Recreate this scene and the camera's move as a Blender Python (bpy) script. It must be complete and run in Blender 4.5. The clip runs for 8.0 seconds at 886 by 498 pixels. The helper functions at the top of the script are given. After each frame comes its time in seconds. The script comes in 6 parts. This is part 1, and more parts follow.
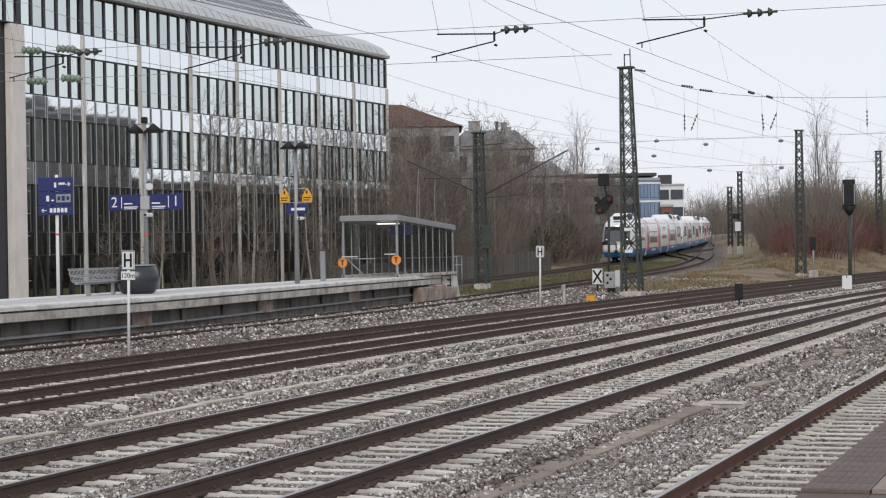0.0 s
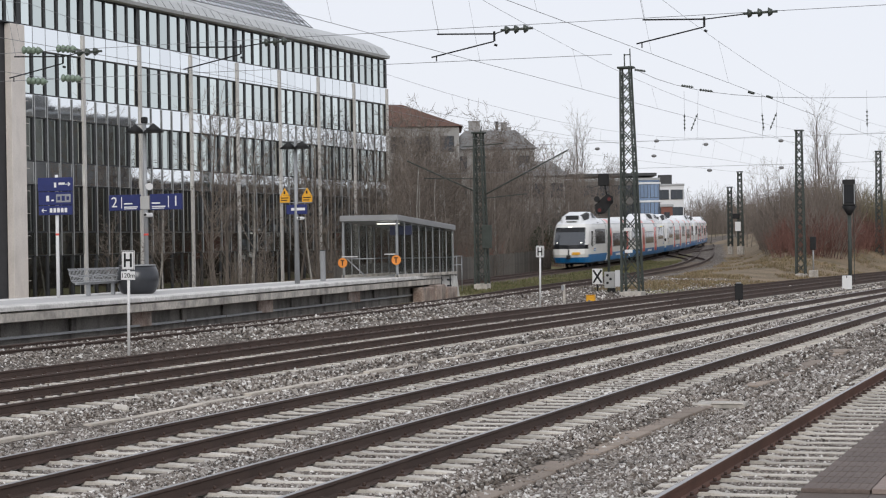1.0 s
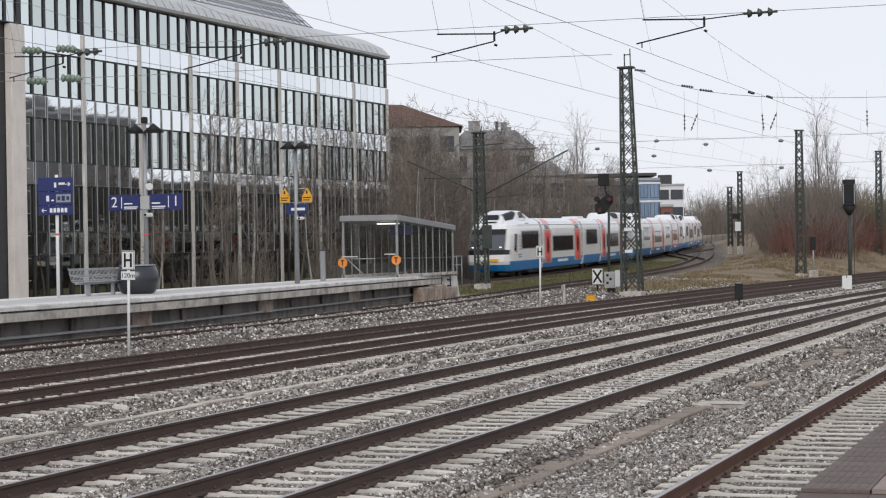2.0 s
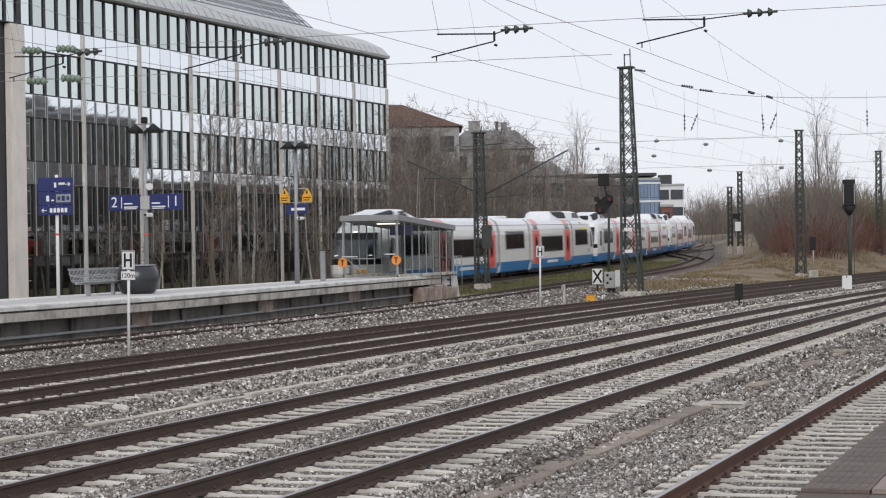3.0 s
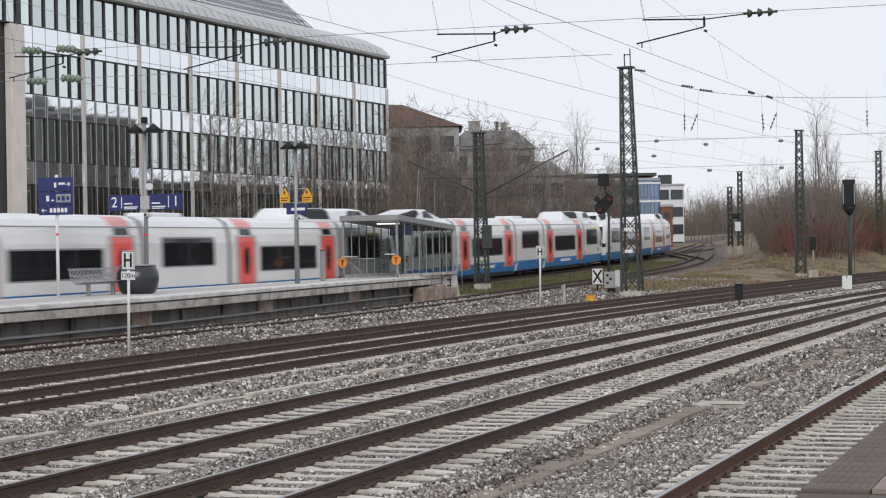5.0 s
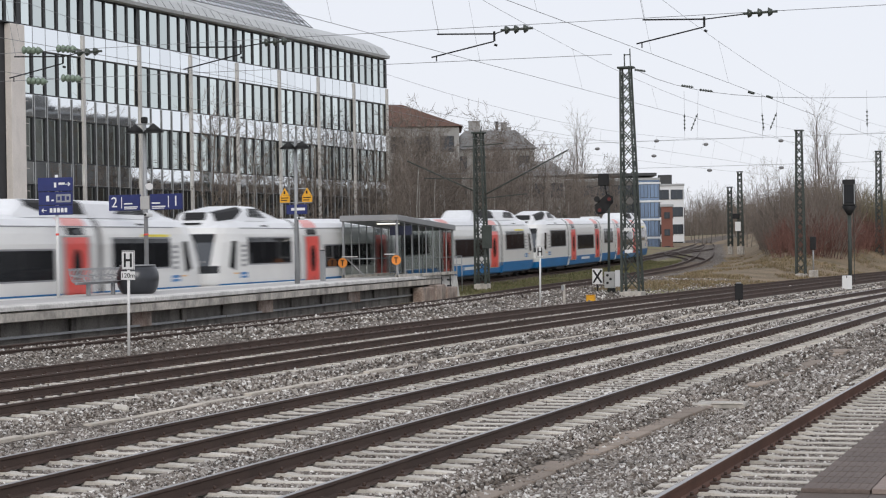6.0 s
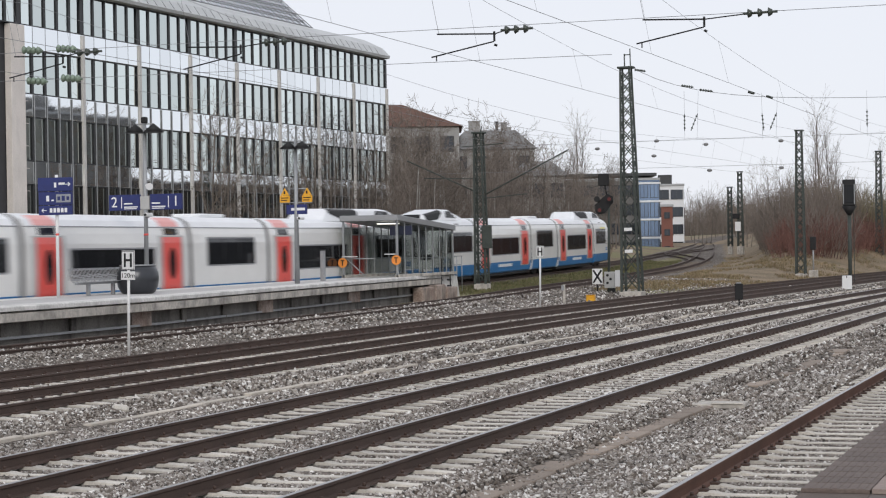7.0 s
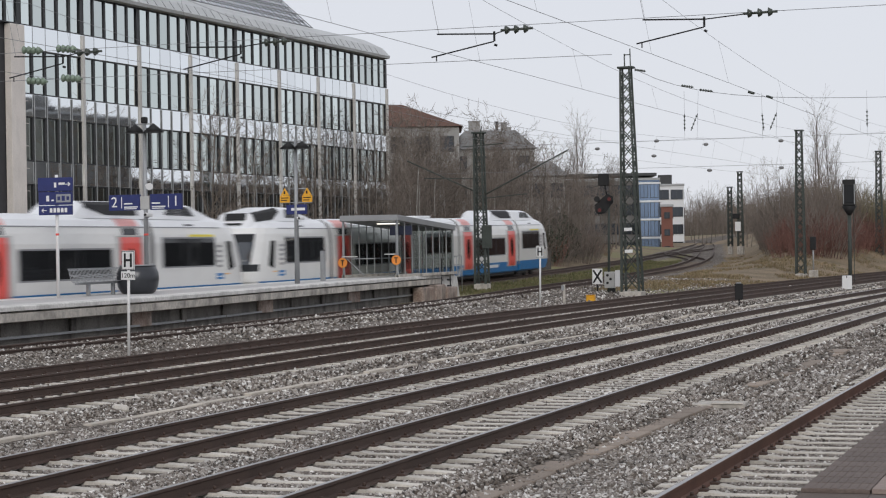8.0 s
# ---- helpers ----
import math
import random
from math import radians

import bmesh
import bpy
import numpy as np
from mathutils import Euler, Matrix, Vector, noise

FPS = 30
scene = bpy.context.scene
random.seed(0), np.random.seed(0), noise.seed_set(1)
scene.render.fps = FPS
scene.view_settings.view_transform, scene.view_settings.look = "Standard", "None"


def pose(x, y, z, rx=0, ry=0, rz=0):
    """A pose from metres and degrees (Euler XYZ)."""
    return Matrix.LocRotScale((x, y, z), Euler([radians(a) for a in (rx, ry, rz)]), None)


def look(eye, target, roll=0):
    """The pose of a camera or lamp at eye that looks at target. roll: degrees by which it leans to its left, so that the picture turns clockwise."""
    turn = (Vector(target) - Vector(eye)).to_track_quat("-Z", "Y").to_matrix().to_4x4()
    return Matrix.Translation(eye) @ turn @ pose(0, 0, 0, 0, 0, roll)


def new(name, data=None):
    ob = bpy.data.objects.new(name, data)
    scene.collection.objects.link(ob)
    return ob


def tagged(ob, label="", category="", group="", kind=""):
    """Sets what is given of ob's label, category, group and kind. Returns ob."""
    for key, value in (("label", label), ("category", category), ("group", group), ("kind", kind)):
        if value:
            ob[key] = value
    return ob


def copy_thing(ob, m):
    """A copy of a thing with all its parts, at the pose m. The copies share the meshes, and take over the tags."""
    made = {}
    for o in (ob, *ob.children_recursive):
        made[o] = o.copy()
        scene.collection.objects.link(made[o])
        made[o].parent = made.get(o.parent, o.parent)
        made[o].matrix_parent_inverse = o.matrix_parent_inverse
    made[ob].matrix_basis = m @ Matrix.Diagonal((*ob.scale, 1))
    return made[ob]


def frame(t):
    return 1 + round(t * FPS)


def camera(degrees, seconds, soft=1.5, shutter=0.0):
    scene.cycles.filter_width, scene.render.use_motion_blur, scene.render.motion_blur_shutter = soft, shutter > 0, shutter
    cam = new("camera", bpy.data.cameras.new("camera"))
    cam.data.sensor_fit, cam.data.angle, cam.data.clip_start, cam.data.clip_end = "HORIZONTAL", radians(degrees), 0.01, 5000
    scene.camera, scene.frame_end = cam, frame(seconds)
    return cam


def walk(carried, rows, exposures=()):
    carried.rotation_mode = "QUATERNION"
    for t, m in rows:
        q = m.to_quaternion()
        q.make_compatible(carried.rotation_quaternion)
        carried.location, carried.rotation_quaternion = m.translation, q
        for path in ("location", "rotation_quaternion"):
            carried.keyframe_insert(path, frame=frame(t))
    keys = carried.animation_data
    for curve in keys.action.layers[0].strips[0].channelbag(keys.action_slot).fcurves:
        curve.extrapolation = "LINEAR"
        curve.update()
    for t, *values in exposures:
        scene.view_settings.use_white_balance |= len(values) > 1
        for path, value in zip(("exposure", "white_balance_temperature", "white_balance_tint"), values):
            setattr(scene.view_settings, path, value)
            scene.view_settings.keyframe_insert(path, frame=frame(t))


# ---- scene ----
cam = camera(25.587, 8.0, soft=1.15, shutter=0.7)
EYE = Vector((0, 0, 2.489))
YAW, TILT, ROLL = 19.607, -0.145, -0.914
AIM = EYE + Vector((-math.sin(radians(YAW)), math.cos(radians(YAW)), math.tan(radians(TILT))))
walk(cam, [(0.0, look(EYE, AIM, ROLL)), (8.0, look(EYE, AIM, ROLL))], [(0.0, 0.0), (7.85, 0.0), (8.0, -0.2)])

# ---------------------------------------------------------------- light
world = bpy.data.worlds.new("overcast_sky")
scene.world = world
world.use_nodes = True
nt = world.node_tree
nt.nodes.clear()
sky = nt.nodes.new("ShaderNodeTexSky")
sky.sky_type, sky.sun_disc = "NISHITA", False
sky.sun_elevation, sky.sun_rotation = radians(38), radians(200)
sky_scale = nt.nodes.new("ShaderNodeVectorMath")
sky_scale.operation = "SCALE"
sky_scale.inputs["Scale"].default_value = 0.10
cloud = nt.nodes.new("ShaderNodeMix")
cloud.data_type = "RGBA"
cloud.inputs[0].default_value = 0.92
cloud.inputs[7].default_value = (0.87, 0.893, 0.965, 1)
back = nt.nodes.new("ShaderNodeBackground")
back.inputs["Strength"].default_value = 1.0
wout = nt.nodes.new("ShaderNodeOutputWorld")
nt.links.new(sky.outputs[0], sky_scale.inputs[0])
nt.links.new(sky_scale.outputs[0], cloud.inputs[6])
nt.links.new(cloud.outputs[2], back.inputs["Color"])
nt.links.new(back.outputs[0], wout.inputs[0])
sun = new("sun", bpy.data.lights.new("sun", "SUN"))
sun.data.energy, sun.data.angle, sun.data.color = 1.1, radians(16), (1.0, 0.95, 0.88)
sun.matrix_world = look((20, -40, 45), (-20, 60, 0))


# ---------------------------------------------------------------- small tools
def part(name, bm, material, parent=None, label="", smooth=False):
    """One mesh object out of a bmesh, under a thing or a part."""
    me = bpy.data.meshes.new(name)
    bm.to_mesh(me)
    bm.free()
    for m in material if isinstance(material, (list, tuple)) else [material]:
        me.materials.append(m)
    if smooth:
        me.shade_smooth()
    ob = new(name, me)
    if parent is not None:
        ob.parent = parent
    if label:
        ob["label"] = label
    return ob


def thing(name, m, label, category, group="", kind=""):
    ob = new(name)
    ob.empty_display_size = 0.2
    ob.matrix_basis = m
    return tagged(ob, label, category, group, kind)


def box(bm, lo, hi, bevel=0.0, mat=0, m=None):
    """A box from corner lo to corner hi, edges bevelled, moved by m."""
    s = [b - a for a, b in zip(lo, hi)]
    c = [(a + b) / 2 for a, b in zip(lo, hi)]
    mm = Matrix.Translation(c) @ Matrix.Diagonal((*s, 1))
    if m is not None:
        mm = m @ mm
    r = bmesh.ops.create_cube(bm, size=1, matrix=mm)
    fs = {f for v in r["verts"] for f in v.link_faces}
    if bevel:
        es = {e for v in r["verts"] for e in v.link_edges}
        q = bmesh.ops.bevel(bm, geom=list(es), offset=bevel, segments=1, affect="EDGES", profile=0.5)
        fs = {f for f in fs if f.is_valid} | set(q["faces"])
    for f in fs:
        f.material_index = mat
    return fs


def tube(bm, a, b, r0, r1=None, n=8, mat=0):
    """A round bar from a to b."""
    a, b = Vector(a), Vector(b)
    r1 = r0 if r1 is None else r1
    d = b - a
    if d.length < 1e-6:
        return
    q = d.to_track_quat("Z", "Y").to_matrix()
    ring = [[bm.verts.new(p + q @ Vector((math.cos(k * math.tau / n) * r, math.sin(k * math.tau / n) * r, 0))) for k in range(n)] for p, r in ((a, r0), (b, r1))]
    for k in range(n):
        f = bm.faces.new((ring[0][k], ring[0][(k + 1) % n], ring[1][(k + 1) % n], ring[1][k]))
        f.material_index, f.smooth = mat, n > 5
    for rr in (list(reversed(ring[0])), ring[1]):
        bm.faces.new(rr).material_index = mat


def sweep(bm, line, profile, mat=0, cap=True):
    """A closed profile of (side, up) carried along a line of points."""
    rows = []
    for i, p in enumerate(line):
        d = Vector(line[min(i + 1, len(line) - 1)]) - Vector(line[max(i - 1, 0)])
        d.z = 0
        d.normalize()
        side = Vector((d.y, -d.x, 0))
        rows.append([bm.verts.new(Vector(p) + side * u + Vector((0, 0, v))) for u, v in profile])
    n = len(profile)
    for a, b in zip(rows, rows[1:]):
        for k in range(n):
            bm.faces.new((a[k], a[(k + 1) % n], b[(k + 1) % n], b[k])).material_index = mat
    if cap:
        bm.faces.new(rows[0]).material_index = mat
        bm.faces.new(list(reversed(rows[-1]))).material_index = mat


# ---------------------------------------------------------------- materials
def paint(name, color, rough=0.6, metal=0.0, var=0.15, scale=3.0, fine=40.0, bump=0.1, tint=None, stain=0.0, rand=0.0, coat=0.0):
    """A surface with two scales of variation, fine relief and, if asked, streaked stains."""
    m = bpy.data.materials.new(name)
    m.use_nodes = True
    t = m.node_tree
    b = t.nodes["Principled BSDF"]
    b.inputs["Roughness"].default_value, b.inputs["Metallic"].default_value = rough, metal
    b.inputs["Coat Weight"].default_value = coat
    co = t.nodes.new("ShaderNodeTexCoord")
    big = t.nodes.new("ShaderNodeTexNoise")
    big.inputs["Scale"].default_value, big.inputs["Detail"].default_value = scale, 5
    small = t.nodes.new("ShaderNodeTexNoise")
    small.inputs["Scale"].default_value, small.inputs["Detail"].default_value = fine, 3
    t.links.new(co.outputs["Object"], big.inputs["Vector"])
    t.links.new(co.outputs["Object"], small.inputs["Vector"])
    dark = [c * (1 - var) for c in color]
    light = [min(1, c * (1 + var)) for c in color]
    if tint:
        dark = list(tint)
    ramp = t.nodes.new("ShaderNodeValToRGB")
    ramp.color_ramp.elements[0].position, ramp.color_ramp.elements[1].position = 0.32, 0.68
    ramp.color_ramp.elements[0].color, ramp.color_ramp.elements[1].color = (*dark, 1), (*light, 1)
    add = t.nodes.new("ShaderNodeMath")
    add.operation = "MULTIPLY_ADD"
    add.inputs[1].default_value = 0.45
    t.links.new(small.outputs["Fac"], add.inputs[0])
    sub = t.nodes.new("ShaderNodeMath")
    sub.operation = "MULTIPLY"
    sub.inputs[1].default_value = 0.55
    t.links.new(big.outputs["Fac"], sub.inputs[0])
    t.links.new(sub.outputs[0], add.inputs[2])
    t.links.new(add.outputs[0], ramp.inputs["Fac"])
    col = ramp.outputs["Color"]
    if stain:
        streak = t.nodes.new("ShaderNodeTexNoise")
        sc = t.nodes.new("ShaderNodeVectorMath")
        sc.operation = "MULTIPLY"
        sc.inputs[1].default_value = (1.1, 1.1, 0.45)
        t.links.new(co.outputs["Object"], sc.inputs[0])
        t.links.new(sc.outputs[0], streak.inputs["Vector"])
        streak.inputs["Scale"].default_value, streak.inputs["Detail"].default_value = 1.7, 6
        sr = t.nodes.new("ShaderNodeValToRGB")
        sr.color_ramp.elements[0].position, sr.color_ramp.elements[1].position = 0.45, 0.72
        sr.color_ramp.elements[0].color, sr.color_ramp.elements[1].color = (0, 0, 0, 1), (stain, stain, stain, 1)
        t.links.new(streak.outputs["Fac"], sr.inputs["Fac"])
        mx = t.nodes.new("ShaderNodeMix")
        mx.data_type = "RGBA"
        mx.inputs[7].default_value = (*[c * 0.22 for c in color], 1)
        t.links.new(sr.outputs["Color"], mx.inputs[0])
        t.links.new(col, mx.inputs[6])
        col = mx.outputs[2]
    if rand:
        oi = t.nodes.new("ShaderNodeObjectInfo")
        hs = t.nodes.new("ShaderNodeHueSaturation")
        mr = t.nodes.new("ShaderNodeMapRange")
        mr.inputs["To Min"].default_value, mr.inputs["To Max"].default_value = 1 - rand, 1 + rand
        t.links.new(oi.outputs["Random"], mr.inputs["Value"])
        t.links.new(mr.outputs[0], hs.inputs["Value"])
        t.links.new(col, hs.inputs["Color"])
        col = hs.outputs[0]
    t.links.new(col, b.inputs["Base Color"])
    if bump:
        bp = t.nodes.new("ShaderNodeBump")
        bp.inputs["Strength"].default_value, bp.inputs["Distance"].default_value = bump, 0.02
        t.links.new(small.outputs["Fac"], bp.inputs["Height"])
        t.links.new(bp.outputs[0], b.inputs["Normal"])
    return m


def island(name, colors, rough=0.85, bump=0.15, fine=60.0):
    """A surface whose loose pieces differ in colour, with fine grain."""
    m = bpy.data.materials.new(name)
    m.use_nodes = True
    t = m.node_tree
    b = t.nodes["Principled BSDF"]
    b.inputs["Roughness"].default_value = rough
    g = t.nodes.new("ShaderNodeNewGeometry")
    r = t.nodes.new("ShaderNodeValToRGB")
    r.color_ramp.interpolation = "LINEAR"
    while len(r.color_ramp.elements) < len(colors):
        r.color_ramp.elements.new(0.5)
    for k, c in enumerate(colors):
        r.color_ramp.elements[k].position = k / (len(colors) - 1)
        r.color_ramp.elements[k].color = (*c, 1)
    t.links.new(g.outputs["Random Per Island"], r.inputs["Fac"])
    co = t.nodes.new("ShaderNodeTexCoord")
    n = t.nodes.new("ShaderNodeTexNoise")
    n.inputs["Scale"].default_value = fine
    t.links.new(co.outputs["Object"], n.inputs["Vector"])
    broad = t.nodes.new("ShaderNodeTexNoise")
    broad.inputs["Scale"].default_value, broad.inputs["Detail"].default_value = 0.35, 4
    t.links.new(co.outputs["Object"], broad.inputs["Vector"])
    mr = t.nodes.new("ShaderNodeMapRange")
    mr.inputs["From Min"].default_value, mr.inputs["From Max"].default_value = 0.3, 0.7
    mr.inputs["To Min"].default_value, mr.inputs["To Max"].default_value = 0.8, 1.3
    t.links.new(broad.outputs["Fac"], mr.inputs["Value"])
    hs = t.nodes.new("ShaderNodeHueSaturation")
    t.links.new(mr.outputs[0], hs.inputs["Value"])
    t.links.new(r.outputs["Color"], hs.inputs["Color"])
    t.links.new(hs.outputs[0], b.inputs["Base Color"])
    bp = t.nodes.new("ShaderNodeBump")
    bp.inputs["Strength"].default_value, bp.inputs["Distance"].default_value = bump, 0.01
    t.links.new(n.outputs["Fac"], bp.inputs["Height"])
    t.links.new(bp.outputs[0], b.inputs["Normal"])
    return m


def pebbles(name, colors, size):
    """Crushed stone too far off to be told apart: cells with their own colour and relief."""
    m = bpy.data.materials.new(name)
    m.use_nodes = True
    t = m.node_tree
    b = t.nodes["Principled BSDF"]
    b.inputs["Roughness"].default_value = 0.9
    co = t.nodes.new("ShaderNodeTexCoord")
    v = t.nodes.new("ShaderNodeTexVoronoi")
    v.inputs["Scale"].default_value = 1 / size
    t.links.new(co.outputs["Object"], v.inputs["Vector"])
    sep = t.nodes.new("ShaderNodeSeparateColor")
    t.links.new(v.outputs["Color"], sep.inputs[0])
    r = t.nodes.new("ShaderNodeValToRGB")
    while len(r.color_ramp.elements) < len(colors):
        r.color_ramp.elements.new(0.5)
    for k, c in enumerate(colors):
        r.color_ramp.elements[k].position = k / (len(colors) - 1)
        r.color_ramp.elements[k].color = (*c, 1)
    t.links.new(sep.outputs[0], r.inputs["Fac"])
    broad = t.nodes.new("ShaderNodeTexNoise")
    broad.inputs["Scale"].default_value, broad.inputs["Detail"].default_value = 0.35, 4
    t.links.new(co.outputs["Object"], broad.inputs["Vector"])
    mr = t.nodes.new("ShaderNodeMapRange")
    mr.inputs["From Min"].default_value, mr.inputs["From Max"].default_value = 0.3, 0.7
    mr.inputs["To Min"].default_value, mr.inputs["To Max"].default_value = 0.72, 1.25
    t.links.new(broad.outputs["Fac"], mr.inputs["Value"])
    hs = t.nodes.new("ShaderNodeHueSaturation")
    t.links.new(mr.outputs[0], hs.inputs["Value"])
    t.links.new(r.outputs["Color"], hs.inputs["Color"])
    t.links.new(hs.outputs[0], b.inputs["Base Color"])
    bp = t.nodes.new("ShaderNodeBump")
    bp.inputs["Strength"].default_value, bp.inputs["Distance"].default_value = 0.9, size * 0.8
    bp.invert = True
    t.links.new(v.outputs["Distance"], bp.inputs["Height"])
    t.links.new(bp.outputs[0], b.inputs["Normal"])
    return m


STONES = [(0.02, 0.016, 0.014), (0.2, 0.168, 0.142), (0.39, 0.362, 0.33), (0.075, 0.055, 0.042), (0.34, 0.31, 0.285), (0.76, 0.74, 0.71)]
STONE = island("crushed_stone", STONES)
# stone colours scaled down to hold the shade in gaps between loose stones
GRAVEL = pebbles("shaded_ballast_bed", [(c[0] * 0.46, c[1] * 0.425, c[2] * 0.39) for c in STONES], 0.055)
GRASS = paint("rough_grass", (0.13, 0.13, 0.05), 0.95, var=0.5, scale=0.8, fine=25, bump=0.8, tint=(0.16, 0.125, 0.075))
EARTH = paint("dry_grass_earth", (0.21, 0.15, 0.095), 0.95, var=0.4, scale=0.45, fine=7, bump=0.9, tint=(0.07, 0.062, 0.032))
RAIL = paint("rusty_rail", (0.066, 0.041, 0.032), 0.7, 0.1, var=0.35, scale=1.5, fine=60)
REDRAIL = paint("red_rusty_rail", (0.125, 0.062, 0.044), 0.75, 0.1, var=0.35, scale=1.5, fine=60)
RAILHEAD = paint("worn_rail_head", (0.34, 0.33, 0.33), 0.35, 0.8, var=0.2, scale=2, fine=50, bump=0.03)
SLEEPER = paint("sleeper_concrete", (0.54, 0.505, 0.455), 0.85, var=0.25, scale=4, fine=50, rand=0.2)
OLDSLEEPER = paint("dirty_dark_sleeper", (0.17, 0.14, 0.115), 0.9, var=0.3, scale=4, fine=40, rand=0.25)
CONCRETE = paint("stained_concrete", (0.5, 0.465, 0.42), 0.85, var=0.38, scale=1.2, fine=9, stain=0.7)
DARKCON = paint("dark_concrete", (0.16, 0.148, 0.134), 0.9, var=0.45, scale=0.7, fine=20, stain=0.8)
RUSTCON = paint("rust_stained_concrete", (0.34, 0.29, 0.255), 0.9, var=0.4, scale=1.6, fine=18, stain=0.8, tint=(0.17, 0.105, 0.08))
LIMEWASH = paint("worn_white_paint_on_concrete", (0.66, 0.65, 0.62), 0.85, var=0.2, scale=2, fine=20, stain=0.6)
PAVING = paint("platform_paving", (0.5, 0.49, 0.48), 0.8, var=0.12, scale=0.8, fine=20, rand=0.06)
EDGE = paint("platform_edge_stone", (0.66, 0.645, 0.62), 0.8, var=0.22, scale=1.5, fine=12, rand=0.05, stain=0.3)
TARMAC = paint("near_platform_surface", (0.13, 0.108, 0.095), 0.9, var=0.25, scale=2, fine=120, bump=0.4)
STEEL = paint("galvanised_steel", (0.33, 0.34, 0.35), 0.5, 0.5, var=0.15, scale=3, fine=30)
MASTGREEN = paint("mast_green_paint", (0.052, 0.062, 0.055), 0.7, 0.1, var=0.3, scale=2, fine=25)
BLACK = paint("black_paint", (0.009, 0.009, 0.01), 0.7, var=0.3, scale=5)
WHITE = paint("white_paint", (0.75, 0.75, 0.75), 0.5, var=0.06, scale=3)
BLUE = paint("sign_blue", (0.015, 0.024, 0.125), 0.45, var=0.12, scale=4)
YELLOW = paint("sign_yellow", (0.75, 0.37, 0.02), 0.5, var=0.1, scale=4)
ORANGE = paint("sign_orange", (0.8, 0.28, 0.05), 0.5, var=0.1, scale=4)

# ---------------------------------------------------------------- lines of the tracks
GAUGE = 1.507


def bent(o, k):
    """Centre of a running line that bends gently, by its distance along y."""
    return lambda y: o + GAUGE / 2 + k * (y - 40) ** 2 / 2


def spline(knots):
    """A smooth line through (y, value) knots."""
    ys, vs = [k[0] for k in knots], [k[1] for k in knots]
    n = len(ys)
    tan = [(vs[min(i + 1, n - 1)] - vs[max(i - 1, 0)]) / (ys[min(i + 1, n - 1)] - ys[max(i - 1, 0)]) for i in range(n)]

    def at(y):
        if y <= ys[0]:
            return vs[0] + tan[0] * (y - ys[0])
        if y >= ys[-1]:
            return vs[-1] + tan[-1] * (y - ys[-1])
        i = max(j for j in range(n - 1) if ys[j] <= y)
        h = ys[i + 1] - ys[i]
        u = (y - ys[i]) / h
        return (2 * u ** 3 - 3 * u * u + 1) * vs[i] + (u ** 3 - 2 * u * u + u) * h * tan[i] + (3 * u * u - 2 * u ** 3) * vs[i + 1] + (u ** 3 - u * u) * h * tan[i + 1]

    return at


def rise(y):
    """How far the two platform tracks climb towards the junction."""
    return 0.0 if y < 78 else min(2.2, 0.0083 * (y - 78) * min(1, (y - 78) / 20))


T0 = spline([(-60, -33.4), (10, -34.5), (40, -35.2), (55, -35.6), (70, -36.3), (85, -36.95), (100, -37.7), (115, -38.3), (128, -39.15), (140, -39.95), (155, -41.6), (173, -43.65), (195, -46.6), (236, -53.2), (300, -64.5), (420, -87.0)])
T1 = spline([(-60, -27.2), (40, -27.4), (60, -27.5), (76, -28.3), (90, -29.3), (105, -29.8), (119, -30.4), (147, -33.0), (181, -38.6), (237, -49.9), (300, -63.0), (420, -91.0)])
T2A, T2B = bent(-22.18, 0.00088), bent(-18.87, 0.00088)
T3, T4, T5 = bent(-13.14, 0.00091), bent(-9.69, 0.00052), bent(-4.52, 0.00035)
flat = lambda y: 0.0
TRACKS = [("T0", T0, rise), ("T1", T1, rise), ("T2A", T2A, flat), ("T2B", T2B, flat), ("T3", T3, flat), ("T4", T4, flat), ("T5", T5, flat)]


def smooth(a, b, x):
    u = max(0.0, min(1.0, (x - a) / (b - a)))
    return u * u * (3 - 2 * u)


def ground_z(x, y):
    """Height of the ground: ballast beds, the climb to the junction, the bank between the lines."""
    near = min(abs(x - f(y)) for _, f, _ in TRACKS)
    bed = -0.2 + 0.006 * smooth(1.25, 1.45, near) - 0.13 * smooth(1.6, 2.6, near)
    if y < 100:
        bed += 0.085 * smooth(2.6, 1.6, abs(x - T1(y))) * smooth(100, 85, y)
    w = smooth(-20, -27, x + 0.0 * y) if y < 90 else smooth(T2A(y) - 3, T1(y) + 3, x)
    z = bed + rise(y) * w
    left, right = x - T1(y), T2A(y) - x
    if y > 105 and left > 0 and right > 0:
        z += (2.1 + 0.35 * noise.noise((x * 0.15, y * 0.12, 3.0)) + 0.12 * noise.noise((x * 0.7, y * 0.5, 9.0))) * smooth(118, 185, y) * smooth(2.5, 10, left) * smooth(2.0, 8.5, right)
    if x < T0(y) - 3:
        z += 0.6 * smooth(3, 8, T0(y) - x) * smooth(105, 150, y)
    return z

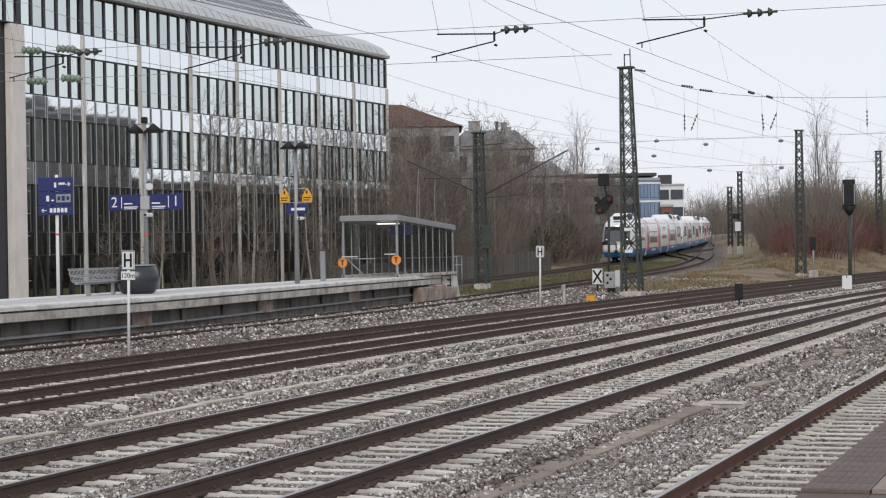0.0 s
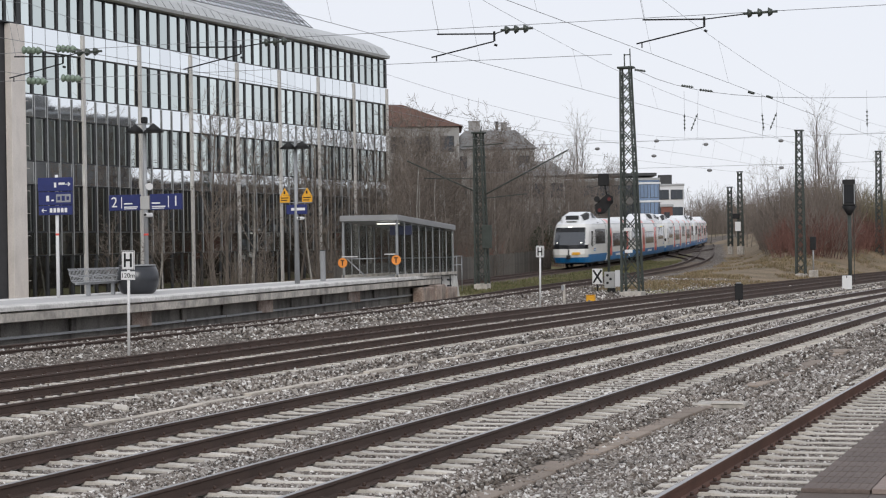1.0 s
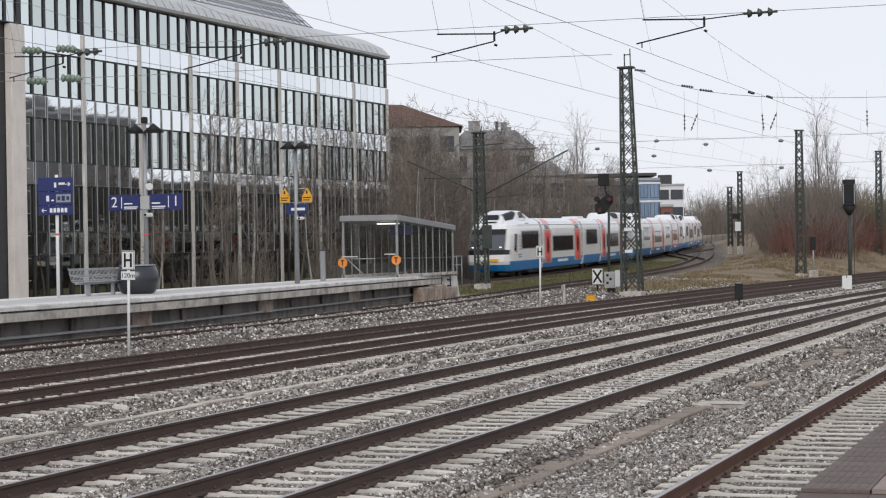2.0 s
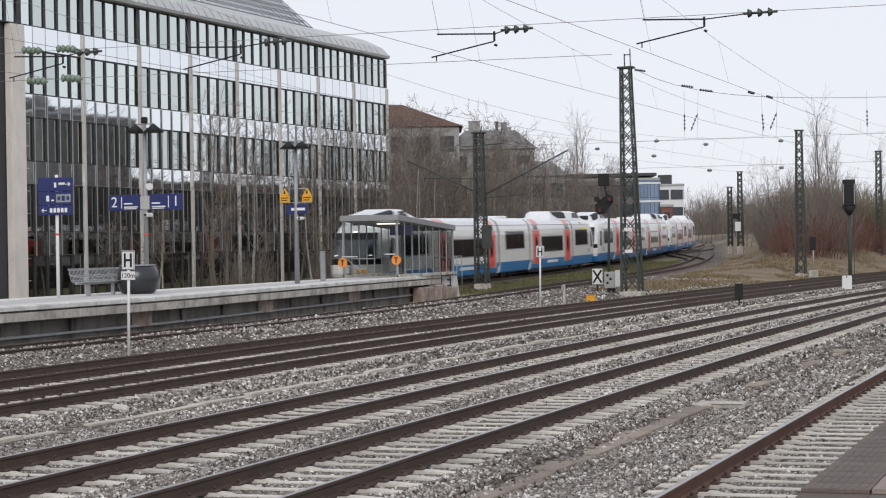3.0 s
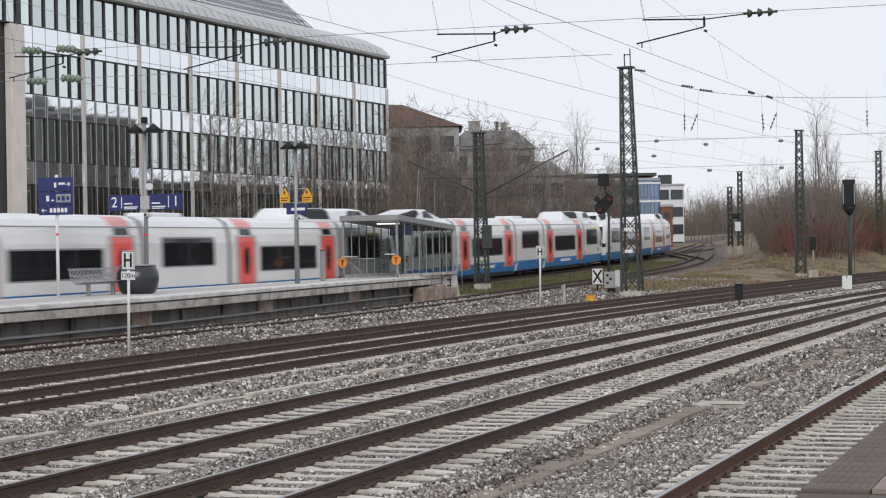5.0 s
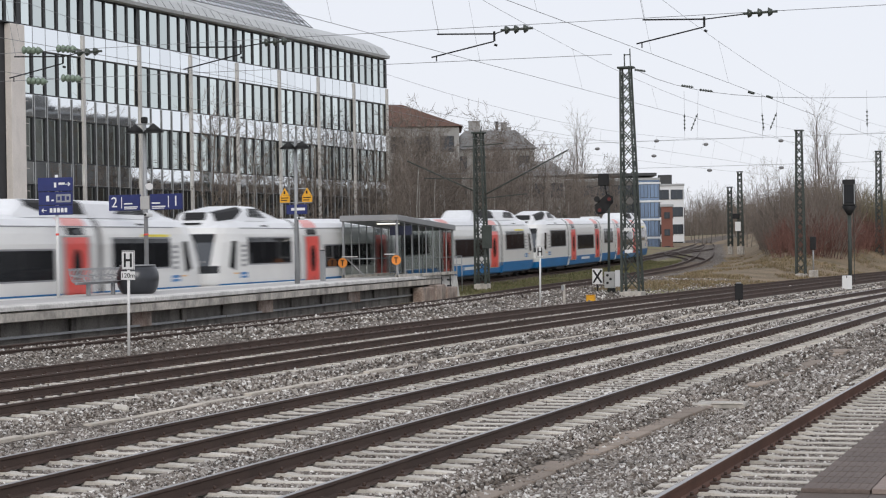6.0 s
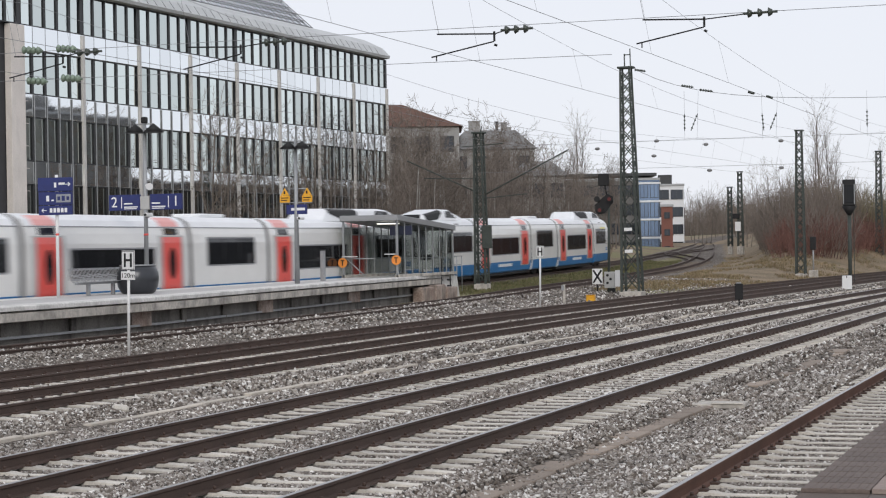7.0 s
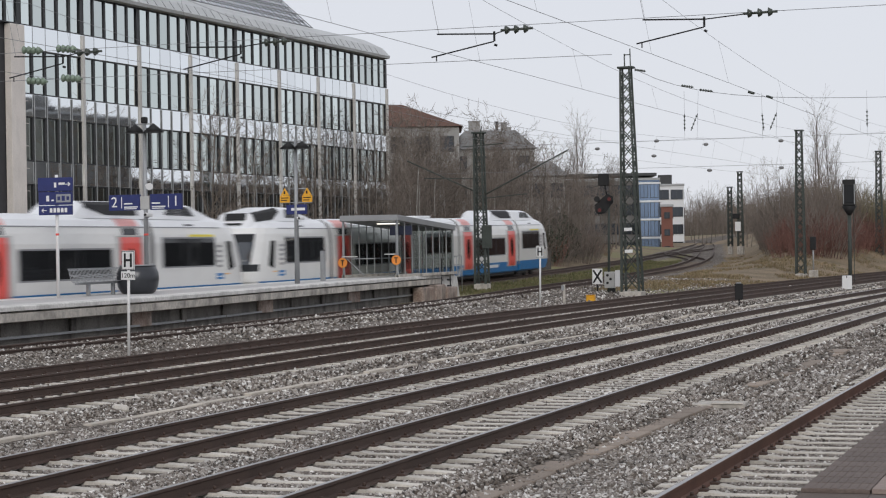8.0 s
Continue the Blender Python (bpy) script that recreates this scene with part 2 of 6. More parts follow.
# ---------------------------------------------------------------- ground
def build_ground():
    """One sheet to the horizon, fine near the tracks, coarse far off."""
    xs = [-3000, -1500, -700, -350, -200, -140, -110, -90, -75, -65] + [-60 + 0.8 * i for i in range(78)] + [3, 5, 8, 12, 20, 35, 60, 120, 300, 800, 2000, 3500]
    ys = [-1500, -600, -200, -80, -40, -20] + [-10 + 2.2 * i for i in range(140)] + [305, 325, 350, 400, 470, 600, 900, 1500, 2500, 4500]
    bm = bmesh.new()
    grid = [[bm.verts.new((x, y, ground_z(x, y) if abs(x) < 400 and -40 < y < 900 else -0.3)) for x in xs] for y in ys]
    for j in range(len(ys) - 1):
        for i in range(len(xs) - 1):
            f = bm.faces.new((grid[j][i], grid[j][i + 1], grid[j + 1][i + 1], grid[j + 1][i]))
            x, y = (xs[i] + xs[i + 1]) / 2, (ys[j] + ys[j + 1]) / 2
            wob = 1.2 * noise.noise((x * 0.3, y * 0.15, 0.0))
            near = min(abs(x - g(y)) for _, g, _ in TRACKS)
            k = 0
            if y > 99 and T1(y) + 2.2 < x < T2A(y) - 2.4 + wob * 0.5:
                k = 2 if y > 110 else 1
            if y > 84 and T0(y) + 2.0 < x < T1(y) - 2.2:
                k = 1
            if x < T0(y) - 2.6 + wob * 0.5:
                k = 2 if noise.noise((x * 0.1, y * 0.1, 5.0)) > -0.1 else 1
            if near > 60:
                k = 1
            f.material_index, f.smooth = k, True
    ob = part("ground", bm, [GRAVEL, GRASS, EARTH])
    tagged(ob, "grey crushed-stone ballast with strips of dry grass and earth", "ground", kind="structure")


build_ground()

# ---------------------------------------------------------------- running tracks
RAILPROFILE = [(-0.065, -0.17), (0.065, -0.17), (0.06, -0.15), (0.012, -0.135), (0.012, -0.045), (0.036, -0.03), (0.036, 0.0), (-0.036, 0.0), (-0.036, -0.03), (-0.012, -0.045), (-0.012, -0.135), (-0.06, -0.15)]
HEADPROFILE = [(-0.03, 0.001), (0.03, 0.001), (0.024, 0.004), (-0.024, 0.004)]


def along(f, zf, y0, y1, step, off=0.0):
    """Points along a running line, shifted sideways by off."""
    pts, n = [], max(2, int((y1 - y0) / step) + 1)
    for i in range(n):
        y = y0 + (y1 - y0) * i / (n - 1)
        d = Vector((f(y + 0.5) - f(y - 0.5), 1.0, 0)).normalized()
        pts.append((f(y) + d.y * off, y - d.x * off, zf(y)))
    return pts


def sleeper_mesh():
    """A concrete sleeper: flat seats under the rails, a waisted, sunken middle."""
    bm = bmesh.new()
    rows = []
    for x, w, top in ((-1.3, 0.1, -0.205), (-1.27, 0.11, -0.18), (-0.95, 0.122, -0.162), (-0.56, 0.118, -0.162), (-0.42, 0.1, -0.186), (0.42, 0.1, -0.186), (0.56, 0.118, -0.162), (0.95, 0.122, -0.162), (1.27, 0.11, -0.18), (1.3, 0.1, -0.205)):
        rows.append([bm.verts.new((x, y, z)) for y, z in ((-w, -0.36), (-w * 0.82, top), (w * 0.82, top), (w, -0.36))])
    for a, b in zip(rows, rows[1:]):
        for k in range(3):
            bm.faces.new((a[k], b[k], b[k + 1], a[k + 1]))
    bm.faces.new(rows[0])
    bm.faces.new(list(reversed(rows[-1])))
    bmesh.ops.recalc_face_normals(bm, faces=bm.faces)
    me = bpy.data.meshes.new("sleeper")
    bm.to_mesh(me)
    bm.free()
    me.materials.append(SLEEPER)
    return me


def clip_mesh():
    """The pair of rail fastenings at one sleeper, both sides of both rails."""
    bm = bmesh.new()
    for sx in (-GAUGE / 2, GAUGE / 2):
        for d in (-1, 1):
            box(bm, (sx + d * 0.1 - 0.05, -0.06, -0.172), (sx + d * 0.1 + 0.05, 0.06, -0.13), 0.012)
            tube(bm, (sx + d * 0.1, 0, -0.13), (sx + d * 0.1, 0, -0.095), 0.02, n=6)
    me = bpy.data.meshes.new("fastening")
    bm.to_mesh(me)
    bm.free()
    me.materials.append(RAIL)
    return me


SLEEPERMESH, CLIPMESH = sleeper_mesh(), clip_mesh()
OLDMESH = SLEEPERMESH.copy()
OLDMESH.materials[0] = OLDSLEEPER


def build_track(key, f, zf, y0, y1, picked, dirty):
    tr = thing("track", Matrix(), "dark rusty rails on dirty sleepers sunk in ballast" if key in ("T0", "T1") else "dark rusty rails on pale concrete sleepers in ballast", "railway track", "running tracks", "structure")
    for s in (-1, 1):
        bm = bmesh.new()
        sweep(bm, along(f, zf, y0, y1, 3.0, s * GAUGE / 2), RAILPROFILE)
        rail = part("rail", bm, REDRAIL if key == "T5" else RAIL, tr)
        bm = bmesh.new()
        sweep(bm, along(f, zf, y0, y1, 3.0, s * GAUGE / 2), HEADPROFILE)
        part("rail_head", bm, RAILHEAD if not dirty else RAIL, rail, "worn running surface")
    rest = bmesh.new()
    y, n = y0 + 0.3, 0
    while y < min(y1, 170):
        d = math.atan2(-(f(y + 0.5) - f(y - 0.5)), 1.0)
        m = Matrix.Translation((f(y), y, zf(y))) @ Matrix.Rotation(d, 4, "Z")
        if picked[0] <= y < picked[1]:
            ob = new("sleeper", OLDMESH if key in ("T0", "T1") else SLEEPERMESH)
            ob.parent, ob.matrix_basis = tr, m
            if y < 60:
                cl = new("fastening", CLIPMESH)
                cl.parent, cl.matrix_basis = ob, Matrix()
        else:
            box(rest, (-1.3, -0.11, -0.36), (1.3, 0.11, -0.185), 0, 0, m)
        y += 0.6
        n += 1
    ob = part("sleepers_far", rest, *((OLDSLEEPER, tr, "row of dirty dark sleepers") if key in ("T0", "T1") else (SLEEPER, tr, "row of pale concrete sleepers")))
    ob["kind"] = "stuff"


build_track("T0", T0, rise, -40, 420, (84, 125), True)
build_track("T1", T1, rise, -40, 420, (84, 125), True)
build_track("T2A", T2A, flat, -40, 400, (24, 84), True)
build_track("T2B", T2B, flat, -40, 400, (20, 80), True)
build_track("T3", T3, flat, -40, 400, (14, 90), False)
build_track("T4", T4, flat, -40, 400, (11, 90), False)
build_track("T5", T5, flat, -40, 400, (9, 60), False)


def spur(a, b):
    """One line running over to the other near the junction."""
    ya, yb = a[1], b[1]
    f = lambda y: a[0](y) + (b[0](y) - a[0](y)) * smooth(ya, yb, y)
    tr = thing("crossover_track", Matrix(), "rusty rails crossing between two tracks at the junction", "railway track", "running tracks", "structure")
    for s in (-1, 1):
        bm = bmesh.new()
        sweep(bm, along(f, lambda y: rise(y) + 0.006, ya, yb, 3.0, s * GAUGE / 2), RAILPROFILE)
        part("rail", bm, RAIL, tr)


spur((T1, 165), (T0, 225))
spur((T0, 195), (T1, 255))

# ---------------------------------------------------------------- platforms
PZ = 0.96
FRONT = spline([(-60, -29.0), (40, -29.1), (56, -29.4), (66, -30.4), (74, -31.2), (81, -31.9), (92, -32.75), (97, -32.95)])
REAR = lambda y: T0(y) + 1.64
PEND = 91.6


def build_platform():
    pf = thing("island_platform", Matrix(), "pale concrete island platform with a dark recessed base", "platform", kind="structure")
    ys = [-60 + 3.0 * i for i in range(51)] + [PEND]
    bm = bmesh.new()
    a = [bm.verts.new((FRONT(y) - 0.9, y, PZ)) for y in ys]
    b = [bm.verts.new((REAR(y) + 0.9, y, PZ)) for y in ys]
    a2 = [bm.verts.new((FRONT(y) - 0.9, y, PZ - 0.3)) for y in ys]
    b2 = [bm.verts.new((REAR(y) + 0.9, y, PZ - 0.3)) for y in ys]
    for i in range(len(ys) - 1):
        bm.faces.new((a[i], a[i + 1], b[i + 1], b[i]))
        bm.faces.new((b2[i], b2[i + 1], a2[i + 1], a2[i]))
    bm.faces.new((a[-1], a2[-1], b2[-1], b[-1]))
    part("paving", bm, PAVING, pf, "light grey paved surface")
    for f, d in ((FRONT, -1), (REAR, 1)):
        line = [(f(y), y, PZ) for y in ys]
        bm = bmesh.new()
        sweep(bm, line, [(d * 0.92, -0.001), (d * 0.92, -0.13), (0.0, -0.13), (0.0, -0.02), (d * 0.03, 0.012), (d * 0.9, 0.012)] if d > 0 else [(-0.92, -0.001), (-0.9, 0.012), (-0.03, 0.012), (0, -0.02), (0, -0.13), (-0.92, -0.13)])
        bmesh.ops.recalc_face_normals(bm, faces=bm.faces)
        part("edge_slabs", bm, EDGE, pf, "pale edge slabs with a white line")
        bm = bmesh.new()
        pr = [(d * 0.3, -0.13), (d * 0.3, -0.185), (d * 0.015, -0.19), (d * 0.02, -0.43), (d * 0.32, -0.47), (d * 0.5, -0.13)]
        sweep(bm, line, pr)
        bmesh.ops.recalc_face_normals(bm, faces=bm.faces)
        part("edge_beam", bm, CONCRETE, pf, "rain-streaked concrete edge beam")
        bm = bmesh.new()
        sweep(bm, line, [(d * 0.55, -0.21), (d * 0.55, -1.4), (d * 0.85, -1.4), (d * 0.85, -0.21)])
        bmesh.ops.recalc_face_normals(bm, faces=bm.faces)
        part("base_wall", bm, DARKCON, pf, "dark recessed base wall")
        bm = bmesh.new()
        sweep(bm, line, [(d * 0.42, -0.86), (d * 0.42, -0.93), (d * 0.545, -0.93), (d * 0.545, -0.86)])
        bmesh.ops.recalc_face_normals(bm, faces=bm.faces)
        part("cable_pipe", bm, STEEL, pf, "grey pipe along the base")
        if d < 0:
            for k in range(16):
                y = 31 + 3.9 * k
                bm = bmesh.new()
                box(bm, (FRONT(y) - 0.54, y, 0.02), (FRONT(y) - 0.45, y + (0.3 if k % 3 else 1.3), 0.55), 0.015)
                part("base_pier", bm, (RUSTCON, DARKCON, DARKCON)[k % 3], pf, "concrete pier of the base wall")


build_platform()
near = thing("near_platform", Matrix(), "dark worn platform with a brown edge strip", "platform", kind="structure")
EDGEBROWN = paint("worn_edge_boards", (0.11, 0.085, 0.072), 0.9, var=0.3, scale=3, fine=60, bump=0.4)
nline = [(T5(y) + 1.66, y, 0.96) for y in range(-40, 60, 4)]
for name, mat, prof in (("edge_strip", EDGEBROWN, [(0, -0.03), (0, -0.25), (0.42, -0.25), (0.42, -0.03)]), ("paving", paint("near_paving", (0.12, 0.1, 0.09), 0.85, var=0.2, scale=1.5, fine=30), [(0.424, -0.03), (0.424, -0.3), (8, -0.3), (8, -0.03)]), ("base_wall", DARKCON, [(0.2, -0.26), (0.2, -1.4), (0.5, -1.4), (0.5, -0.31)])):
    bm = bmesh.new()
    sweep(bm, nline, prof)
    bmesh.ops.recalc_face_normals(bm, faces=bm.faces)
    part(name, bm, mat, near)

PAVER = paint("brown_edge_paver", (0.13, 0.1, 0.086), 0.8, var=0.3, scale=3, fine=50, bump=0.3, rand=0.12)
TILE = paint("grey_brown_paving_tile", (0.26, 0.205, 0.18), 0.8, var=0.2, scale=3, fine=40, bump=0.2, rand=0.15)


def grooved_paver():
    """An edge paver with raised ribs along it."""
    bm = bmesh.new()
    box(bm, (0.0, 0.004, -0.03), (0.416, 0.296, -0.004), 0.003)
    for k in range(7):
        box(bm, (0.03 + 0.053 * k, 0.012, -0.006), (0.066 + 0.053 * k, 0.288, -0.0015))
    me = bpy.data.meshes.new("paver")
    bm.to_mesh(me)
    bm.free()
    me.materials.append(PAVER)
    return me


def plain_tile():
    bm = bmesh.new()
    box(bm, (0.003, 0.003, -0.03), (0.297, 0.147, 0.004), 0.004)
    me = bpy.data.meshes.new("tile")
    bm.to_mesh(me)
    bm.free()
    me.materials.append(TILE)
    return me


RIBBED, FLATTILE = grooved_paver(), plain_tile()
for i in range(60):
    y = 12 + 0.3 * i
    turn = -math.degrees(math.atan(T5(y + 1) - T5(y)))
    ob = new("paver", RIBBED)
    ob.parent, ob.matrix_basis = near, pose(T5(y) + 1.66, y, 0.96, 0, 0, turn)
for j in range(3):
    for i in range(70):
        y = 12 + 0.15 * i
        ob = new("tile", FLATTILE)
        ob.parent, ob.matrix_basis = near, pose(T5(y) + 2.085 + 0.3 * j, y, 0.96 + random.gauss(0, 0.0008), 0, 0, -math.degrees(math.atan(T5(y + 1) - T5(y))))

# ---------------------------------------------------------------- cable ducts in the ballast
DUCT1 = lambda y: T3(y) - 3.3
DUCT2 = lambda y: -6.85 + 0.0002 * (y - 40) ** 2
LID = paint("duct_lid_concrete", (0.52, 0.47, 0.41), 0.9, var=0.2, scale=2, fine=30, rand=0.15)
LIDBROWN = paint("brown_duct_lid", (0.27, 0.22, 0.18), 0.9, var=0.25, scale=2, fine=30, rand=0.2)


def lid_mesh(w, ln, mat):
    bm = bmesh.new()
    box(bm, (-w / 2, 0.01, -0.12), (w / 2, ln - 0.01, 0.0), 0.012)
    me = bpy.data.meshes.new("lid")
    bm.to_mesh(me)
    bm.free()
    me.materials.append(mat)
    return me


def duct(label, f, y0, y1, w, ln, z, mat, keep=lambda y: True):
    t = thing("cable_duct", Matrix(), label, "cable duct", "cable ducts", "structure")
    me, y = lid_mesh(w, ln, mat), y0
    while y < y1:
        if keep(y) and random.random() > 0.07:
            ob = new("lid", me)
            ob.parent = t
            ob.matrix_basis = pose(f(y) + random.gauss(0, 0.008), y, z + random.gauss(0, 0.012), random.gauss(0, 0.6), random.gauss(0, 0.6), math.degrees(-math.atan(f(y + 1) - f(y))) + random.gauss(0, 0.3))
        y += ln


duct("pale concrete cable duct lids in the ballast", DUCT1, 14, 110, 0.15, 1.0, -0.25, LID)
duct("brown concrete cable duct between two tracks", DUCT2, 17.5, 50, 0.42, 0.98, -0.24, LIDBROWN, lambda y: 19 < y < 33 or 35.5 < y < 37.5 or 39 < y < 49)
duct("dark buried cable duct beside the track", lambda y: -26.3 + 0.0 * y, 30, 78, 0.2, 1.0, -0.27, LIDBROWN)
t = thing("duct_cover_plate", pose(-6.6, 32.1, -0.25, 0, 0, 6), "grey steel cover plate lying in the ballast", "cover plate")
bm = bmesh.new()
box(bm, (-0.45, -0.35, -0.05), (0.45, 0.35, 0.03), 0.015)
part("plate", bm, CONCRETE, t)
bm = bmesh.new()
box(bm, (-0.1, -0.37, 0.03), (0.42, -0.33, 0.05), 0.005)
part("plate_edge", bm, SLEEPER, t)
t = thing("concrete_lump", pose(-16.2, 29.1, -0.33, 12, 8, 30), "pale broken concrete lump on the ballast", "stone")
bm = bmesh.new()
box(bm, (-0.14, -0.1, 0.0), (0.14, 0.1, 0.2), 0.04)
part("lump", bm, SLEEPER, t)

# ---------------------------------------------------------------- office building
def mirror_glass(name, color, rough=0.04, metal=0.0, spec=0.9, wav=0.02, uneven=0.18):
    m = bpy.data.materials.new(name)
    m.use_nodes = True
    t = m.node_tree
    b = t.nodes["Principled BSDF"]
    b.inputs["Base Color"].default_value = (*color, 1)
    b.inputs["Roughness"].default_value, b.inputs["Metallic"].default_value = rough, metal
    b.inputs["IOR"].default_value = 1.6
    b.inputs["Specular IOR Level"].default_value = spec
    co = t.nodes.new("ShaderNodeTexCoord")
    n = t.nodes.new("ShaderNodeTexNoise")
    n.inputs["Scale"].default_value, n.inputs["Detail"].default_value = 0.5, 2
    t.links.new(co.outputs["Object"], n.inputs["Vector"])
    bp = t.nodes.new("ShaderNodeBump")
    bp.inputs["Strength"].default_value, bp.inputs["Distance"].default_value = wav, 0.3
    t.links.new(n.outputs["Fac"], bp.inputs["Height"])
    t.links.new(bp.outputs[0], b.inputs["Normal"])
    oi = t.nodes.new("ShaderNodeObjectInfo")
    mr = t.nodes.new("ShaderNodeMapRange")
    mr.inputs["To Min"].default_value, mr.inputs["To Max"].default_value = 1 - uneven, 1 + uneven
    t.links.new(oi.outputs["Random"], mr.inputs["Value"])
    hs = t.nodes.new("ShaderNodeHueSaturation")
    hs.inputs["Color"].default_value = (*color, 1)
    t.links.new(mr.outputs[0], hs.inputs["Value"])
    t.links.new(hs.outputs[0], b.inputs["Base Color"])
    return m


PANE = mirror_glass("window_glass", (0.64, 0.69, 0.67), 0.03, 1.0)
SPANDREL = mirror_glass("spandrel_glass", (0.86, 0.885, 0.9), 0.025, 1.0, wav=0.008, uneven=0.05)
LOWPANE = mirror_glass("dark_tinted_glass", (0.34, 0.36, 0.35), 0.03, 1.0)
FRAMEDARK = paint("dark_window_frame", (0.042, 0.044, 0.047), 0.45, 0.3, var=0.2, scale=2)
PILASTER = paint("pale_stone_cladding", (0.56, 0.545, 0.525), 0.7, var=0.12, scale=0.6, fine=12, stain=0.25)
CORNERSTONE = paint("pale_corner_cladding", (0.74, 0.69, 0.65), 0.7, var=0.1, scale=0.6, fine=12, stain=0.15)
ZINC = paint("zinc_roof", (0.52, 0.53, 0.53), 0.5, 0.3, var=0.12, scale=0.5, fine=8)
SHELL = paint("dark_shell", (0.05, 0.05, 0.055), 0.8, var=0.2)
DARKSTONE = paint("grey_cladding", (0.17, 0.165, 0.16), 0.7, var=0.15, scale=0.5, fine=9)

FB = Matrix.Translation((-54.9, 88.7, 0)) @ Matrix.Rotation(radians(-1.7), 4, "Z")   # local y along the facade, local x out of it
BAY, BAYS = 6.15, 8
GLASSROWS = [(-0.5, 2.2), (3.5, 5.95), (7.25, 9.5), (10.8, 13.05), (14.4, 16.45)]


def build_office():
    b = thing("office_building", FB, "long office block with mirror-glass bands and pale stone pilasters", "building")
    L = BAY * BAYS
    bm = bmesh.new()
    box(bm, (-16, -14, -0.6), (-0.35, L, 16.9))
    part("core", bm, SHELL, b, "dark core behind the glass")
    # pane and spandrel pieces share their meshes
    meshes = {}

    def piece(name, w, h, material, depth):
        key = (name, material.name, round(w, 3), round(h, 3))
        if key not in meshes:
            q = bmesh.new()
            box(q, (-depth, 0.0, 0.0), (0.0, w, h), 0.012)
            me = bpy.data.meshes.new(name)
            q.to_mesh(me)
            q.free()
            me.materials.append(material)
            meshes[key] = me
        return meshes[key]

    step = BAY / 5
    for r, (z0, z1) in enumerate(GLASSROWS):
        band = new("glass_band")
        band.parent = b
        first = -2 if r == 4 else 0
        for k in range(first, BAYS * 5):
            edge = 0.36 if k % 5 == 0 else 0.24
            last = 0.34 if k % 5 == 4 else 0.14
            ob = new("pane", piece("pane", step - edge - last, z1 - z0, LOWPANE if r < 2 else PANE, 0.03))
            ob.parent = band
            ob.matrix_basis = pose(-0.12, k * step + edge, z0) @ pose(0, 0, 0, random.gauss(0, 0.12), random.gauss(0, 0.12), random.gauss(0, 0.15))
            if r < 4:
                top = GLASSROWS[r + 1][0]
                ob = new("spandrel_panel", piece("spandrel_panel", step - 0.055, top - z1 - 0.12, SPANDREL if r else LOWPANE, 0.06))
                ob.parent = band
                ob.matrix_basis = pose(0.0, k * step + 0.015, z1 + 0.06) @ pose(0, 0, 0, 0, random.gauss(0, 0.05), random.gauss(0, 0.06))
        fr = bmesh.new()
        for k in range(first, BAYS * 5 + 1):
            w = 0.14 if k % 5 else 0.3
            box(fr, (-0.34, k * step - w * 0.55, z0 - 0.04), (-0.05, k * step + w * 0.55, z1 + 0.04), 0.01)
            box(fr, (-0.3, k * step + 0.14, z0), (-0.14, k * step + 0.235, z1), 0.0)
        box(fr, (-0.34, first * step, z0 - 0.06), (-0.04, L, z0))
        box(fr, (-0.34, first * step, z1), (-0.04, L, z1 + 0.06))
        part("window_frame", fr, FRAMEDARK, band, "dark metal mullions")
    for k in range(0, BAYS + 1):
        p = bmesh.new()
        w = 0.62 if k == 0 else 0.125
        box(p, (-0.3, k * BAY - (0.95 if k == 0 else w), -0.5), (0.09, k * BAY + (0.35 if k == 0 else w), 14.3), 0.02)
        for z in [0.9 + 1.18 * i for i in range(11)]:
            box(p, (0.085, k * BAY - w * 0.98, z), (0.093, k * BAY + w * 0.98, z + 0.02))
        part("pilaster", p, PILASTER if k else CORNERSTONE, b, "pale stone-clad pilaster")
    # thin fins in front of every second pane
    for k in range(0, BAYS * 5):
        if k % 5 == 0:
            continue
        p = bmesh.new()
        box(p, (0.02, k * step - 0.022, 2.2), (0.07, k * step + 0.022, 10.7))
        part("fin", p, STEEL, b)
    # eaves and the sloping roof
    bm = bmesh.new()
    sec = [(-0.2, 16.5), (0.4, 16.54), (0.45, 16.72), (0.05, 17.3), (-1.2, 17.95), (-16, 17.95), (-16, 16.5)]
    a = [bm.verts.new((x, -14, z)) for x, z in sec]
    c = [bm.verts.new((x, L - 0.3 - max(0, z - 16.75) * 0.9, z)) for x, z in sec]
    for k in range(len(sec)):
        bm.faces.new((a[k], a[(k + 1) % len(sec)], c[(k + 1) % len(sec)], c[k]))
    bm.faces.new(a)
    bm.faces.new(list(reversed(c)))
    bmesh.ops.recalc_face_normals(bm, faces=bm.faces)
    roof = part("roof", bm, ZINC, b, "grey zinc eaves")
    seam = bmesh.new()
    for i in range(58):
        y = -12 + i * 1.03
        box(seam, (0.0, -0.015, -0.33), (0.03, 0.015, 0.33), 0, 0, pose(0.24, y, 17.02, 0, -35, 0))
    part("seam", seam, STEEL, roof)["kind"] = "stuff"
    # glazed plant screen on the roof
    bm = bmesh.new()
    sec = [(-1.3, 17.95), (-4.4, 21.2), (-10, 21.2), (-10, 17.95)]
    a = [bm.verts.new((x, -14, z)) for x, z in sec]
    c = [bm.verts.new((x, L - 10.4 - (z - 17.95) * 0.55, z)) for x, z in sec]
    for k in range(4):
        bm.faces.new((a[k], a[(k + 1) % 4], c[(k + 1) % 4], c[k]))
    bm.faces.new(a)
    bm.faces.new(list(reversed(c)))
    bmesh.ops.recalc_face_normals(bm, faces=bm.faces)
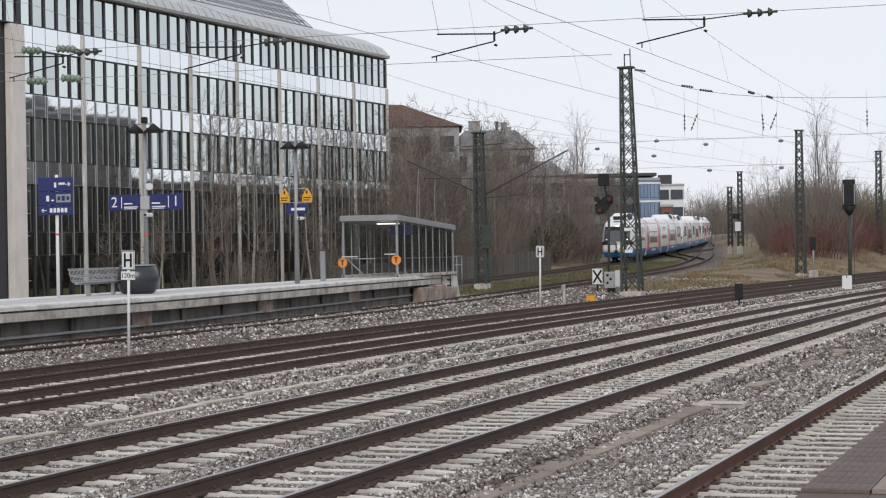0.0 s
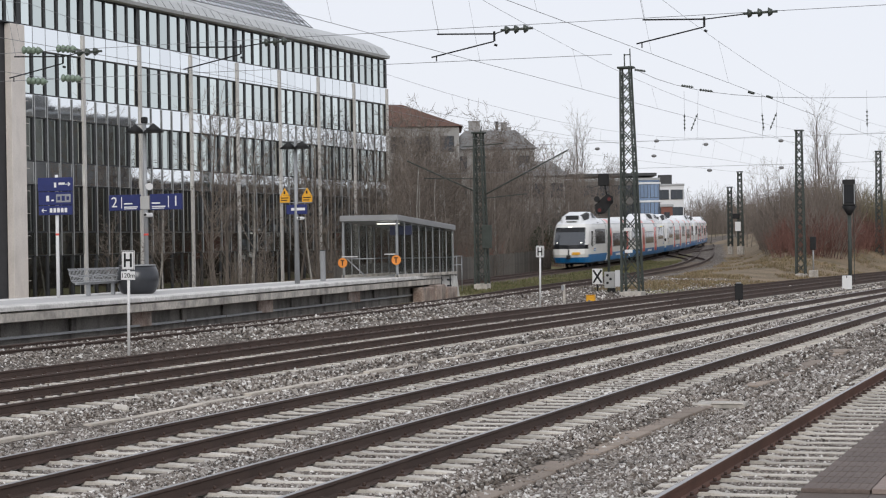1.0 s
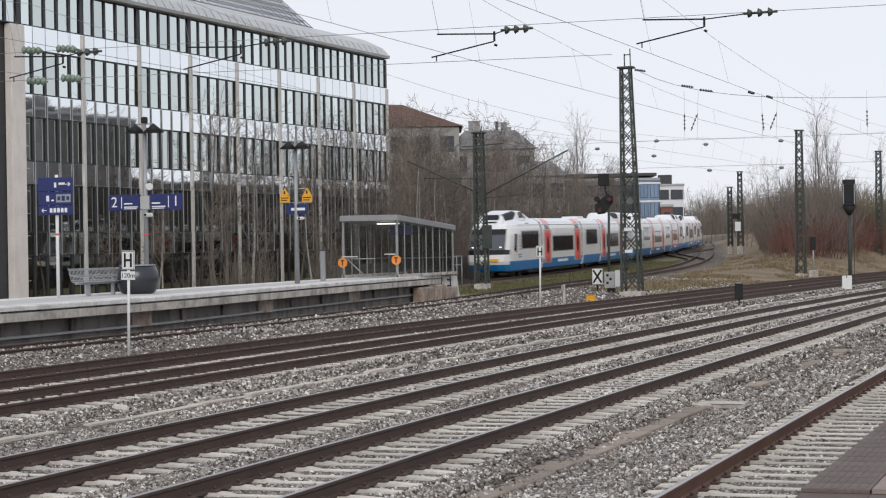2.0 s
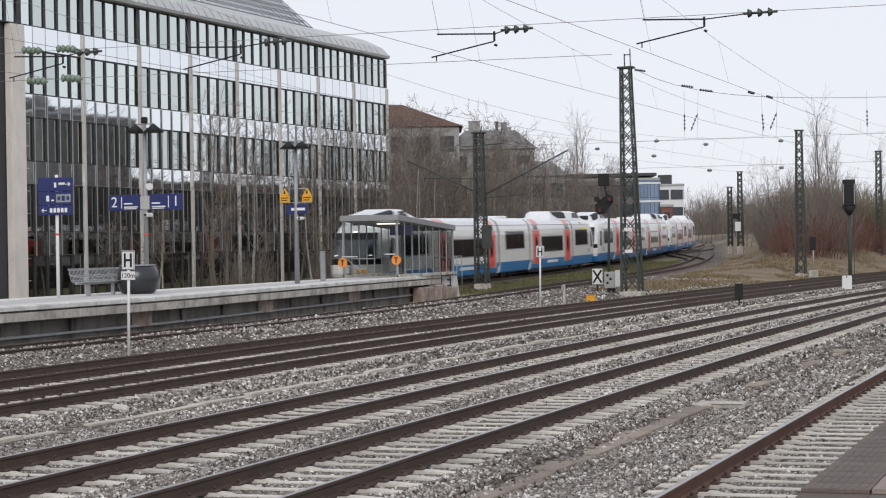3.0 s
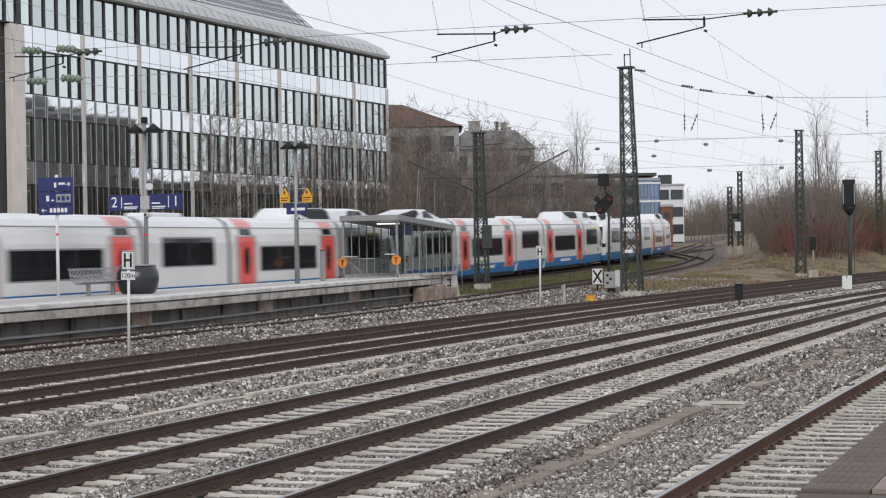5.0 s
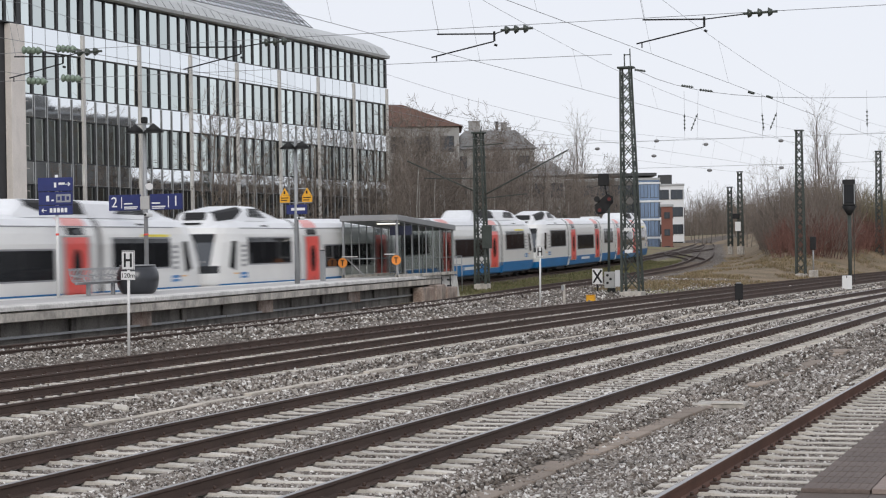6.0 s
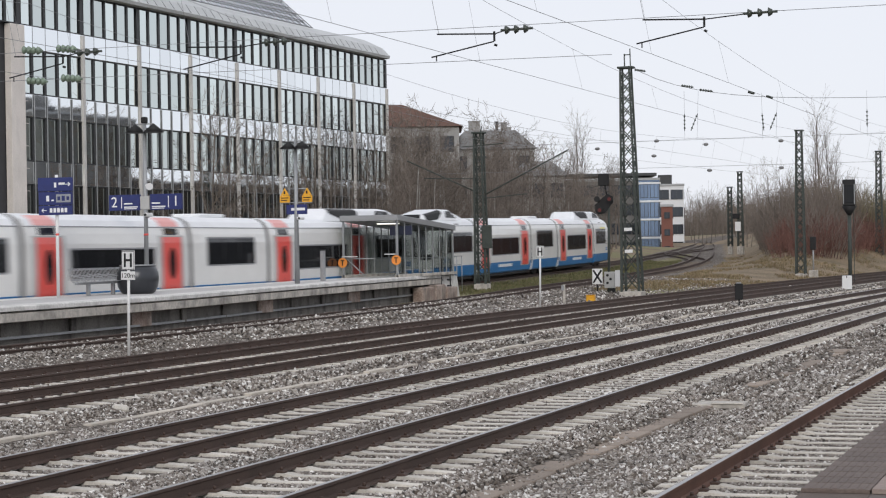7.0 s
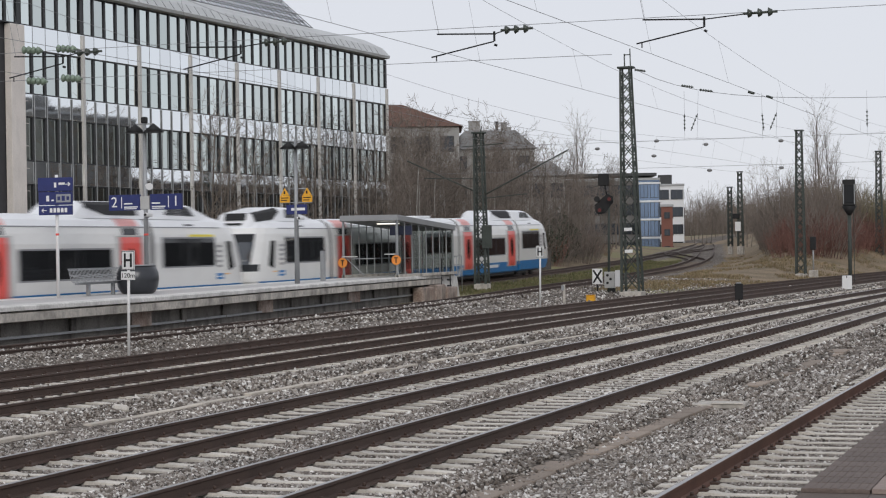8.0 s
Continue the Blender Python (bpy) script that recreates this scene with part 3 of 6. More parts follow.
    scr = part("roof_screen", bm, SPANDREL, b, "sloping glazed roof screen")
    q = bmesh.new()
    for i in range(54):
        tube(q, (-1.25, -11.6 + i * 0.95, 18.0), (-4.35, -11.6 + i * 0.95 - 1.78, 21.22), 0.026, n=4)
    for i in range(8):
        u = i / 7
        tube(q, (-1.25 - 3.1 * u, -13.5, 18.0 + 3.22 * u), (-1.25 - 3.1 * u, L - 10.4 - 1.78 * u, 18.0 + 3.22 * u), 0.03, n=4)
    part("screen_grid", q, FRAMEDARK, scr)
    # recessed wing left of the corner
    bm = bmesh.new()
    box(bm, (-16, -34, -0.6), (-1.2, -2.6, 14.1))
    wing = part("side_wing", bm, DARKSTONE, b, "grey stone-clad side wing")
    for z in (2.2, 5.6, 8.9, 12.2):
        for i in range(7):
            q = bmesh.new()
            box(q, (-1.25, -7.6 - i * 3.8, z - 1.5), (-1.16, -4.6 - i * 3.8, z + 0.7), 0.02)
            part("wing_window", q, PANE, wing)


build_office()

# ---------------------------------------------------------------- houses and offices behind
PLASTER = paint("grey_plaster", (0.36, 0.355, 0.345), 0.9, var=0.12, scale=0.4, fine=10, stain=0.2)
REDTILE = paint("red_roof_tile", (0.115, 0.055, 0.038), 0.8, var=0.25, scale=0.6, fine=12)
SLATE = paint("dark_slate_roof", (0.21, 0.21, 0.21), 0.7, var=0.2, scale=0.6, fine=12)
WHITEWALL = paint("white_render_wall", (0.72, 0.73, 0.75), 0.8, var=0.06, scale=0.4, fine=8)
BRICKRED = paint("red_brick_wall", (0.2, 0.085, 0.065), 0.85, var=0.18, scale=0.5, fine=14)
FARGLASS = mirror_glass("far_window_glass", (0.05, 0.058, 0.07), 0.08, 0.2, 0.4)
DIMWALL = paint("dim_dark_wall", (0.15, 0.15, 0.148), 0.8, var=0.2, scale=0.5, fine=9)
BLUEGLASS = mirror_glass("blue_tinted_glass", (0.2, 0.27, 0.38), 0.08, 0.8)


def block(name, label, m, w, d, h, wallmat, glass, floors, cols, rooff=None, roofmat=None, overhang=0.4, win=(1.3, 1.5)):
    """A far building: walls, a grid of windows on its two seen faces, a roof."""
    ob = thing(name, m, label, "building")
    bm = bmesh.new()
    box(bm, (-w / 2, -d / 2, -1), (w / 2, d / 2, h), 0.03)
    wall = part("wall", bm, wallmat, ob)
    ww, wh = win
    me = None
    for face in (0, 1):
        span = w if face == 0 else d
        n = cols if face == 0 else max(2, int(cols * d / w))
        for f in range(floors):
            for i in range(n):
                z = h * (f + 0.5) / floors
                p = -span / 2 + span * (i + 0.5) / n
                if me is None:
                    q = bmesh.new()
                    box(q, (-ww / 2, -0.06, -wh / 2), (ww / 2, 0.02, wh / 2), 0.015)
                    me = bpy.data.meshes.new("window")
                    q.to_mesh(me)
                    q.free()
                    me.materials.append(glass)
                    q2 = bmesh.new()
                    for zz in (-wh / 2 - 0.06, wh / 2):
                        box(q2, (-ww / 2 - 0.06, -0.1, zz), (ww / 2 + 0.06, 0.03, zz + 0.06))
                    for xx in (-ww / 2 - 0.06, -0.03, ww / 2):
                        box(q2, (xx, -0.1, -wh / 2), (xx + 0.06, 0.03, wh / 2))
                    fm = bpy.data.meshes.new("frame")
                    q2.to_mesh(fm)
                    q2.free()
                    fm.materials.append(FRAMEDARK)
                o = new("window", me)
                o.parent = wall
                o.matrix_basis = pose(p, -d / 2, z) if face == 0 else pose(w / 2, p, z, 0, 0, 90)
                fo = new("frame", fm)
                fo.parent, fo.matrix_basis = o, Matrix()
    if rooff:
        bm = bmesh.new()
        W, Dp, o = w / 2 + overhang, d / 2 + overhang, rooff
        lo = [bm.verts.new(v) for v in ((-W, -Dp, h), (W, -Dp, h), (W, Dp, h), (-W, Dp, h))]
        k = o.get("inset", 3)
        if o.get("ridge"):
            hi = [bm.verts.new(v) for v in ((-W + k, 0, h + o["rise"]), (W - k, 0, h + o["rise"]))]
            bm.faces.new((lo[0], lo[1], hi[1], hi[0]))
            bm.faces.new((lo[2], lo[3], hi[0], hi[1]))
            bm.faces.new((lo[1], lo[2], hi[1]))
            bm.faces.new((lo[3], lo[0], hi[0]))
        else:
            hi = [bm.verts.new(v) for v in ((-W + k, -Dp + k, h + o["rise"]), (W - k, -Dp + k, h + o["rise"]), (W - k, Dp - k, h + o["rise"]), (-W + k, Dp - k, h + o["rise"]))]
            for i in range(4):
                bm.faces.new((lo[i], lo[(i + 1) % 4], hi[(i + 1) % 4], hi[i]))
            bm.faces.new(hi)
        bm.faces.new(list(reversed(lo)))
        bmesh.ops.recalc_face_normals(bm, faces=bm.faces)
        part("roof", bm, roofmat, ob)
    else:
        bm = bmesh.new()
        box(bm, (-w / 2 - 0.15, -d / 2 - 0.15, h), (w / 2 + 0.15, d / 2 + 0.15, h + 0.35), 0.03)
        part("parapet", bm, roofmat or STEEL, ob)
    return ob


def at_px(x, dist):
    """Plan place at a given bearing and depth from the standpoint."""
    r = (x - 784) / 3452
    c, s = math.cos(radians(YAW)), math.sin(radians(YAW))
    return dist * (r * c - s), dist * (c + r * s)


def place(x, dist, turn):
    a = at_px(x, dist)
    return pose(a[0], a[1], 0, 0, 0, turn)


block("apartment_house", "grey rendered house with a red tiled hip roof", place(688, 205, 20), 15, 12, 14.5, PLASTER, FARGLASS, 4, 6, {"rise": 2.7, "inset": 6.3, "ridge": 1}, REDTILE)
oh = block("apartment_house", "grey rendered house with a dark slate mansard roof", place(866, 215, 22), 9, 12, 12.6, PLASTER, FARGLASS, 4, 4, {"rise": 2.1, "inset": 2.2}, SLATE)
for x, y, h, r in ((-1.6, -2.5, 1.0, 0.6), (0.8, -3.2, 0.9, 0.16), (1.6, -3.0, 0.8, 0.3), (2.4, 0.5, 0.5, 0.25)):
    bm = bmesh.new()
    box(bm, (x - r, y - r, 14.2), (x + r, y + r, 14.7 + h), 0.06)
    box(bm, (x - r - 0.06, y - r - 0.06, 14.7 + h), (x + r + 0.06, y + r + 0.06, 14.8 + h), 0.02)
    part("chimney", bm, PLASTER if r > 0.2 else FRAMEDARK, oh)
for x in (-1.2, 1.7):
    bm = bmesh.new()
    box(bm, (x - 0.7, -5.6, 12.7), (x + 0.7, -4.2, 13.9), 0.05)
    part("dormer", bm, SLATE, oh, "slate-clad roof dormer")
block("apartment_house", "low grey rear wing with a dark slate roof", place(950, 212, 22), 5.5, 8, 9.6, PLASTER, FARGLASS, 3, 3, {"rise": 1.6, "inset": 1.7}, SLATE)
ow = block("office_block", "low dark office wing with long glass bands", place(1060, 300, 18), 16, 8, 11.6, DARKSTONE, FARGLASS, 4, 10, win=(1.4, 1.6))
bm = bmesh.new()
box(bm, (-8.6, -5.2, 12.3), (8.6, 5.0, 12.75), 0.04)
part("flat_roof", bm, FRAMEDARK, ow, "thin dark overhanging flat roof")
gl = block("office_block", "blue-tinted glass office corner with white floor slabs", place(1150, 292, 14), 3.0, 4, 11.5, BLUEGLASS, BLUEGLASS, 4, 2, win=(1.1, 2.3))
for k in range(5):
    bm = bmesh.new()
    box(bm, (-1.7, -2.25, 2.7 * k + 0.1), (1.75, 2.2, 2.7 * k + 0.38), 0.03)
    part("floor_slab", bm, WHITEWALL, gl, "white floor slab")
ob = block("office_tower", "white rendered office block with dark window strips", place(1186, 330, 14), 4.6, 8, 11.6, WHITEWALL, FARGLASS, 4, 2, win=(1.9, 1.5))
bm = bmesh.new()
box(bm, (-1.9, -3, 11.9), (0.4, 3, 13.5), 0.05)
part("plant_room", bm, FRAMEDARK, ob)
block("brick_building", "red brick stair block beside the railway", place(1181, 280, 14), 1.6, 2.4, 7.3, BRICKRED, FARGLASS, 3, 1, win=(0.7, 0.8))
# behind the standpoint, showing only in the mirror glass: a house, a dark backing block
th = block("apartment_house", "plain tall house across the railway", pose(36, 224, 0, 0, 0, 90), 23, 12, 20.2, DIMWALL, FARGLASS, 6, 7, win=(1.2, 1.4))
for k, (a, w, h) in enumerate(((-11.4, 5.0, 1.9), (-5.6, 3.4, 2.3), (-1.6, 1.0, 1.4), (1.4, 3.0, 0.7), (5.6, 1.0, 1.5), (8.4, 1.8, 0.8))):
    bm = bmesh.new()
    box(bm, (a, -4.5, 20.5), (a + w, 1.5, 20.5 + h), 0.05)
    part("roof_superstructure", bm, DIMWALL, th)
# added out of view, so the lower panes mirror darkness instead of sky
block("apartment_house", "plain long dark block added behind the thicket to darken reflections", pose(46, 300, 0, 0, 0, 90), 150, 12, 12.5, SHELL, FARGLASS, 3, 30, win=(1.2, 1.4))

# ---------------------------------------------------------------- the train
TRAINWHITE = paint("train_white", (0.77, 0.765, 0.745), 0.3, var=0.05, scale=0.8, fine=6, bump=0.0, coat=0.4)
TRAINROOF = paint("train_roof_white", (0.8, 0.81, 0.83), 0.4, var=0.06, scale=1.0, fine=6, bump=0.0)
TRAINBLUE = paint("train_blue", (0.006, 0.17, 0.45), 0.4, var=0.12, scale=0.8, fine=6, bump=0.0, coat=0.3)
TRAINRED = paint("train_red_door", (0.78, 0.09, 0.07), 0.35, var=0.06, scale=1.5, bump=0.0, coat=0.3)
BANDYELLOW = paint("band_yellow", (0.8, 0.68, 0.05), 0.4, var=0.06, scale=2, bump=0.0)
TRAINPINK = paint("pale_red_roof", (0.78, 0.36, 0.34), 0.45, var=0.08, scale=1.5, bump=0.0)
DARKGLASS = mirror_glass("train_dark_glass", (0.014, 0.015, 0.017), 0.08, 0.0, 0.22)
SCREEN = mirror_glass("windscreen_glass", (0.03, 0.036, 0.045), 0.05, 0.0, 0.9)
BELLOWS = paint("grey_bellows", (0.17, 0.17, 0.175), 0.75, var=0.2, scale=2)
UNDER = paint("dirty_underframe", (0.035, 0.033, 0.032), 0.85, var=0.4, scale=2)
SEAMGREY = paint("seam_grey", (0.25, 0.25, 0.26), 0.6, var=0.1)
TRAINGREY = paint("door_frame_grey", (0.42, 0.42, 0.41), 0.5, var=0.08)
LEVELS = [(0.36, 1.24), (0.44, 1.36), (0.82, 1.42), (1.02, 1.44), (1.45, 1.44), (1.75, 1.44), (2.7, 1.425), (3.05, 1.38), (3.3, 1.32), (3.52, 1.18), (3.68, 0.9), (3.74, 0.5)]
FRONTS = [-0.75, -0.4, -0.1, 0.0, -0.02, -0.08, -0.55, -0.8, -1.05, -1.45, -1.9, -2.4]
LAMPGLOW = bpy.data.materials.new("headlight_glow")
LAMPGLOW.use_nodes = True
LAMPGLOW.node_tree.nodes["Principled BSDF"].inputs["Emission Color"].default_value = (1, 0.95, 0.85, 1)
LAMPGLOW.node_tree.nodes["Principled BSDF"].inputs["Emission Strength"].default_value = 2.5
CABLEN, DOORLEN, MIDLEN = 9.6, 13.2, 8.0


def half_width(z):
    for (z0, w0), (z1, w1) in zip(LEVELS, LEVELS[1:]):
        if z0 <= z <= z1:
            return w0 + (w1 - w0) * (z - z0) / (z1 - z0)
    return 1.4


def straight_body(length):
    """Shell of a section with no cab, closed at both ends; blue below, white above."""
    bm = bmesh.new()
    prof = [(w, z) for z, w in LEVELS] + [(-w, z) for z, w in reversed(LEVELS)]
    a = [bm.verts.new((x, -length / 2 + 0.22, z)) for x, z in prof]
    b = [bm.verts.new((x, length / 2 - 0.22, z)) for x, z in prof]
    n = len(prof)
    for k in range(n):
        f = bm.faces.new((a[k], b[k], b[(k + 1) % n], a[(k + 1) % n]))
        zc = (prof[k][1] + prof[(k + 1) % n][1]) / 2
        f.material_index = 1 if zc < 1.0 else (2 if zc > 3.29 else 0)
        f.smooth = False
    bm.faces.new(a)
    bm.faces.new(list(reversed(b)))
    bmesh.ops.recalc_face_normals(bm, faces=bm.faces)
    return bm


def cab_body():
    """Shell of a section whose front (local +y) is a sloping rounded cab."""
    bm = bmesh.new()
    rows = []
    front = CABLEN / 2
    for (z, w), yf in zip(LEVELS, FRONTS):
        y = front + yf
        right = [(w, -front + 0.22), (w, y - 2.6), (w * 0.985, y - 1.7), (w * 0.93, y - 0.95), (w * 0.8, y - 0.42), (w * 0.5, y - 0.1), (0.0, y)]
        outline = right + [(-a, b) for a, b in reversed(right[:-1])]
        rows.append([bm.verts.new((a, b, z)) for a, b in outline])
    n = len(rows[0])
    for i, (a, b) in enumerate(zip(rows, rows[1:])):
        zc = (LEVELS[i][0] + LEVELS[i + 1][0]) / 2
        for k in range(n):
            f = bm.faces.new((a[k], a[(k + 1) % n], b[(k + 1) % n], b[k]))
            nose = 3 <= k <= 8
            mi = 1 if zc < (0.83 if nose else 1.0) else (2 if zc > 3.29 else 0)
            if nose and 1.75 < zc < 3.04 and 4 <= k <= 7:
                mi = 3
            if nose and (1.46 < zc < 1.7 or (2.71 < zc < 3.0 and 4 <= k <= 7)):
                mi = 4
            f.material_index = mi
            f.smooth = False
    bm.faces.new(rows[-1]).material_index = 2
    bm.faces.new(list(reversed(rows[0])))
    bmesh.ops.recalc_face_normals(bm, faces=bm.faces)
    return bm


def side_panel(s, y0, y1, z0, z1, proud=0.012, thick=0.05):
    """A panel on one side (s = 1 or -1) that follows the wall's bulge."""
    bm = bmesh.new()
    zs = [z0] + [z for z, _ in LEVELS if z0 + 0.02 < z < z1 - 0.02] + [z1]
    rows = [[bm.verts.new((s * (half_width(z) + d), y, z)) for y, d in ((y0, -thick), (y0, proud), (y1, proud), (y1, -thick))] for z in zs]
    for a, b in zip(rows, rows[1:]):
        for k in range(3):
            bm.faces.new((a[k], a[k + 1], b[k + 1], b[k]))
    bm.faces.new(rows[0])
    bm.faces.new(list(reversed(rows[-1])))
    bmesh.ops.recalc_face_normals(bm, faces=bm.faces)
    if sum(f.normal.x * s for f in bm.faces) < 0:
        bmesh.ops.reverse_faces(bm, faces=bm.faces)
    return bm


def panels(name, y0, y1, z0, z1, proud, material, parent, label=""):
    """The same panel on both sides, each a part; returns both."""
    return [part(name, side_panel(s, y0, y1, z0, z1, proud), material, parent, label) for s in (-1, 1)]


def window(parent, y0, y1, z0, z1):
    panels("window_frame", y0 - 0.07, y1 + 0.07, z0 - 0.06, z1 + 0.06, 0.006, SEAMGREY, parent)
    n = 3 if y1 - y0 > 3 else 2
    for s, g in zip((-1, 1), panels("window", y0, y1, z0, z1, 0.014, DARKGLASS, parent, "long dark tinted window")):
        for i in range(1, n):
            y = y0 + (y1 - y0) * i / n
            bm = bmesh.new()
            w = half_width((z0 + z1) / 2)
            box(bm, (s * (w + 0.004) - 0.015, y - 0.03, z0), (s * (w + 0.004) + 0.015, y + 0.03, z1))
            part("window_bar", bm, BLACK, g)


def seam_line(parent, y0, y1):
    panels("roof_seam", y0, y1, 3.27, 3.31, 0.012, SEAMGREY, parent)


def gangway(parent, y):
    bm = bmesh.new()
    for i in range(5):
        yy = y - 0.2 + i * 0.1
        g = 0.02 if i % 2 else 0.07
        prof = [(w - g, z) for z, w in LEVELS if z > 0.5] + [(-(w - g), z) for z, w in reversed(LEVELS) if z > 0.5]
        a = [bm.verts.new((x, yy - 0.05, z)) for x, z in prof]
        b = [bm.verts.new((x, yy + 0.05, z)) for x, z in prof]
        n = len(prof)
        for k in range(n):
            bm.faces.new((a[k], b[k], b[(k + 1) % n], a[(k + 1) % n]))
        bm.faces.new(a)
        bm.faces.new(list(reversed(b)))
    bmesh.ops.recalc_face_normals(bm, faces=bm.faces)
    part("gangway_bellows", bm, BELLOWS, parent, "dark grey folded bellows")


def bogie(parent, y):
    bm = bmesh.new()
    box(bm, (-1.0, y - 1.6, 0.35), (1.0, y + 1.6, 0.62), 0.05)
    for s in (-1, 1):
        box(bm, (s * 1.0 - 0.08, y - 1.5, 0.3), (s * 1.0 + 0.08, y + 1.5, 0.55), 0.04)
    b = part("bogie", bm, UNDER, parent, "dirty dark bogie")
    for dy in (-1.0, 1.0):
        for s in (-1, 1):
            bm = bmesh.new()
            tube(bm, (s * 0.70, y + dy, 0.425), (s * 0.83, y + dy, 0.425), 0.425, n=20)
            tube(bm, (s * 0.66, y + dy, 0.425), (s * 0.70, y + dy, 0.425), 0.45, n=20)
            part("wheel", bm, UNDER, b)


def underfloor(parent, y0, y1):
    bm = bmesh.new()
    box(bm, (-1.2, y0, 0.18), (1.2, y1, 0.40), 0.05)
    part("underfloor_box", bm, UNDER, parent)


def roof_pod(parent, st, mouth, louvre):
    """A roof hump through stations (along, foot height, half width, height), with a dark mouth and louvres on both sides."""
    bm = bmesh.new()
    rows = []
    for y, z, w, h in st:
        rows.append([bm.verts.new(v) for v in ((-w, y, z), (-w * 0.8, y, z + h * 0.8), (-w * 0.6, y, z + h), (w * 0.6, y, z + h), (w * 0.8, y, z + h * 0.8), (w, y, z))])
    for a, b in zip(rows, rows[1:]):
        for k in range(5):
            bm.faces.new((a[k], b[k], b[k + 1], a[k + 1]))
    bm.faces.new(rows[0])
    bm.faces.new(list(reversed(rows[-1])))
    bmesh.ops.recalc_face_normals(bm, faces=bm.faces)
    pod = part("roof_pod", bm, TRAINROOF, parent, "white roof hump")

    def on_pod(y):
        for p, q in zip(st, st[1:]):
            if q[0] <= y <= p[0]:
                u = (p[0] - y) / (p[0] - q[0])
                return [p[i] + (q[i] - p[i]) * u for i in (1, 2, 3)]

    for s in (-1, 1):
        if mouth:
            bm = bmesh.new()
            rows = []
            for i in range(7):
                z, w, h = on_pod(mouth[0] + (mouth[1] - mouth[0]) * i / 6)
                lo = 0.2 if i < 5 else 0.2 + 0.22 * (i - 4)
                rows.append([bm.verts.new(v) for v in ((s * (w * (1 - 0.25 * lo) + 0.02), mouth[0] + (mouth[1] - mouth[0]) * i / 6, z + h * lo), (s * (w * 0.8 + 0.03), mouth[0] + (mouth[1] - mouth[0]) * i / 6, z + h * 0.8), (s * (w * 0.64 + 0.02), mouth[0] + (mouth[1] - mouth[0]) * i / 6, z + h * 0.97))])
            for a, b in zip(rows, rows[1:]):
                for k in range(2):
                    bm.faces.new((a[k], b[k], b[k + 1], a[k + 1]))
            bmesh.ops.recalc_face_normals(bm, faces=bm.faces)
            part("intake_opening", bm, BLACK, pod, "dark roof intake")
        for i in range(6 if louvre else 0):
            u = 0.3 + 0.1 * i
            pts = []
            for y in (louvre[0] - 0.05 * i, louvre[1] + 0.12 * i):
                z, w, h = on_pod(y)
                pts.append(Vector((s * (w * (1 - 0.25 * u) + 0.012), y, z + h * u)))
            bm = bmesh.new()
            tube(bm, pts[0], pts[1], 0.032, n=4)
            part("louvre_slat", bm, FRAMEDARK, pod)


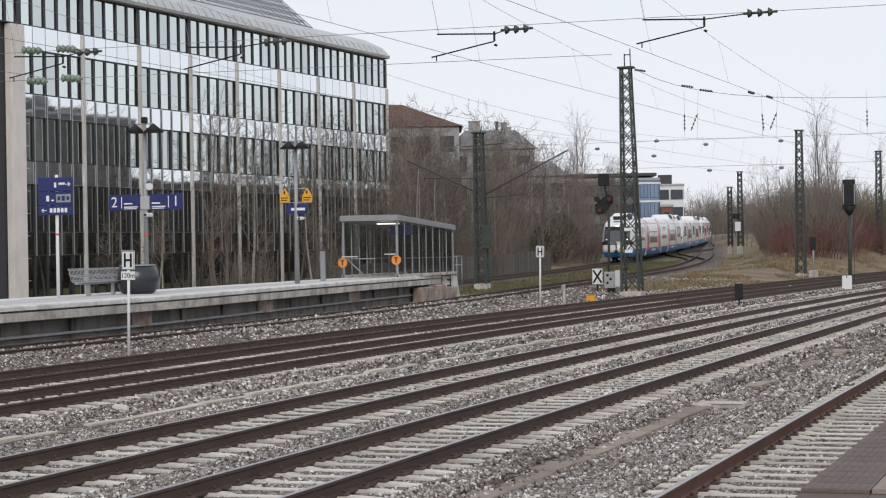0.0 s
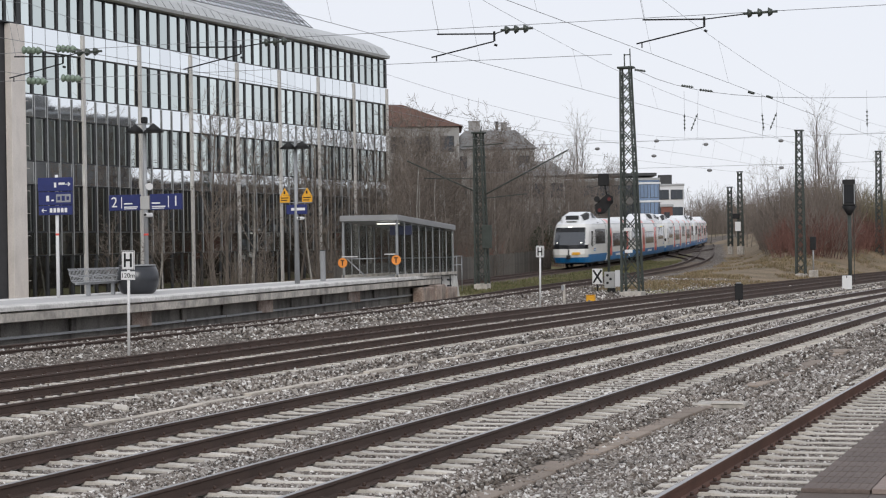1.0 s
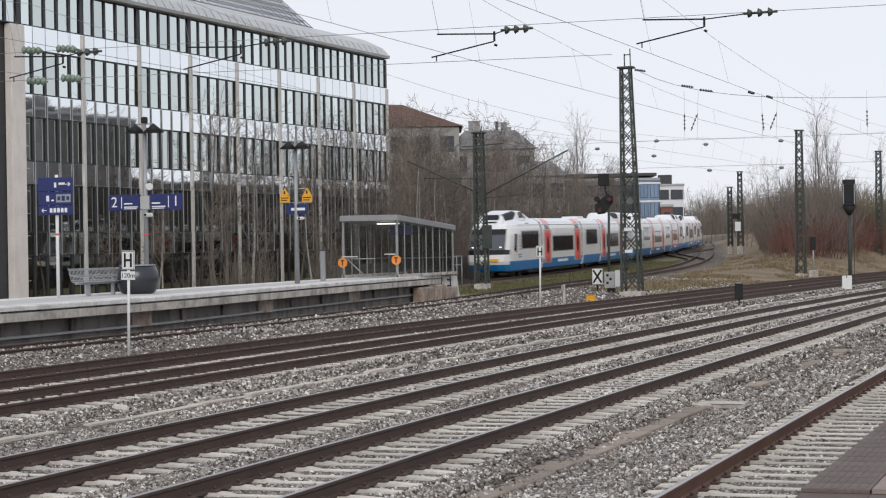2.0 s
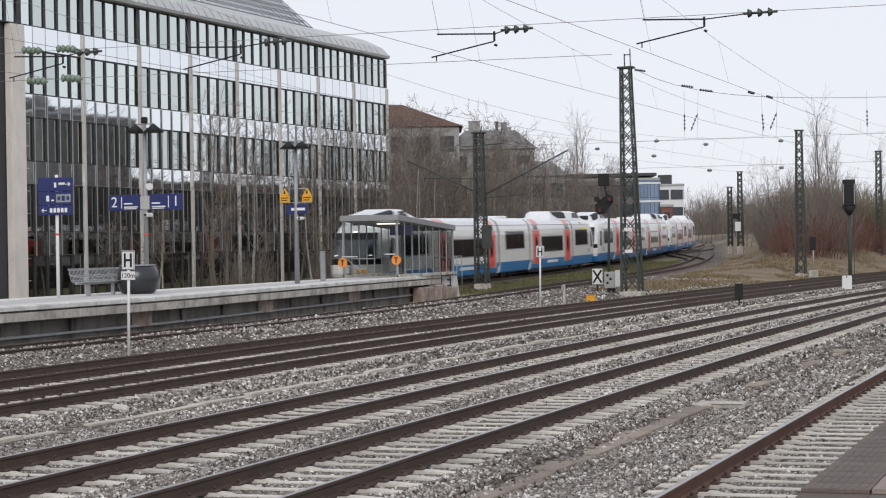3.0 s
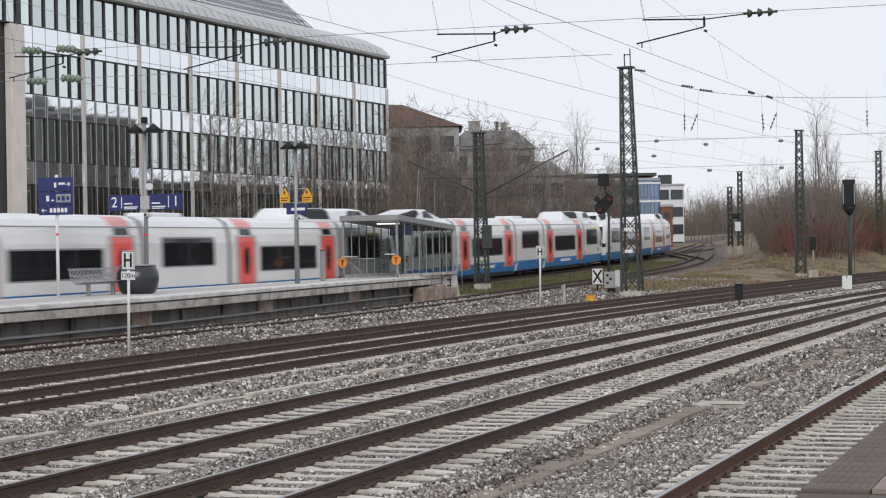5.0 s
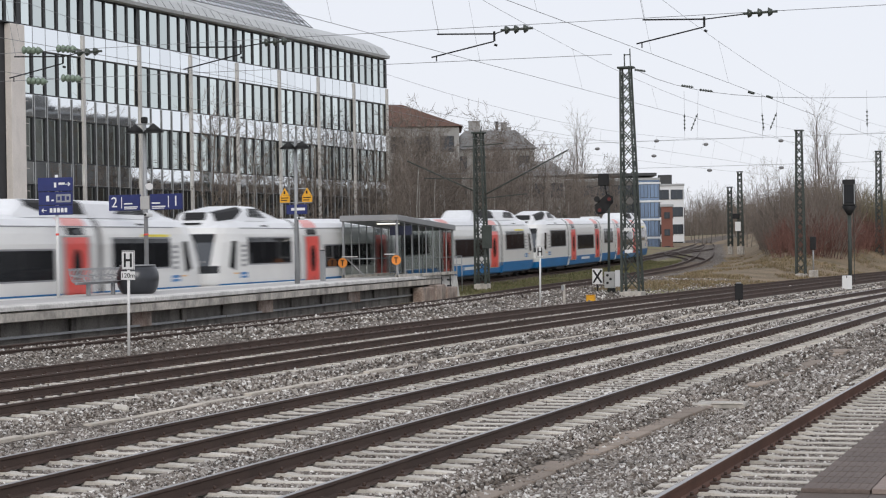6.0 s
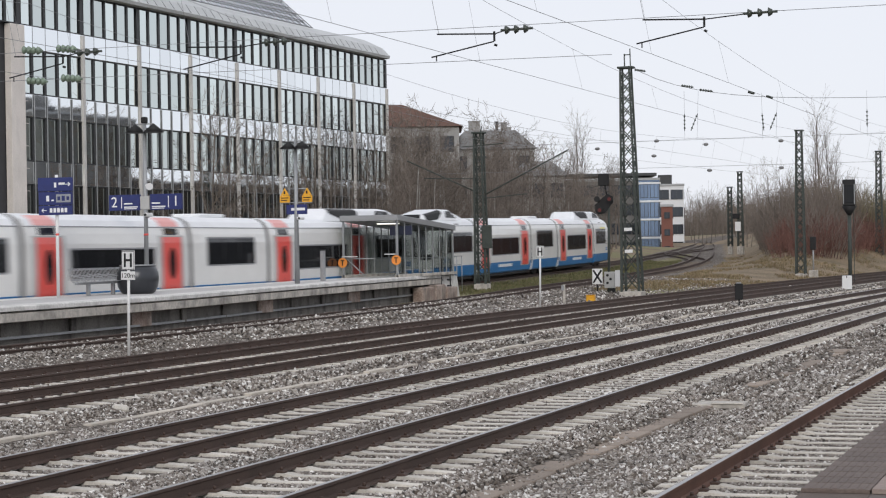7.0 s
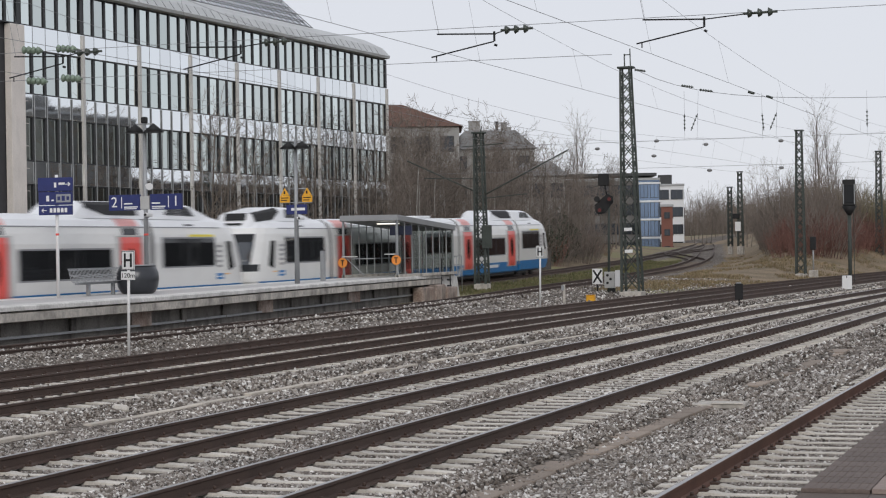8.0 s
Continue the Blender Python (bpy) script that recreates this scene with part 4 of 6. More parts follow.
def cab_section(tail=False):
    t = thing("railcar_cab_section", Matrix(), "white and blue railcar end section with a sloping driver's cab", "railcar", "sections of the train")
    part("body", cab_body(), [TRAINWHITE, TRAINBLUE, TRAINROOF, SCREEN, DARKGLASS], t)
    r = -CABLEN / 2
    window(t, r + 0.95, r + 5.75, 1.8, 2.86)
    seam_line(t, r + 0.25, r + 6.4)
    # driver's side window, narrow and raked
    for s in (-1, 1):
        bm = bmesh.new()
        v = []
        for y, z in ((r + 7.15, 1.55), (r + 7.75, 1.7), (r + 7.4, 2.75), (r + 6.95, 2.75)):
            w = half_width(z) * (0.985 if y > r + 7.3 else 0.997)
            v.append((bm.verts.new((s * (w + 0.012), y, z)), bm.verts.new((s * (w - 0.05), y, z))))
        bm.faces.new([p[0] for p in v])
        for i in range(4):
            bm.faces.new((v[i][0], v[(i + 1) % 4][0], v[(i + 1) % 4][1], v[i][1]))
        bmesh.ops.recalc_face_normals(bm, faces=bm.faces)
        part("cab_side_window", bm, DARKGLASS, t, "raked narrow cab window")
    for i in range(5):
        panels("vent_slot", r + 6.0, r + 6.45, 1.7 + i * 0.2, 1.8 + i * 0.2, 0.006, SEAMGREY, t)
    panels("blue_emblem", r + 5.9, r + 6.6, 1.22, 1.46, 0.008, TRAINBLUE, t, "small blue and white emblem panel")
    panels("emblem_bar", r + 6.0, r + 6.5, 1.31, 1.36, 0.012, WHITE, t)
    panels("yellow_mark", r + 6.75, r + 7.2, 1.4, 1.45, 0.006, YELLOW, t)
    front = CABLEN / 2
    # nose: lamps, number panel, coupler, bumper line
    for s in (-1, 1):
        bm = bmesh.new()
        box(bm, (s * 0.82 - 0.12, front - 0.5, 1.87), (s * 0.82 + 0.12, front - 0.38, 1.95), 0.02)
        part("headlight", bm, LAMPGLOW, t, "lit headlight")
    bm = bmesh.new()
    box(bm, (-0.12, front - 0.9, 3.06), (0.12, front - 0.8, 3.12), 0.01)
    part("top_headlight", bm, LAMPGLOW, t, "lit top lamp")
    bm = bmesh.new()
    box(bm, (-0.85, front - 0.12, 1.0), (-0.25, front - 0.02, 1.2), 0.02)
    part("number_panel", bm, YELLOW, t, "yellow panel with plain bars")
    bm = bmesh.new()
    box(bm, (-0.14, front - 0.3, 0.72), (0.14, front + 0.28, 1.0), 0.04)
    box(bm, (-0.05, front - 0.2, 1.0), (0.05, front + 0.03, 1.6), 0.02)
    part("coupler", bm, BLACK, t)
    # roof hump: over the nose it opens in an intake, at the tail it runs on over the next section
    if tail:
        roof_pod(t, [(front - 2.4, 3.6, 0.95, 0.03), (front - 4.6, 3.6, 1.06, 0.56), (front - 6.2, 3.6, 1.08, 0.64), (r + 0.05, 3.6, 1.08, 0.64)], None, (front - 4.9, front - 7.6))
    else:
        roof_pod(t, [(front - 1.1, 3.2, 0.7, 0.05), (front - 1.7, 3.46, 0.92, 0.5), (front - 4.4, 3.6, 1.08, 0.64), (front - 6.2, 3.6, 1.08, 0.62), (front - 9.2, 3.6, 1.0, 0.04)], (front - 1.75, front - 4.3), (front - 4.9, front - 6.7))
        # the mouth goes on across the hump's sloping front
        bm = bmesh.new()
        at = lambda u, x: bm.verts.new((x * (0.7 + 0.22 * u), front - 1.1 - 0.6 * u + 0.02, 3.25 + 0.71 * u + 0.03))
        bm.faces.new([at(0.5, -0.72), at(0.5, 0.5), at(0.94, 0.5), at(0.94, -0.6)])
        bm.faces.new([at(0.22, -0.6), at(0.22, 0.45), at(0.34, 0.45), at(0.34, -0.62)])
        part("front_intake", bm, BLACK, t, "dark intake slots over the windscreen")
    # yellow band over the rear part of the window, on one side only
    if tail:
        part("yellow_band", side_panel(1, r + 3.4, r + 5.75, 2.93, 3.02, 0.01), BANDYELLOW, t, "yellow class band over the window")
    # slot in the roof edge over the cab
    panels("roof_slot", r + 3.2, r + 4.0, 3.36, 3.42, 0.012, FRAMEDARK, t)
    gangway(t, r)
    bogie(t, front - 4.6)
    underfloor(t, r + 0.4, front - 6.5)
    return t


def door_section(humped=False):
    t = thing("railcar_door_section", Matrix(), "white and blue railcar section with two red sliding doors", "railcar", "sections of the train")
    part("body", straight_body(DOORLEN), [TRAINWHITE, TRAINBLUE, TRAINROOF], t)
    h = DOORLEN / 2
    window(t, -3.3, 3.3, 1.5, 2.48)
    seam_line(t, -h + 0.25, h - 0.25)
    for c in (-h + 1.75, h - 1.75):
        panels("door_surround", c - 1.12, c + 1.12, 0.72, 2.98, 0.008, TRAINGREY, t, "grey door surround")
        for s, d in zip((-1, 1), panels("door", c - 0.82, c + 0.82, 0.76, 2.92, 0.016, TRAINRED, t, "red sliding door")):
            bm = bmesh.new()
            tube(bm, (s * 1.40, c, 1.92), (s * 1.466, c, 1.92), 0.52, n=16)
            for v in bm.verts:
                v.co.y = c + (v.co.y - c) * 0.6
                v.co.z = 1.92 + (v.co.z - 1.92) * 1.15
            part("door_window", bm, DARKGLASS, d, "oval dark door window")
            bm = bmesh.new()
            box(bm, (s * 1.458 - 0.006, c - 0.008, 0.68), (s * 1.458 + 0.006, c + 0.008, 1.1))
            part("door_gap", bm, BLACK, d)
        panels("door_display", c - 0.62, c + 0.62, 3.0, 3.25, 0.012, DARKGLASS, t, "dark panel over the door")
        panels("red_roof_patch", c - 0.82, c + 0.82, 3.32, 3.67, 0.012, TRAINPINK, t, "pale red patch over the door")
    if humped:
        roof_pod(t, [(h - 0.05, 3.6, 1.08, 0.64), (h - 4.5, 3.6, 1.08, 0.62), (h - 5.6, 3.6, 1.0, 0.04)], (h - 0.4, h - 4.4), None)
    panels("white_letter_bar", -1.5, 1.7, 0.72, 0.9, 0.006, TRAINROOF, t, "pale lettering bar on the blue")
    gangway(t, -h)
    underfloor(t, -h + 0.4, h - 0.4)
    return t


def middle_section():
    t = thing("railcar_middle_section", Matrix(), "short white and blue railcar middle section over a bogie", "railcar", "sections of the train")
    part("body", straight_body(MIDLEN), [TRAINWHITE, TRAINBLUE, TRAINROOF], t)
    h = MIDLEN / 2
    window(t, -2.4, 2.4, 1.82, 2.86)
    seam_line(t, -h + 0.25, h - 0.25)
    bm = bmesh.new()
    box(bm, (-0.6, -1.2, 3.7), (0.6, 1.4, 3.88), 0.05)
    part("roof_box", bm, TRAINROOF, t)
    gangway(t, -h)
    bogie(t, 0)
    return t


# sections from the head of the train: (kind, reversed, length)
UNIT = [("cab", 0, CABLEN), ("door", 0, DOORLEN), ("mid", 0, MIDLEN), ("humped", 1, DOORLEN), ("tail", 1, CABLEN)]
PROTO = {"cab": cab_section(), "door": door_section(), "mid": middle_section(), "humped": door_section(True), "tail": cab_section(True)}
SECTIONS = []
used = set()
UNLIT = {}
lead = -CABLEN
for u in range(3):
    for kind, rev, ln in UNIT:
        ob = copy_thing(PROTO[kind], Matrix()) if kind in used else PROTO[kind]
        used.add(kind)
        for o in ob.children if SECTIONS else ():
            if o.name.split(".")[0] in ("headlight", "top_headlight"):
                o.data = UNLIT.setdefault(o.data.name, o.data.copy())
                o.data.materials[0] = TRAINGREY
                o["label"] = "unlit headlight"
        SECTIONS.append((ob, lead, ln, rev))
        lead += ln
ARCY = [30 + 0.5 * i for i in range(-220, 900)]
ARCS, acc = [], 0.0
for i, y in enumerate(ARCY):
    if i:
        acc += math.hypot(0.5, T0(y) - T0(ARCY[i - 1]))
    ARCS.append(acc)
BASE = ARCS[220]


def on_line(s):
    """Place on the train's line at arc length s from y = 30."""
    y = float(np.interp(s + BASE, ARCS, ARCY))
    return Vector((T0(y), y, rise(y)))


def head(t):
    """Arc length of the first bellows at t seconds."""
    return 144.44 - 24.70 * t


def section_pose(t, back, ln, rev):
    a, b = on_line(head(t) + back), on_line(head(t) + back + ln)
    d = (a - b).normalized()
    c = (a + b) / 2
    up = Vector((0, 0, 1))
    side = d.cross(up).normalized()
    m = Matrix((side, d, side.cross(d))).transposed().to_4x4()
    m.translation = c
    return m @ Matrix.Rotation(math.pi, 4, "Z") if rev else m


def motions():
    for ob, back, ln, rev in SECTIONS:
        walk(ob, [(0.5 * i, section_pose(0.5 * i, back, ln, rev)) for i in range(17)])


# ---------------------------------------------------------------- platform furniture
def words(text, size, material, parent, m, name="lettering", thick=0.004):
    """Flat raised lettering in the built-in font, as a mesh part."""
    c = bpy.data.curves.new(name, "FONT")
    c.body, c.size, c.extrude, c.align_x, c.align_y = text, size, thick, "CENTER", "CENTER"
    tmp = bpy.data.objects.new(name, c)
    scene.collection.objects.link(tmp)
    me = bpy.data.meshes.new_from_object(tmp.evaluated_get(bpy.context.evaluated_depsgraph_get()))
    bpy.data.objects.remove(tmp)
    me.materials.append(material)
    ob = new(name, me)
    ob.parent, ob.matrix_basis = parent, m
    return ob


FACE = pose(0, 0, 0, 90, 0, 0)   # lettering that faces local -y


def simple(name, fn, material, parent, label="", smooth=False):
    bm = bmesh.new()
    fn(bm)
    return part(name, bm, material, parent, label, smooth)


def bars(parent, rows, material, y=-0.047):
    """Plain bars for writing too small to read: (x0, x1, z, height)."""
    for x0, x1, z, h in rows:
        simple("text_bar", lambda bm: box(bm, (x0, y - 0.002, z - h / 2), (x1, y + 0.004, z + h / 2)), material, parent)


def info_sign():
    t = thing("wayfinding_sign", pose(-32.7, 54.9, PZ, 0, 0, 4), "blue wayfinding boards on a white platform post", "sign")
    simple("post", lambda bm: tube(bm, (0, 0, 0), (0, 0, 3.95), 0.055, n=10), WHITE, t)
    simple("sticker", lambda bm: tube(bm, (0, 0, 2.0), (0, 0, 2.07), 0.058, n=10), TRAINRED, t)
    for z0, z1, x0, x1 in ((3.42, 3.86, -0.6, 0.62), (2.98, 3.4, -0.58, 0.6), (2.66, 2.96, -0.58, 0.6)):
        b = simple("board", lambda bm: box(bm, (x0, -0.14, z0), (x1, -0.06, z1), 0.012), BLUE, t, "dark blue board")
        zc = (z0 + z1) / 2
        if z0 > 3.4:
            bars(b, [(-0.02, 0.06, zc - 0.02, 0.16), (0.14, 0.36, zc + 0.02, 0.07)], WHITE, -0.143)
        elif z0 > 2.9:
            bars(b, [(-0.3, -0.2, zc, 0.18), (-0.12, -0.03, zc - 0.06, 0.05)], WHITE, -0.143)
        else:
            bars(b, [(-0.18 + 0.13 * k, -0.09 + 0.13 * k, zc, 0.14) for k in range(5)], WHITE, -0.143)
        if z0 > 3.4 or z0 < 2.9:
            ax, sgn = (0.54, 1) if z0 > 3.4 else (-0.46, -1)
            simple("arrow", lambda bm: [box(bm, (min(ax - sgn * 0.16, ax), -0.146, zc - 0.012), (max(ax - sgn * 0.16, ax), -0.139, zc + 0.012))] + [box(bm, (-0.09 if sgn > 0 else 0.0, -0.003, -0.012), (0.0 if sgn > 0 else 0.09, 0.003, 0.012), 0, 0, pose(ax, -0.142, zc, 0, a, 0)) for a in (42, -42)], WHITE, b)
    q = simple("pictogram", lambda bm: box(bm, (0.05, -0.155, 3.06), (0.56, -0.141, 3.32), 0.004), STEEL, t, "grey pictogram panel")
    bars(q, [(0.1, 0.2, 3.19, 0.12), (0.25, 0.36, 3.19, 0.16), (0.42, 0.51, 3.19, 0.12)], BLUE, -0.157)


def lamp_head(t, z, w):
    for s in (-1, 1):
        def cone(bm, s=s):
            tube(bm, (s * w, 0, z - 0.28), (s * w, 0, z), 0.36, 0.03, n=14)
            tube(bm, (s * w, 0, z - 0.31), (s * w, 0, z - 0.28), 0.37, n=14)
        simple("lamp_shade", cone, BLACK, t, "dark conical lamp shade")
        simple("lamp_arm", lambda bm, s=s: tube(bm, (0, 0, z), (s * w, 0, z), 0.025, n=6), STEEL, t)


def track_sign():
    t = thing("platform_number_sign", pose(-33.1, 61.6, PZ), "dark blue track number boards on a lamp post", "sign")
    simple("post", lambda bm: tube(bm, (0, 0, 0), (0, 0, 6.1), 0.085, 0.06, n=12), STEEL, t)
    lamp_head(t, 5.95, 0.36)
    simple("lamp_cap", lambda bm: box(bm, (-0.1, -0.1, 5.98), (0.1, 0.1, 6.2), 0.03), BLACK, t)
    for s in (-1, 1):
        b = simple("board", lambda bm, s=s: box(bm, (min(s * 0.2, s * 1.45), -0.05, 2.9), (max(s * 0.2, s * 1.45), 0.05, 3.46), 0.012), BLUE, t, "dark blue board with white writing")
        words("2" if s < 0 else "1", 0.52, WHITE, b, pose(s * 1.22, -0.056, 3.18) @ FACE, "number")
        simple("divider", lambda bm, s=s: box(bm, (s * 0.93 - 0.015, -0.056, 2.98), (s * 0.93 + 0.015, -0.048, 3.38)), WHITE, b)
        bars(b, [(s * 0.55 - 0.28, s * 0.55 + 0.05, 3.14, 0.05), (s * 0.55 - 0.28, s * 0.55 + 0.26, 3.02, 0.04), (s * 0.55 - 0.28, s * 0.55 + 0.22, 2.96, 0.03)], WHITE, -0.053)
    simple("clock_box", lambda bm: box(bm, (-0.18, -0.09, 2.92), (0.18, 0.09, 3.4), 0.02), TRAINGREY, t, "grey box between the boards")
    simple("loudspeaker", lambda bm: (tube(bm, (0.05, 0, 3.78), (0.3, -0.25, 3.72), 0.05, 0.13, n=10)), WHITE, t, "white horn loudspeaker")
    simple("sticker", lambda bm: tube(bm, (0, 0, 2.0), (0, 0, 2.07), 0.084, n=10), TRAINRED, t)
    c = simple("security_camera", lambda bm: box(bm, (0.1, -0.35, 2.66), (0.24, 0.1, 2.8), 0.03), WHITE, t, "white camera on an arm")
    simple("camera_lens", lambda bm: tube(bm, (0.17, -0.38, 2.73), (0.17, -0.34, 2.73), 0.05, n=10), BLACK, c)
    simple("camera_arm", lambda bm: tube(bm, (0, 0, 2.62), (0.18, -0.1, 2.66), 0.025, n=6), STEEL, c)


def warning_sign():
    t = thing("warning_sign_post", pose(-32.6, 73.6, PZ), "grey lamp post with yellow warning boards and a blue name board", "sign")
    simple("post", lambda bm: tube(bm, (0, 0, 0), (0, 0, 5.95), 0.11, 0.06, n=12), STEEL, t)
    lamp_head(t, 5.85, 0.3)
    for s in (-1, 1):
        b = simple("warning_board", lambda bm, s=s: box(bm, (s * 0.5 - 0.22, -0.03, 3.34), (s * 0.5 + 0.22, 0.03, 3.62), 0.01), YELLOW, t, "yellow warning board")
        def tri(bm, s=s):
            v = [bm.verts.new((s * 0.5 + x, y, z)) for y in (-0.03, 0.03) for x, z in ((-0.19, 3.63), (0.19, 3.63), (0, 3.93))]
            bm.faces.new(v[:3])
            bm.faces.new(v[5:2:-1])
            for i in range(3):
                bm.faces.new((v[i], v[3 + i], v[3 + (i + 1) % 3], v[(i + 1) % 3]))
            bmesh.ops.recalc_face_normals(bm, faces=bm.faces)
        simple("warning_triangle", tri, YELLOW, b, "yellow warning triangle")
        bars(b, [(s * 0.5 - 0.17, s * 0.5 + 0.17, 3.53, 0.04), (s * 0.5 - 0.17, s * 0.5 + 0.1, 3.43, 0.04)], BLACK, -0.033)
        bars(b, [(s * 0.5 - 0.04, s * 0.5 + 0.03, 3.75, 0.12)], BLACK, -0.033)
    simple("cross_bar", lambda bm: tube(bm, (-0.72, 0, 3.33), (0.72, 0, 3.33), 0.025, n=6), STEEL, t)
    simple("upper_cross_bar", lambda bm: tube(bm, (-0.5, 0, 3.9), (0.5, 0, 3.9), 0.02, n=6), STEEL, t)
    b = simple("name_board", lambda bm: box(bm, (-0.42, -0.06, 2.85), (0.48, 0.06, 3.25), 0.012), BLUE, t, "dark blue name board with a white bar")
    bars(b, [(-0.2, 0.42, 3.06, 0.11)], WHITE, -0.062)
    c = simple("security_camera", lambda bm: box(bm, (0.14, -0.3, 2.62), (0.36, 0.05, 2.74), 0.03, 0), WHITE, t, "white camera on an arm")
    simple("camera_lens", lambda bm: tube(bm, (0.25, -0.33, 2.68), (0.25, -0.29, 2.68), 0.045, n=10), BLACK, c)


def bench():
    t = thing("platform_bench", pose(-32.7, 58.0, PZ, 0, 0, 90), "grey wire-mesh platform bench with six seats", "bench")
    for x in (-1.2, 0.45):
        simple("leg", lambda bm, x=x: box(bm, (x - 0.06, -0.06, 0), (x + 0.06, 0.06, 0.42), 0.015), STEEL, t)
    simple("beam", lambda bm: box(bm, (-2.0, -0.05, 0.38), (2.0, 0.05, 0.46), 0.015), STEEL, t)
    for i in range(6):
        x = -1.6 + i * 0.62
        def seat(bm, x=x):
            pts = [(-0.3, 0.47), (-0.05, 0.44), (0.16, 0.45), (0.24, 0.52), (0.29, 0.68), (0.33, 0.86), (0.36, 0.9)]
            for k in range(7):
                xx = x - 0.27 + k * 0.09
                for (a, b), (c, d) in zip(pts, pts[1:]):
                    tube(bm, (xx, a, b), (xx, c, d), 0.012, n=4)
            for a, b in pts:
                tube(bm, (x - 0.28, a, b), (x + 0.28, a, b), 0.014, n=4)
        simple("seat", seat, STEEL, t, "grey wire-mesh seat shell")
        def arm(bm, x=x):
            pts = [(-0.32, 0.46), (-0.24, 0.62), (0.12, 0.66), (0.3, 0.72)]
            for (a, b), (c, d) in zip(pts, pts[1:]):
                tube(bm, (x - 0.3, a, b), (x - 0.3, c, d), 0.018, n=5)
        simple("armrest", arm, STEEL, t)


def planter():
    t = thing("litter_container", pose(-32.1, 59.1, PZ), "dark grey rounded metal grit container", "container")
    def body(bm):
        prof = [(0.0, 0.0), (0.48, 0.0), (0.58, 0.06), (0.68, 0.25), (0.72, 0.48), (0.7, 0.72), (0.6, 0.96), (0.0, 1.0)]
        n = 24
        rings = [[bm.verts.new((r * math.cos(k * math.tau / n) * 1.0, r * math.sin(k * math.tau / n), z)) for k in range(n)] for r, z in prof[1:-1]]
        for a, b in zip(rings, rings[1:]):
            for k in range(n):
                bm.faces.new((a[k], a[(k + 1) % n], b[(k + 1) % n], b[k])).smooth = True
        bm.faces.new(list(reversed(rings[0])))
        bm.faces.new(rings[-1])
    simple("body", body, paint("container_grey", (0.05, 0.053, 0.06), 0.3, 0.45, var=0.12, scale=3), t)
    def rim(bm):
        n = 24
        for k in range(n):
            a, b = k * math.tau / n, (k + 1) * math.tau / n
            tube(bm, (0.6 * math.cos(a), 0.6 * math.sin(a), 0.97), (0.6 * math.cos(b), 0.6 * math.sin(b), 0.97), 0.022, n=5)
    simple("rim", rim, STEEL, t)


info_sign()
track_sign()
warning_sign()
bench()
planter()
t = thing("platform_post", pose(-33.5, 78.4, PZ), "short grey steel service post on the platform", "post")
simple("post", lambda bm: box(bm, (-0.1, -0.08, 0), (0.1, 0.08, 1.32), 0.02), STEEL, t)
simple("cap", lambda bm: box(bm, (-0.11, -0.09, 1.32), (0.11, 0.09, 1.36), 0.01), FRAMEDARK, t)
t = thing("railing_post", pose(-33.2, 48.4, PZ), "grey railing end with a black cap", "railing")
simple("post", lambda bm: box(bm, (-0.16, -0.05, 0), (0.12, 0.05, 0.75), 0.02), STEEL, t)
simple("cap", lambda bm: box(bm, (-0.18, -0.07, 0.75), (0.14, 0.07, 0.86), 0.03), BLACK, t)
SHGLASS = bpy.data.materials.new("shelter_glass")
SHGLASS.use_nodes = True
_b = SHGLASS.node_tree.nodes["Principled BSDF"]
_b.inputs["Base Color"].default_value = (0.6, 0.63, 0.62, 1)
_b.inputs["Roughness"].default_value = 0.05
_b.inputs["Transmission Weight"].default_value = 1.0
_b.inputs["IOR"].default_value = 1.12


